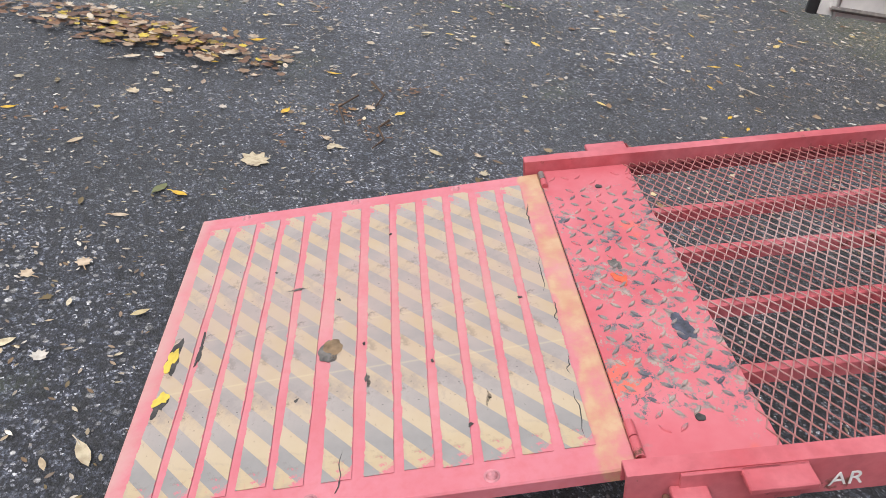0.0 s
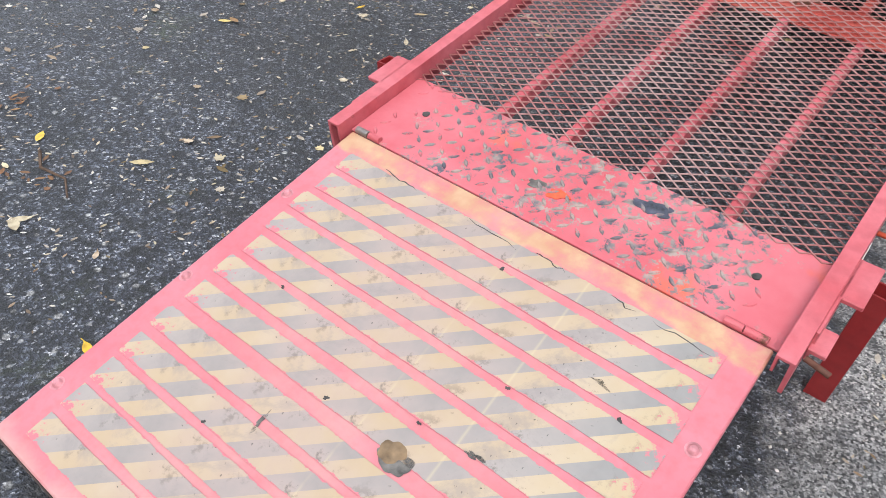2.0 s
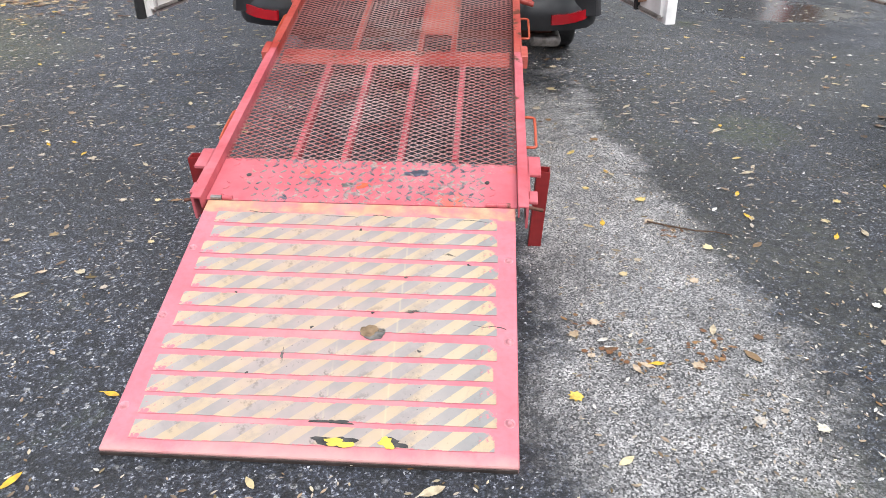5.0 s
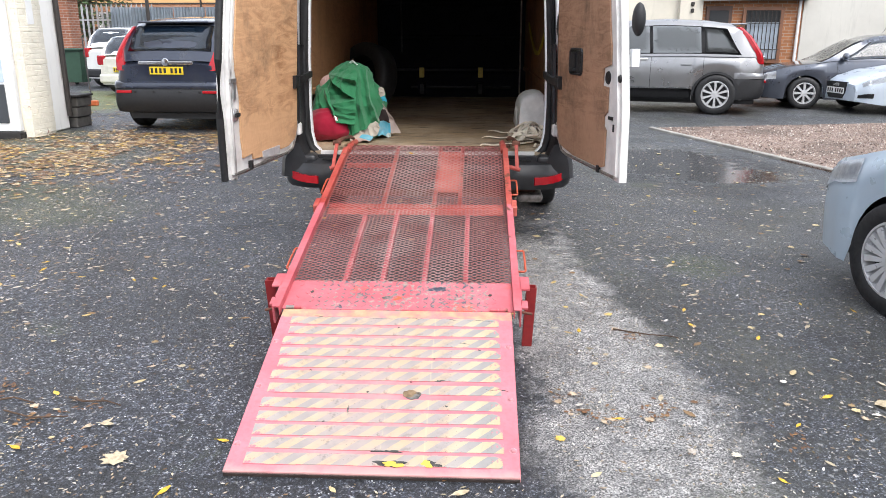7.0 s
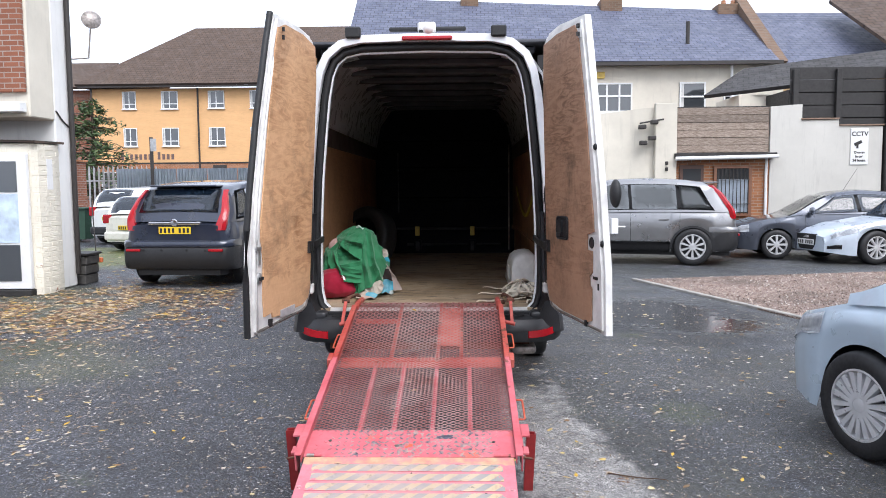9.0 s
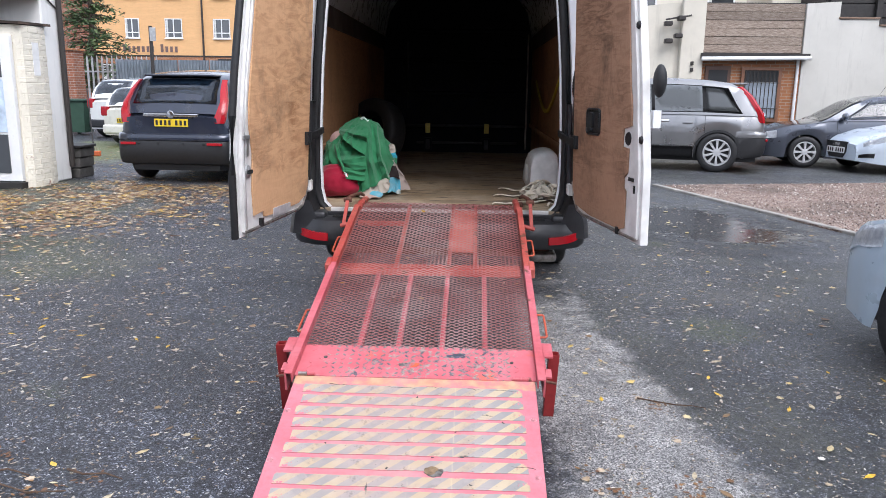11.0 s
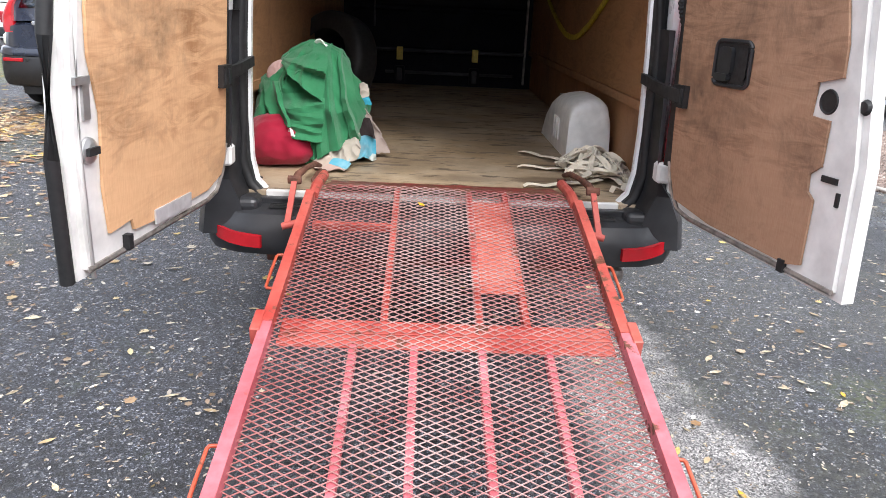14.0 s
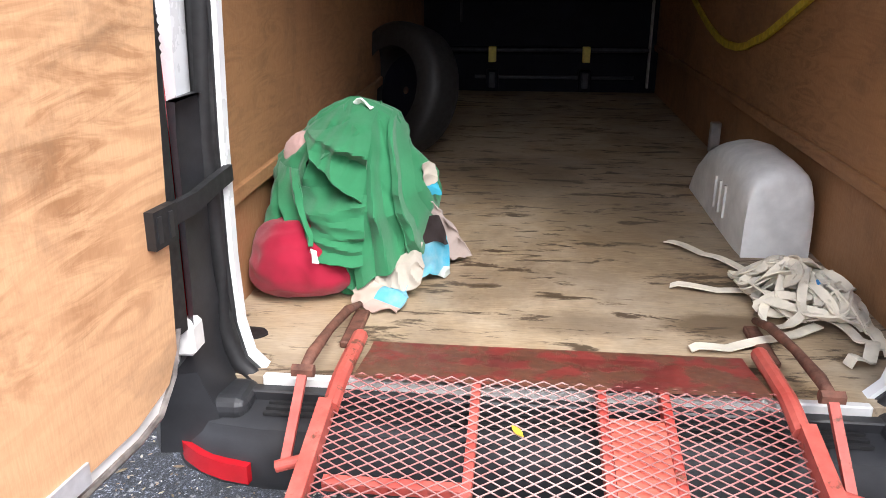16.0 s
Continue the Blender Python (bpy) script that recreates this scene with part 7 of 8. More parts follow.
def terrace():
    t = thing("terraced_house", "cream rendered terraced house with slate roof", "building")
    boxed("wall", (-3.6, 11.2, 24, 32, 0, 5.7), CREAMW, t, "patchy cream rendered wall", 0.02)
    boxed("wall", (11.2, 17, 24.4, 32, 0, 5.6), render_coat("tan_render", (0.5, 0.33, 0.17)), t, "tan rendered wall", 0.02)
    slab_on((-3.9, 23.7, 5.7), (10.9, 23.7, 5.6), (10.9, 28, 8.2), (-3.9, 28, 8.9), 0.12, SLATE, "roof", t, "blue-grey slate roof")
    slab_on((10.9, 32.3, 5.7), (-3.9, 32.3, 5.7), (-3.9, 28, 8.9), (10.9, 28, 8.2), 0.12, SLATE, "roof", t, "blue-grey slate roof")
    bm = prism(B(), [(24, 5.7), (32, 5.7), (28, 8.85)], "x", -3.6, -3.5)
    part("gable", bm, WHITEW, t, "white gable")
    slab_on((11.2, 24.0, 5.4), (18, 24.0, 5.3), (18, 28.4, 8.1), (11.2, 28.4, 8.2), 0.12, SLATE, "roof", t, "blue-grey slate roof")
    slab_on((14.2, 22.0, 5.4), (24, 21.0, 5.2), (24, 27, 9.2), (14.2, 27.4, 8.4), 0.12, TILE, "roof", t, "brown tiled roof")
    part("parapet", prism(B(), [(23.8, 5.7), (24.1, 5.6), (28.2, 8.5), (27.9, 8.75)], "x", 10.85, 11.25), OLDBRICK, t, "sooty brick party-wall parapet")
    boxed("gutter", (-3.9, 11.0, 23.55, 23.7, 5.58, 5.7), PIPE, t, "dark gutter")
    for x, w, z in ((0.5, 0.35, 8.95), (6.0, 0.42, 8.75), (10.6, 0.5, 8.5)):
        boxed("chimney", (x - w, x + w, 27.6, 28.4, 7.6, z), OLDBRICK, t, "tan brick chimney", 0.02)
        for d in (-0.18, 0.18):
            part("chimney_pot", cyl(B(), (x + d, 28, z), (x + d, 28, z + 0.2), 0.1, 0.08), OBRICK, t)
    window(t, 4.75, 6.05, 24, 4.05, 5.05, (0.33, 0.66), 0.55, False)
    window(t, 7.66, 8.55, 24, 3.95, 5.05, (), 0.55, True)
    window(t, 9.16, 9.78, 24, 4.15, 4.6, (0.5,), 0, False)
    window(t, 1.0, 2.2, 24, 4.05, 5.0, (0.5,), 0.6, True)
    part("downpipe", cyl(B(), (9.4, 23.9, 3), (9.4, 23.9, 5.6), 0.05), UPVC, t)
    part("vent_pipe", cyl(B(), (8.2, 25, 6.5), (8.2, 25, 7.3), 0.07), PIPE, t)
    boxed("alarm_box", (4.75, 5.1, 23.9, 24, 5.2, 5.42), plain("yellow_box", (0.65, 0.45, 0.1)), t, "faded yellow alarm box", 0.02)


def annexe():
    t = thing("brick_annexe", "low orange brick annexe with timber parapet", "building")
    boxed("wall", (5.66, 8.02, 17.0, 21, 0, 2.22), OBRICK, t, "orange brick wall", 0.01)
    boxed("eave_board", (5.58, 8.12, 16.75, 17.0, 2.2, 2.34), BLACKW, t, "black eave board", 0.01)
    part("gutter", cyl(B(), (5.58, 16.72, 2.2), (8.12, 16.72, 2.24), 0.05), UPVC, t)
    for k in range(6):
        z = 2.36 + k * 0.19
        boxed("plank", (5.68, 8.0, 17.02 + 0.01 * (k % 2), 17.05 + 0.01 * (k % 2), z, z + 0.182), WEATHER, t, "weathered grey-brown plank", 0.004)
    boxed("parapet_back", (5.68, 8.0, 17.06, 17.12, 2.3, 3.52), BLACKW, t)
    w = boxed("window", (6.66, 7.5, 16.93, 17.005, 0.82, 1.95), PANE, t, "barred window with brown frame", 0.002)
    for a, b, c, d in ((6.6, 7.56, 1.95, 2.02), (6.6, 6.68, 0.82, 1.95), (7.48, 7.56, 0.82, 1.95), (6.6, 7.56, 0.74, 0.82)):
        boxed("frame", (a, b, 16.9, 16.95, c, d), plain("brown_frame", (0.2, 0.09, 0.05), 0.5), w, "", 0.004)
    boxed("blind", (6.7, 7.46, 16.922, 16.929, 0.84, 1.68), plain("grey_blind", (0.35, 0.4, 0.46), 0.6), w, "pale slatted blind", 0)
    for k in range(9):
        x = 6.7 + k * 0.095
        part("bar", cyl(B(), (x, 16.88, 0.8), (x, 16.88, 1.95), 0.011, n=6), PIPE, w)
    for z in (1.05, 1.66):
        part("bar", cyl(B(), (6.66, 16.87, z), (7.5, 16.87, z), 0.011, n=6), PIPE, w)
    d = boxed("door", (5.75, 6.36, 16.95, 17.005, 0.02, 2.05), plain("brown_door", (0.1, 0.05, 0.035), 0.5), t, "brown half-glazed door", 0.01)
    boxed("pane", (5.83, 6.28, 16.935, 16.949, 1.45, 1.95), PANE, d, "", 0.002)
    part("downpipe", cyl(B(), (7.92, 16.94, 0), (7.92, 16.94, 2.2), 0.035), UPVC, t, "white downpipe")
    # yard walls on both sides of the annexe
    y = thing("yard_wall", "pale rendered yard wall with stepped top", "wall")
    part("panel", prism(B(), [(8.02, 0), (10.82, 0), (10.82, 2.98), (9.72, 3.0), (9.72, 3.16), (8.8, 3.14), (8.8, 3.55), (8.02, 3.5)], "y", 16.98, 17.3), WHITEW, y)
    for x0, x1, z in ((9.74, 10.84, 2.985), (8.78, 9.72, 3.15)):
        boxed("coping", (x0, x1, 16.94, 17.34, z + 0.01, z + 0.05), plain("brown_coping", (0.2, 0.13, 0.09), 0.7), y, "brown coping", 0.006)
    boxed("gate_post", (10.86, 11.05, 16.9, 17.3, 0, 3.05), BLACKW, y, "black post", 0.01)
    boxed("gate", (11.05, 14.5, 17.0, 17.1, 0, 2.75), BLACKW, y, "black boarded gate", 0.01)
    v = thing("yard_wall", "cream rendered yard wall beside the annexe", "wall")
    part("panel", prism(B(), [(-2.5, 0), (5.64, 0), (5.64, 3.52), (4.9, 3.5), (3.4, 3.32), (-2.5, 3.2)], "y", 17.02, 17.4), CREAMW, v)
    boxed("pier", (5.1, 5.64, 16.85, 17.02, 0, 3.6), CREAMW, v, "cream pier", 0.01)
    for x, z in ((4.75, 3.0), (5.05, 3.12), (4.78, 2.6), (5.0, 2.72)):
        boxed("security_lamp", (x - 0.09, x + 0.09, 16.7, 16.9, z - 0.05, z + 0.06), PIPE, v, "black security lamp", 0.02)
    part("bracket", cyl(B(), (4.7, 16.85, 3.1), (5.3, 16.85, 3.2), 0.02), PIPE, v)
    for z in (1.9, 2.05):
        boxed("socket_box", (5.35, 5.42, 16.8, 16.85, z, z + 0.09), PIPE, v, "", 0.01)
    # sign on the stepped wall
    s = thing("warning_sign", "white camera warning sign with black lettering", "sign")
    boxed("board", (10.02, 10.46, 16.955, 16.975, 2.02, 2.93), plain("white_board", (0.75, 0.75, 0.74), 0.4, 0, 0.04), s, "", 0.004)
    for text, x, z, size in (("CCTV", 10.24, 2.74, 0.155), ("Camera", 10.24, 2.3, 0.085), ("in use", 10.24, 2.2, 0.085), ("24 hours.", 10.24, 2.1, 0.085)):
        cu = bpy.data.curves.new("lettering", "FONT")
        cu.body, cu.size, cu.align_x, cu.extrude, cu.offset = text, size, "CENTER", 0.001, 0.004
        tmp = new("lettering", cu)
        me = bpy.data.meshes.new_from_object(tmp)
        bpy.data.objects.remove(tmp)
        me.materials.append(BLACKW)
        ob = new("lettering", me)
        ob.parent, ob.matrix_basis = s, pose(x, 16.952, z, 90, 0, 0)
    boxed("camera_symbol", (10.1, 10.3, 16.948, 16.953, 2.52, 2.6), BLACKW, s, "plain black camera shape", 0, pose(10.2, 0, 2.56, 0, -25, 0) @ Matrix.Translation((-10.2, 0, -2.56)))
    boxed("camera_symbol", (10.16, 10.21, 16.948, 16.953, 2.43, 2.52), BLACKW, s, "", 0)
    # dark boarded building behind with its tiled roof
    k = thing("boarded_shed", "black boarded outbuilding with dark tiled roof", "building")
    for i in range(6):
        boxed("board", (8.75, 15.5, 17.62 + 0.012 * (i % 2), 17.66 + 0.012 * (i % 2), 2.6 + i * 0.33, 2.91 + i * 0.33), BLACKW, k, "", 0.006)
    for x in (8.8, 9.9, 11.2, 12.6):
        boxed("post", (x, x + 0.14, 17.52, 17.64, 0, 4.5), BLACKW, k, "", 0.008)
    boxed("back_wall", (8.75, 15.5, 17.7, 20.5, 0, 4.0), BLACKW, k)
    slab_on((7.15, 19.6, 4.0), (15.0, 16.6, 4.62), (15.4, 19.6, 5.6), (8.9, 21.4, 5.0), 0.1, DTILE, "roof", k, "dark tiled roof")
    boxed("roof_prop", (8.0, 9.0, 19.2, 21.2, 0, 4.05), CREAMW, k, "cream side wall")


def outhouse():
    t = thing("white_outhouse", "whitewashed brick outhouse with glazed white door", "building")
    foot = [(-9.6, 8.3), (-6.03, 8.3), (-5.96, 8.36), (-5.93, 8.5), (-5.93, 8.75), (-5.97, 8.95), (-9.6, 8.95)]
    part("wall", prism(B(), foot, "z", 0, 2.22), WASH, t, "flaking whitewashed brick wall")
    # its bricks, thick with old whitewash, course by course round the corner
    line = [Vector((x, y, 0)) for x, y in ((-6.05, 8.3), (-6.03, 8.3), (-5.96, 8.36), (-5.93, 8.5), (-5.93, 8.75), (-5.97, 8.95))]
    cum = [0.0]
    for p, q in zip(line, line[1:]):
        cum.append(cum[-1] + (q - p).length)
    def along(d):
        d = min(max(d, 0.0), cum[-1])
        for k in range(len(line) - 1):
            if d <= cum[k + 1]:
                return line[k].lerp(line[k + 1], (d - cum[k]) / (cum[k + 1] - cum[k]))
        return line[-1]
    rng = random.Random(12)
    for row in range(29):
        d, z = -0.1125 * (row % 2), 0.03 + row * 0.075
        while d < cum[-1] - 0.03:
            a, b = max(d, 0.0), min(d + 0.216, cum[-1])
            d += 0.226
            if b - a < 0.04:
                continue
            proud = 0.004 + rng.uniform(-0.002, 0.003)
            rings = []
            for k in range(4):
                p, fwd = along(a + (b - a) * k / 3), along(a + (b - a) * k / 3 + 0.02) - along(a + (b - a) * k / 3 - 0.02)
                out = Vector((fwd.y, -fwd.x, 0)).normalized()
                rings.append([p + out * w + Vector((0, 0, h)) for w, h in ((-0.01, z), (proud - 0.002, z), (proud, z + 0.006), (proud, z + 0.059), (proud - 0.002, z + 0.065), (-0.01, z + 0.065))])
            part("brick", loft(B(), rings), WASH, t)
    slab_on((-9.8, 8.2, 2.34), (-5.93, 8.24, 2.225), (-5.9, 9.0, 2.24), (-9.8, 9.0, 2.4), 0.035, TILE, "roof", t, "thin brown roof edge")
    d = boxed("door", (-6.97, -6.06, 8.21, 8.295, 0.1, 2.08), UPVC, t, "white glazed door", 0.01)
    boxed("pane", (-6.84, -6.2, 8.195, 8.212, 1.52, 1.96), PANE, d, "dark pane", 0.002)
    boxed("pane", (-6.84, -6.2, 8.195, 8.212, 0.78, 1.49), plain("blue_white_print", (0.5, 0.6, 0.72), 0.4, 0, 0.3, 5), d, "pale blue printed panel", 0.002)
    boxed("pane", (-6.84, -6.2, 8.195, 8.212, 0.22, 0.75), PANE, d, "dark pane", 0.002)
    boxed("threshold", (-7.02, -6.04, 8.15, 8.3, 0, 0.09), BLACKW, t, "dark threshold", 0.005)
    boxed("wall_sign", (-5.929, -5.923, 8.52, 8.68, 1.55, 2.0), UPVC, t, "small pale wall sign", 0.002)
    h = thing("white_house", "tall white rendered house with brick front", "building")
    boxed("wall", (-14, -6.0, 8.96, 9.42, 0, 6.4), HOUSEW, h, "white rendered side wall", 0.02)
    boxed("wall", (-14, -6.0, 8.3, 8.96, 2.6, 6.4), CREAMW, h, "cream rendered wall", 0.02)
    boxed("brick_panel", (-14, -6.03, 8.22, 8.3, 2.95, 4.6), BRICK, h, "dark red brick panel", 0.01)
    boxed("fascia", (-14, -6.04, 8.1, 8.29, 2.66, 2.8), UPVC, h, "white fascia board", 0.01)
    boxed("eave", (-14, -6.02, 8.1, 8.35, 4.6, 4.72), UPVC, h, "white eave board", 0.01)
    part("downpipe", cyl(B(), (-5.95, 9.36, 0.2), (-5.95, 9.36, 5.5), 0.04), PIPE, h, "dark downpipe")
    part("cable", tube(B(), [(-5.99, 8.98, 2.75), (-5.985, 9.15, 2.62), (-5.985, 9.4, 2.5)], 0.012, 6), PIPE, h, "drooping black cable")
    part("aerial_mast", tube(B(), [(-5.98, 9.4, 3.6), (-5.75, 9.6, 3.65), (-5.7, 9.62, 4.2)], 0.015, 6), STEEL, h)
    bm = B()
    lathe(bm, [(0.0, 0.05), (0.08, 0.04), (0.15, 0.0)], (-5.68, 9.6, 4.25), (0.5, -0.8, 0.2), 20)
    part("satellite_dish", bm, STEEL, h, "grey satellite dish", True)
    # stacked trays against the corner
    c = thing("plastic_crate", "stack of dark weathered trays by the wall", "crate")
    for k in range(3):
        boxed("tray", (-6.3 + 0.02 * k, -5.92 + 0.015 * k, 9.5, 9.95, 0.0 + k * 0.16, 0.15 + k * 0.16), plain("grey_brown_plastic", (0.07, 0.065, 0.06), 0.7, 0, 0.3), c, "", 0.012)
    boxed("lid", (-6.3, -5.86, 9.46, 9.98, 0.47, 0.51), BLACKW, c, "", 0.01)


def far_left():
    f = thing("metal_fence", "blue-grey corrugated metal fence panels", "fence")
    corr = plain("blue_grey_sheet", (0.34, 0.38, 0.42), 0.45, 0.2, 0.15, 3)
    for i in range(6):
        x0 = -11.1 + i * 1.0
        bm = B()
        pts = []
        for k in range(21):
            pts.append((x0 + k * 0.049, 22 + (0.025 if k % 2 else -0.025)))
        lo, hi = [bm.verts.new((x, y, 0)) for x, y in pts], [bm.verts.new((x, y, 2.2)) for x, y in pts]
        for k in range(20):
            bm.faces.new((lo[k], lo[k + 1], hi[k + 1], hi[k]))
        bmesh.ops.solidify(bm, geom=bm.faces[:], thickness=0.01)
        part("panel", bm, corr, f)
    p = thing("palisade_fence", "pale steel palisade fence behind the cars", "fence")
    for k in range(28):
        x = -14.2 + k * 0.16
        part("pale", prism(B(), [(x - 0.03, 0), (x + 0.03, 0), (x + 0.03, 2.2), (x, 2.32), (x - 0.03, 2.2)], "y", 22.2, 22.22), GALV, p)
    for z in (0.5, 1.8):
        boxed("rail", (-14.3, -9.7, 22.22, 22.26, z, z + 0.05), GALV, p, "", 0.003)
    b = thing("brick_pillar", "red brick gate pillar with flat cap", "pillar")
    boxed("shaft", (-12.32, -11.76, 20.7, 21.3, 0, 2.4), BRICK, b, "", 0.01)
    boxed("cap", (-12.37, -11.71, 20.65, 21.35, 2.4, 2.47), OBRICK, b, "", 0.01)
    w = thing("wheelie_bin", "dark green wheeled bin beside the wall", "bin")
    part("tub", loft(B(), [[(-11.4 - s, 19.3 - s, z), (-10.85 + s, 19.3 - s, z), (-10.85 + s, 19.9 + s, z), (-11.4 - s, 19.9 + s, z)] for z, s in ((0.08, -0.05), (0.95, 0.0))]), plain("green_plastic", (0.03, 0.07, 0.045), 0.5), w)
    boxed("lid", (-11.44, -10.81, 19.24, 19.95, 0.95, 1.02), plain("green_lid", (0.025, 0.06, 0.04), 0.5), w, "", 0.02)
    part("wheel", cyl(B(), (-11.35, 19.85, 0.1), (-11.3, 19.85, 0.1), 0.1), RUBBER, w)
    s = thing("sign_post", "dark post with a small sign", "post")
    part("pole", cyl(B(), (-9.8, 21.7, 0), (-9.8, 21.7, 3.2), 0.055), PIPE, s)
    boxed("sign_plate", (-9.8, -9.62, 21.62, 21.66, 2.75, 3.15), GALV, s, "", 0.004)
    r = thing("broom", "thin broom leaning on the white wall", "tool")
    part("stick", cyl(B(), (-7.6, 13.3, 0.05), (-7.95, 13.9, 1.35), 0.014, n=6), PIPE, r)
    boxed("head", (-7.75, -7.45, 13.2, 13.3, 0.0, 0.1), plain("orange_plastic", (0.6, 0.14, 0.05), 0.5), r, "orange broom head", 0.01)
    tree()


def tree():
    """A conifer with drooping branches."""
    t = thing("conifer_tree", "dark green conifer with drooping branches", "tree")
    rng = random.Random(50)
    c = Vector((-13.5, 25.4, 0))
    part("trunk", cyl(B(), c, c + Vector((0, 0, 5.1)), 0.14, 0.03, 10), plain("bark", (0.09, 0.06, 0.045), 0.9, 0, 0.4, 12, 0.5), t)
    needles = leafy("conifer_needles", [(0.05, 0.09, 0.03), (0.07, 0.115, 0.035), (0.03, 0.06, 0.025), (0.1, 0.14, 0.05)])
    limbs, bm = B(), B()
    for k in range(120):
        z = rng.uniform(0.9, 4.9)
        r = (2.5 * (1 - z / 5.6) ** 0.8 + 0.25) * rng.uniform(0.6, 1.1)
        a = rng.uniform(0, 6.28)
        base, tip = c + Vector((0, 0, z)), c + Vector((r * math.cos(a), r * math.sin(a), z - 0.15 * r + rng.uniform(-0.1, 0.15)))
        tube(limbs, [base, base.lerp(tip, 0.5) + Vector((0, 0, 0.08)), tip], [0.022, 0.014, 0.005], 5)
        for j in range(26):
            p = base.lerp(tip, rng.uniform(0.2, 1.0)) + Vector((rng.gauss(0, 0.1), rng.gauss(0, 0.1), rng.gauss(-0.04, 0.06)))
            s = rng.uniform(0.07, 0.15)
            m = Matrix.Translation(p) @ Euler((rng.uniform(-0.9, 0.9), rng.uniform(-0.9, 0.9), rng.uniform(0, 6.28))).to_matrix().to_4x4()
            q = [bm.verts.new(m @ Vector(v)) for v in ((0, -s, 0), (s * 0.3, 0, 0.01), (0, s, 0), (-s * 0.3, 0, 0.01))]
            bm.faces.new(q)
    part("limb", limbs, plain("limb_bark", (0.08, 0.055, 0.04), 0.9), t)
    part("crown", bm, needles, t, "sprays of dark green needles")


def leafy(name, cols):
    n = Nodes(name, 0.6)
    n.put("Base Color", n.ramp(n.island(), *[((i + 0.5) / len(cols), c) for i, c in enumerate(cols)]))
    return n.m


def gravel():
    """The raised gravel bay on the right, its edging and its loose stones."""
    n = Nodes("brown_gravel", 0.85)
    c = n.ramp(n.cells(80, "Color"), (0.15, (0.07, 0.045, 0.035)), (0.5, (0.24, 0.165, 0.13)), (0.8, (0.4, 0.31, 0.26)), (0.97, (0.6, 0.54, 0.48)))
    n.put("Base Color", n.mix(1.0, c, n.ramp(n.noise(0.9, 5), (0.35, 0.6), (0.65, 1.2)), "MULTIPLY"))
    n.bump(n.cells(80), 0.9, 0.012)
    foot = [(3.05, 9.75), (4.05, 6.2), (4.75, 4.2), (12, 4.2), (12, 10.9), (7.6, 10.7)]
    tagged(part("gravel_bay", prism(B(), foot, "z", -0.02, 0.02), n.m), "bay of brown and pinkish gravel", "gravel", kind="structure")
    rng = random.Random(60)
    bm = B()
    for _ in range(9000):
        x, y = rng.uniform(3.0, 10), rng.uniform(4.3, 10.6)
        if x < 3.08 + (9.75 - y) * 0.285 or y > 9.75 + (x - 3.05) * 0.2:
            continue
        s = rng.uniform(0.008, 0.017)
        m = pose(x, y, 0.02 + s * 0.25, rng.uniform(0, 90), rng.uniform(0, 90), rng.uniform(0, 360)) @ Matrix.Diagonal((s, s * rng.uniform(0.6, 1), s * rng.uniform(0.5, 0.9), 1))
        vs = [bm.verts.new(m @ Vector(p)) for p in ((1, 0, 0), (-1, 0.1, 0), (0, 1, 0.1), (0.1, -1, 0), (0, 0.1, 1), (0.1, 0, -1))]
        for f in ((0, 2, 4), (2, 1, 4), (1, 3, 4), (3, 0, 4), (2, 0, 5), (1, 2, 5), (3, 1, 5), (0, 3, 5)):
            bm.faces.new([vs[i] for i in f])
    q = Nodes("gravel_stone", 0.8)
    q.put("Base Color", q.ramp(q.island(), (0.1, (0.09, 0.06, 0.05)), (0.5, (0.3, 0.21, 0.17)), (0.8, (0.46, 0.37, 0.31)), (0.97, (0.65, 0.6, 0.55))))
    tagged(part("gravel_stones", bm, q.m), "loose brown and pale gravel stones", "gravel", kind="stuff")
    e = tagged(new("edging"), "worn pale concrete edging strip", "edging", kind="structure")
    a, b = Vector((3.02, 9.78, 0)), Vector((4.7, 4.2, 0))
    conc = plain("pale_concrete", (0.33, 0.31, 0.28), 0.85, 0, 0.25, 4, 0.4)
    for k in range(9):
        p, d = a.lerp(b, k / 9), (b - a).normalized()
        m = Matrix.Translation(p) @ Matrix.Rotation(math.atan2(d.y, d.x), 4, "Z")
        boxed("kerb_stone", (0.01, (b - a).length / 9 - 0.008, -0.035, 0.035, -0.02, 0.035), conc, e, "", 0.008, m)


def sky_blocking_walls():
    """Plain unseen walls, added to block low sky light and darken car reflections."""
    tagged(boxed("wall_south", (-16, 14.3, -10.4, -10.0, 0, 3.9), OLDBRICK, None, "", 0.01), "unseen sooty brick wall added to block low sky light", "wall", kind="structure")
    tagged(boxed("wall_east", (14.0, 14.3, -9.99, 16.9, 0, 3.4), OLDBRICK, None, "", 0.01), "unseen sooty brick wall added to block low sky light", "wall", kind="structure")


sky_blocking_walls()
flats()
terrace()
annexe()
outhouse()
far_left()
gravel()


# ---- fallen leaves, twigs and grit ----
def leaf_mat(name, cols):
    n = Nodes(name, 0.55)
    e = n.island()
    stops = [((i + 0.5) / len(cols), c) for i, c in enumerate(cols)]
    n.put("Base Color", n.mix(n.ramp(n.noise(60, 4), (0.45, 0.0), (0.7, 0.5)), n.ramp(e, *stops), (0.12, 0.06, 0.02)))
    n.bump(n.noise(140, 3), 0.3, 0.002)
    return n.m


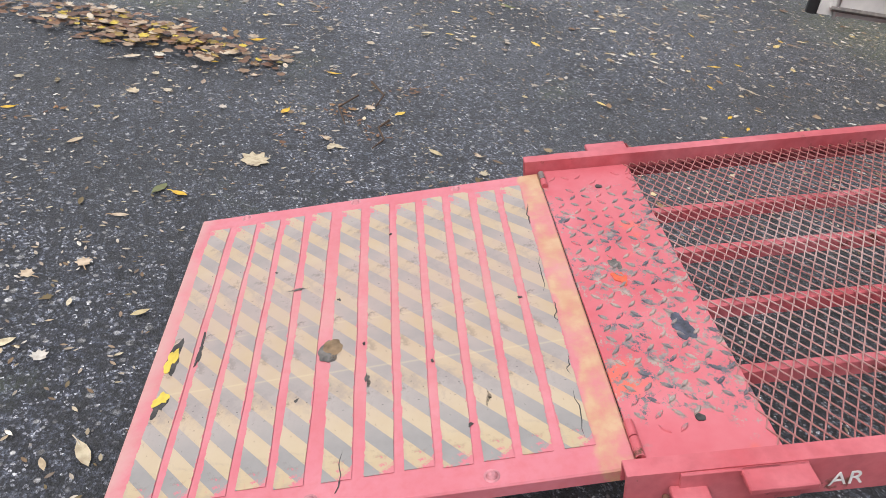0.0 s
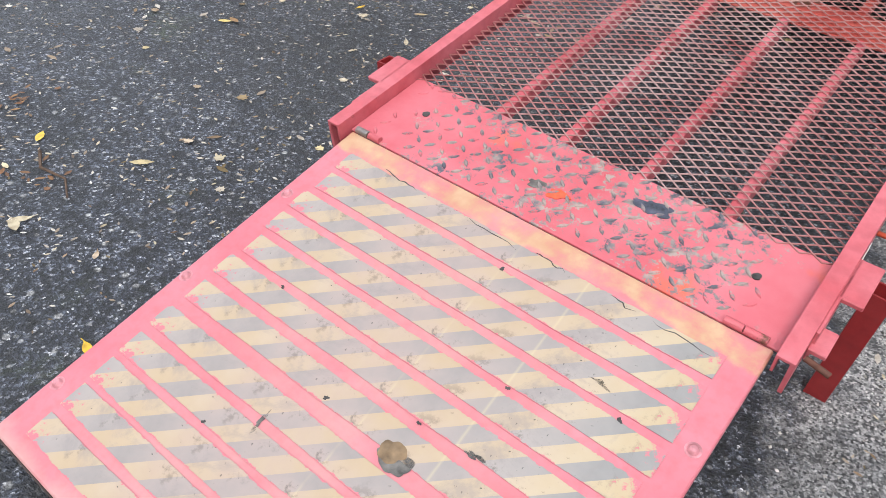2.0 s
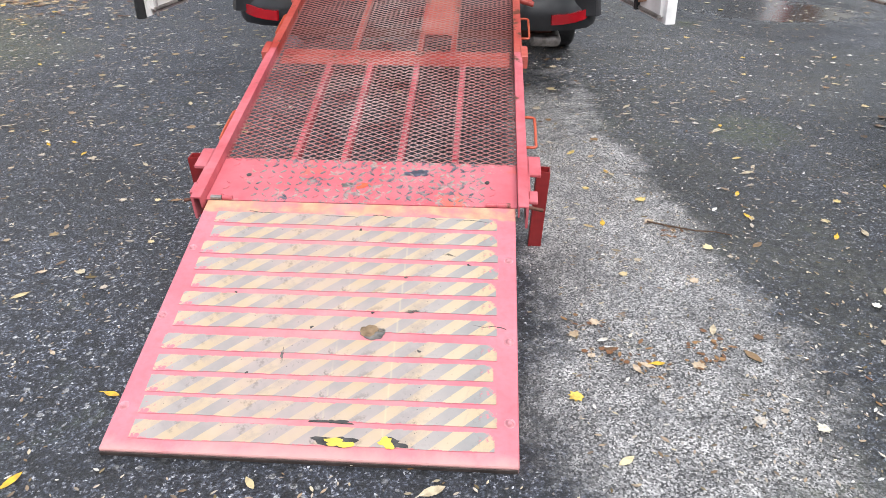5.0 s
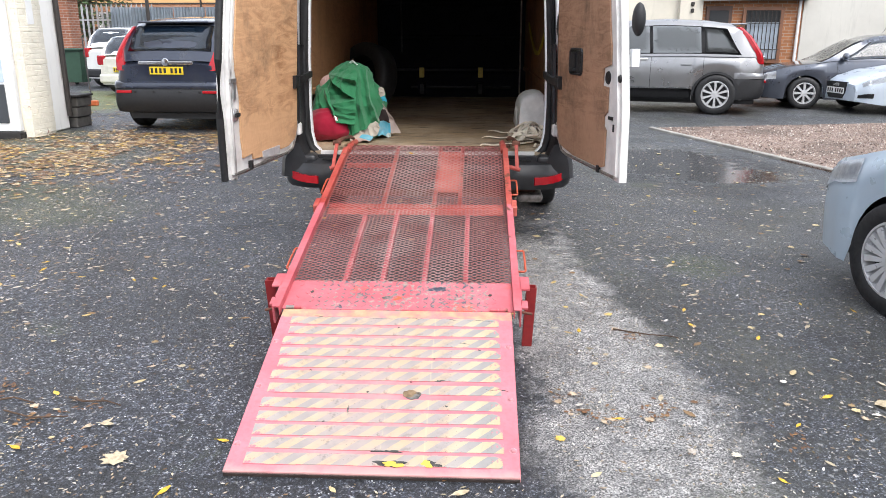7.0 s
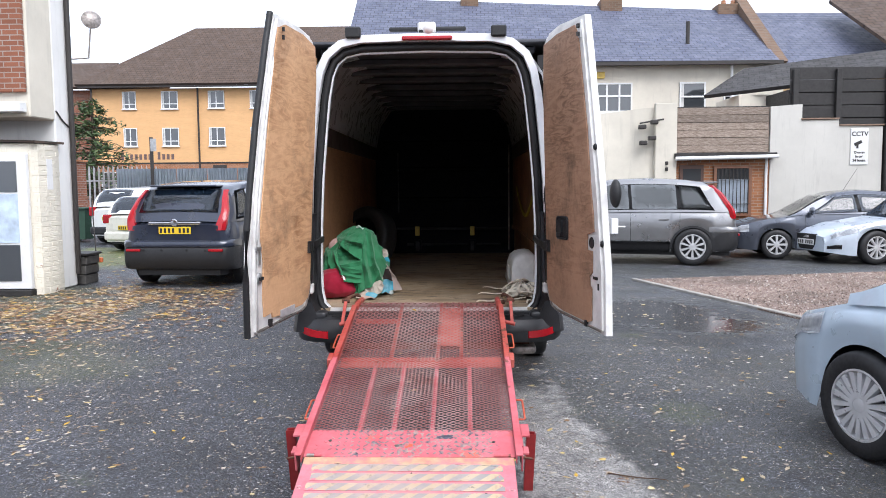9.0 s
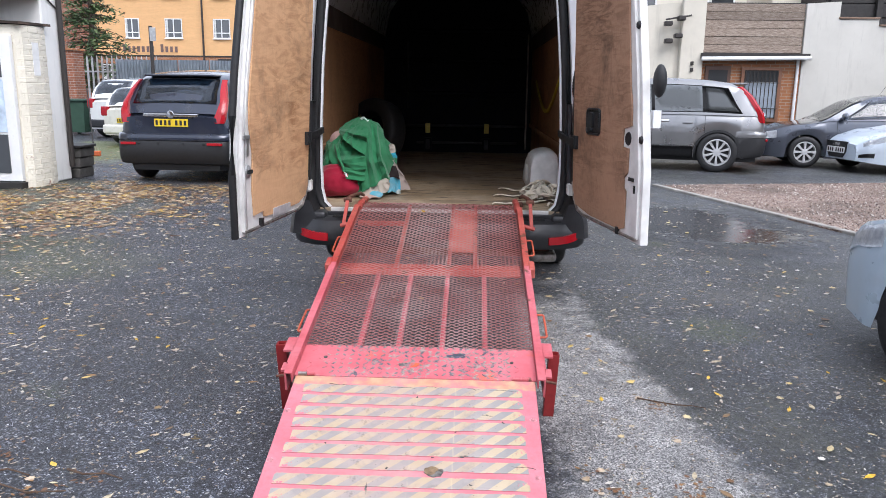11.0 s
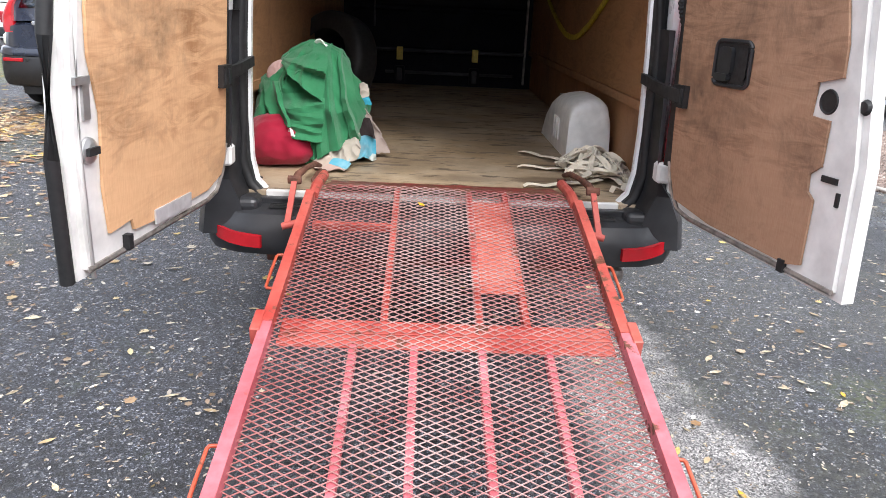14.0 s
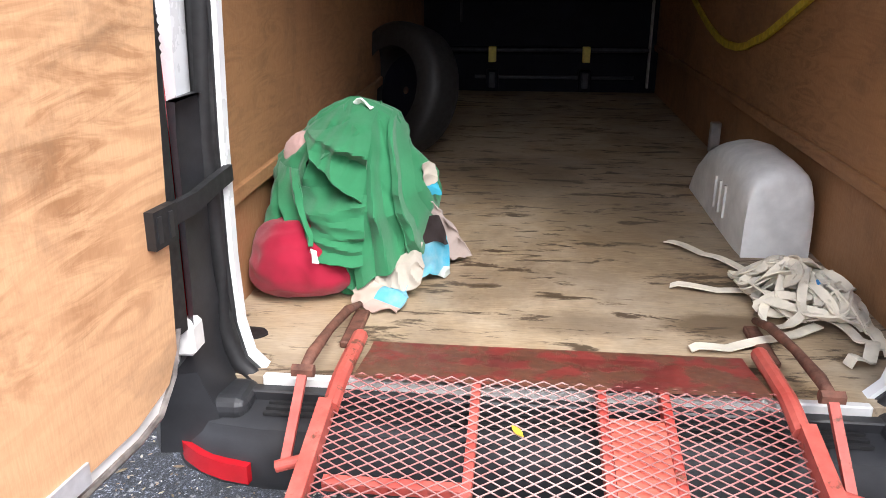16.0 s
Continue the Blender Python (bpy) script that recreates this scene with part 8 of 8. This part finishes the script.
YELLOW_L = leaf_mat("yellow_leaf", [(0.72, 0.48, 0.02), (0.66, 0.5, 0.06), (0.7, 0.42, 0.03)])
TAN_L = leaf_mat("tan_leaf", [(0.5, 0.36, 0.22), (0.42, 0.27, 0.14), (0.55, 0.43, 0.3)])
PALE_L = leaf_mat("pale_dry_leaf", [(0.62, 0.53, 0.38), (0.6, 0.56, 0.46), (0.5, 0.42, 0.28)])
BROWN_L = leaf_mat("brown_leaf", [(0.2, 0.09, 0.035), (0.13, 0.06, 0.03), (0.3, 0.16, 0.06)])
GREEN_L = leaf_mat("dull_green_leaf", [(0.1, 0.14, 0.03), (0.2, 0.22, 0.05), (0.14, 0.16, 0.06)])
MIXED_L = leaf_mat("mixed_leaf_litter", [(0.09, 0.04, 0.02), (0.2, 0.1, 0.05), (0.12, 0.055, 0.03), (0.5, 0.37, 0.24), (0.16, 0.08, 0.04), (0.62, 0.46, 0.05), (0.24, 0.12, 0.06), (0.14, 0.06, 0.035), (0.6, 0.5, 0.36)])
BRIGHT_L = leaf_mat("scattered_leaf", [(0.3, 0.17, 0.07), (0.6, 0.52, 0.38), (0.7, 0.46, 0.04), (0.62, 0.58, 0.46), (0.45, 0.3, 0.14), (0.66, 0.55, 0.3), (0.16, 0.08, 0.03)])
DRIFT_L = leaf_mat("drifted_leaf", [(0.1, 0.045, 0.02), (0.32, 0.17, 0.08), (0.24, 0.14, 0.09), (0.16, 0.07, 0.03), (0.6, 0.5, 0.35), (0.08, 0.04, 0.02), (0.66, 0.42, 0.06), (0.45, 0.33, 0.2), (0.12, 0.07, 0.04), (0.2, 0.1, 0.05), (0.62, 0.5, 0.3)])
PALEBITS_L = leaf_mat("pale_scraps", [(0.72, 0.7, 0.64), (0.62, 0.56, 0.44), (0.8, 0.77, 0.7), (0.55, 0.46, 0.32)])
BITS_L = leaf_mat("litter_bits", [(0.2, 0.13, 0.07), (0.56, 0.5, 0.4), (0.1, 0.055, 0.025), (0.66, 0.62, 0.54), (0.3, 0.2, 0.12), (0.6, 0.52, 0.36), (0.14, 0.1, 0.04)])


def leaf_into(bm, c, size, turn, kind, rng, lift=0.004):
    """One curled leaf: kind 0 oval, 1 maple-like with lobes."""
    if kind:
        tips = [(0, 0.95), (0.24, 0.6), (0.56, 0.7), (0.5, 0.36), (0.82, 0.2), (0.5, -0.08), (0.5, -0.4), (0.12, -0.42)]
    else:
        tips = [(0, 1.0), (0.24, 0.62), (0.36, 0.15), (0.3, -0.35), (0.12, -0.7)]
    pts = tips + [(0, -0.5 if kind else -0.95)] + [(-x, y) for x, y in tips[:0:-1]]
    curl, tilt = rng.uniform(0.1, 0.5), rng.uniform(-0.15, 0.15)
    ca, sa = math.cos(turn), math.sin(turn)
    def at(x, y):
        z = lift + size * (curl * x * x * 0.6 + 0.1 * curl * (y + 0.3) ** 2 + tilt * x * 0.4)
        return Vector((c[0] + size * (x * ca - y * sa), c[1] + size * (x * sa + y * ca), c[2] + max(z, 0.002)))
    mid = bm.verts.new(at(0, 0.05))
    ring = [bm.verts.new(at(x, y)) for x, y in pts]
    for a, b in zip(ring, ring[1:] + ring[:1]):
        bm.faces.new((mid, a, b))


def single(name, label, mat, spots, size, kind, seed):
    """Leaves that can be told apart, each an object on one of a few shared meshes."""
    rng = random.Random(seed)
    shapes = []
    for k in range(4):
        bm = B()
        leaf_into(bm, (0, 0, 0), size, 0, kind if k != 3 else 0, rng)
        tube(bm, [(0, -0.5 * size, 0.004), (0.05 * size, -0.9 * size, 0.006), (0.14 * size, -1.25 * size, 0.005)], 0.0012, 4)
        me = bpy.data.meshes.new(name)
        bm.to_mesh(me)
        bm.free()
        me.materials.append(mat)
        shapes.append(me)
    for x, y in spots:
        ob = new(name, rng.choice(shapes))
        s = rng.uniform(0.75, 1.25)
        ob.matrix_basis = pose(x, y, 0.001, rng.uniform(-6, 6), rng.uniform(-6, 6), rng.uniform(0, 360)) @ Matrix.Diagonal((s, s, s, 1))
        tagged(ob, label, "leaf", "leaves lying on the asphalt")


single("yellow_leaf", "bright yellow fallen leaf lying on the asphalt", YELLOW_L,
       [(-1.11, -0.74), (-2.04, -0.34), (-2.0, -0.05), (-1.71, 0.29), (-1.3, 0.14), (-0.66, -0.1), (-1.71, 2.04), (-2.37, 2.22), (-2.44, 2.38), (-2.87, 2.27), (-2.98, 2.87),
        (-1.6, 2.08), (-2.06, 2.08), (-1.48, 1.93), (0.94, 1.88), (1.62, 2.56), (1.46, 1.67), (1.44, 1.45), (0.86, 1.35), (0.9, 0.45), (-2.48, 2.08), (1.78, 0.67), (1.57, 0.43),
        (1.37, 0.05), (2.36, 1.69), (-0.57, 0.22), (1.72, 1.29), (2.12, 1.79)], 0.026, 0, 1)
single("pale_leaf", "pale dry fallen leaf lying on the asphalt", PALE_L,
       [(-1.06, 0.34), (-2.06, 2.29), (-2.07, 1.83), (-3.11, 1.92), (-3.37, 2.19), (1.18, 2.85), (1.57, 1.91), (1.1, 0.63), (1.84, 1.33), (2.02, 1.45), (2.29, 1.39), (1.58, 2.48), (1.16, 2.72),
        (1.45, 1.43), (-0.98, 2.38), (-0.93, 2.36), (-1.41, 3.75), (-1.17, 3.42), (1.5, 2.66), (1.47, 2.94), (1.78, 3.02), (-1.14, 1.82), (0.96, 1.85), (-1.05, 0.32), (0.3, -0.07)], 0.03, 0, 2)
single("tan_leaf", "tan curled fallen leaf lying on the asphalt", TAN_L,
       [(-1.6, -0.01), (-1.72, 0.38), (-2.29, 1.56), (-1.72, 1.74), (-2.94, 1.4), (-0.52, -0.23), (-0.82, 0.39), (-1.09, 0.84), (-1.12, 0.3), (1.04, 1.37), (1.11, 0.93), (0.72, 0.48), (0.75, 0.65),
        (0.84, 0.42), (1.85, 0.49), (1.92, 1.71), (-1.41, 0.45), (-1.11, 0.3), (0.87, 0.44), (-0.23, -0.36), (-0.29, -0.25), (1.12, 1.3), (-2.13, -0.78)], 0.022, 1, 3)
single("maple_leaf", "large pale lobed leaf lying on the asphalt", PALE_L, [(-0.9, 0.08), (1.98, 0.62)], 0.075, 1, 4)
single("green_leaf", "dull green fallen leaf lying on the asphalt", GREEN_L, [(-0.68, -0.16), (0.02, -0.75), (-3.0, 1.2), (2.02, 5.2)], 0.045, 0, 6)


def litter(name, label, mat, count, spot, size, seed, kinds=(0, 1), clear=True, tumble=0.004):
    rng = random.Random(seed)
    bm = B()
    made = 0
    while made < count:
        x, y, s = spot(rng)
        if clear and abs(x) < 0.66 and -0.03 < y < 3.0 and rng.random() < 0.93:
            continue
        leaf_into(bm, (x, y, 0.0), size * s * rng.uniform(0.6, 1.3), rng.uniform(0, 6.28), rng.choice(kinds), rng, 0.003 + tumble * rng.random())
        made += 1
    return tagged(part(name, bm, mat), label, "leaves", kind="stuff")


def near(rng):
    return rng.uniform(-3.6, 2.6), rng.uniform(-2.2, 5.0), 1.0


def yard(rng):
    while True:
        x, y = rng.uniform(-7, 4), rng.uniform(-1.5, 9)
        if y < 2.2 and x > -2.2 and rng.random() < 0.8:
            continue
        if rng.random() < 0.25 + 0.75 * max(0, min(1, (-x - 1) / 4)):
            return x, y, 1.0


def drift(rng):
    while True:
        x = rng.gauss(-4.8, 0.95)
        y = rng.gauss(7.1, 1.35) + 0.25 * (x + 4.6)
        if noise.noise(Vector((x * 1.7, y * 1.7, 3))) + 0.5 * noise.noise(Vector((x * 5, y * 5, 8))) > rng.uniform(-0.35, 0.35):
            break
    return x, min(y, 8.7 if x < -5.7 else 12), 1.0


def heap(rng):
    a = rng.gauss(0, 0.3)
    return -1.92 + rng.gauss(0, 0.1) + 0.25 * a, -0.52 + a, 1.0


def clumps(rng):
    cx, cy = rng.choice(((0.87, 0.44), (0.78, 0.5), (0.72, 0.66), (1.05, 0.5), (-1.2, 0.44), (-1.35, 0.35), (-1.15, 0.18), (-1.62, 0.62), (-2.95, 0.75), (-2.6, 0.2), (-1.1, -0.6), (1.12, 1.28), (1.5, 0.3)))
    return cx + rng.gauss(0, 0.045), cy + rng.gauss(0, 0.045), 1.0


def kerbside(rng):
    return rng.uniform(-12, -4), rng.uniform(10, 16), 1.0


def deck_leaf():
    """One yellow leaf that fell on the ramp."""
    bm = B()
    leaf_into(bm, (0, 0, 0), 0.022, 0.7, 0, random.Random(2))
    ob = part("yellow_leaf", bm, YELLOW_L)
    ob.matrix_basis = UP @ Matrix.Translation((-0.09, 1.88, 0.006))
    tagged(ob, "yellow leaf lying on the ramp's red mesh", "leaf")


deck_leaf()
litter("leaf_bits", "pale curled leaf scraps strewn on asphalt", PALEBITS_L, 700, near, 0.011, 41, (0,))
litter("leaf_bits", "pale leaf scraps strewn over the yard", PALEBITS_L, 1300, yard, 0.02, 42, (0, 1))
litter("leaf_bits", "small dry leaf bits and seeds strewn on asphalt", BITS_L, 15000, near, 0.009, 31, (0,))
litter("leaf_bits", "small dry leaf bits scattered over the yard", BITS_L, 9000, yard, 0.02, 32, (0, 0, 1))
litter("leaf_litter", "scattered brown and yellow autumn leaves", BRIGHT_L, 900, yard, 0.034, 33)
litter("leaf_drift", "thick drift of brown autumn leaves by the wall", DRIFT_L, 4300, drift, 0.045, 34, (0, 1, 1))
litter("leaf_heap", "small heap of brown and tan leaves", MIXED_L, 420, heap, 0.03, 35, (1, 1, 0), tumble=0.03)
litter("leaf_clump", "little clumps of brown leaf stalks", BROWN_L, 170, clumps, 0.013, 36, (0, 0, 1))
litter("leaf_litter", "pale and yellow leaves strewn round the ramp", BRIGHT_L, 260, near, 0.026, 38)
litter("leaf_litter", "autumn leaves strewn on mossy ground", MIXED_L, 900, kerbside, 0.05, 37)


def twig(pts, r, label):
    bm = B()
    tube(bm, pts, [r * (1 - 0.6 * i / len(pts)) for i in range(len(pts))], 6)
    tagged(part("twig", bm, plain("twig_bark", (0.09, 0.055, 0.035), 0.85, 0, 0.4, 60, 0.3)), label, "twig", "twigs on the ground")


twig([(1.03, 1.36, 0.012), (1.12, 1.33, 0.008), (1.2, 1.29, 0.012), (1.27, 1.3, 0.006), (1.33, 1.27, 0.008)], 0.004, "thin dark twig lying on the asphalt")
twig([(-1.3, 0.52, 0.01), (-1.22, 0.48, 0.014), (-1.14, 0.5, 0.008), (-1.06, 0.46, 0.01)], 0.005, "thin dark twig lying on the asphalt")
twig([(-1.65, 0.45, 0.01), (-1.52, 0.5, 0.014), (-1.42, 0.47, 0.008)], 0.005, "thin dark twig lying on the asphalt")
twig([(-1.5, 0.4, 0.01), (-1.35, 0.33, 0.02), (-1.22, 0.36, 0.012)], 0.004, "thin dark twig lying on the asphalt")


def grit():
    """Loose chippings on the pale strip beside the ramp and at the camera's feet."""
    rng = random.Random(40)
    bm = B()
    for _ in range(5200):
        y = rng.uniform(-1.6, 3.4)
        x = 1.05 - 0.16 * y + rng.gauss(0, 0.36)
        if x < 0.56 and y > -0.05:
            continue
        s = rng.uniform(0.002, 0.0055)
        m = pose(x, y, s * 0.3, rng.uniform(0, 90), rng.uniform(0, 90), rng.uniform(0, 360)) @ Matrix.Diagonal((s, s * rng.uniform(0.6, 1), s * rng.uniform(0.5, 0.9), 1))
        vs = [bm.verts.new(m @ Vector(p)) for p in ((1, 0, 0), (-1, 0.1, 0), (0, 1, 0.1), (0.1, -1, 0), (0, 0.1, 1), (0.1, 0, -1))]
        for f in ((0, 2, 4), (2, 1, 4), (1, 3, 4), (3, 0, 4), (2, 0, 5), (1, 2, 5), (3, 1, 5), (0, 3, 5)):
            bm.faces.new([vs[i] for i in f])
    n = Nodes("loose_chippings", 0.8)
    n.put("Base Color", n.ramp(n.island(), (0.1, (0.08, 0.075, 0.07)), (0.5, (0.26, 0.24, 0.22)), (0.8, (0.45, 0.42, 0.38)), (0.97, (0.65, 0.62, 0.58))))
    tagged(part("grit", bm, n.m), "loose grey and sandy chippings", "grit", kind="stuff")


grit()
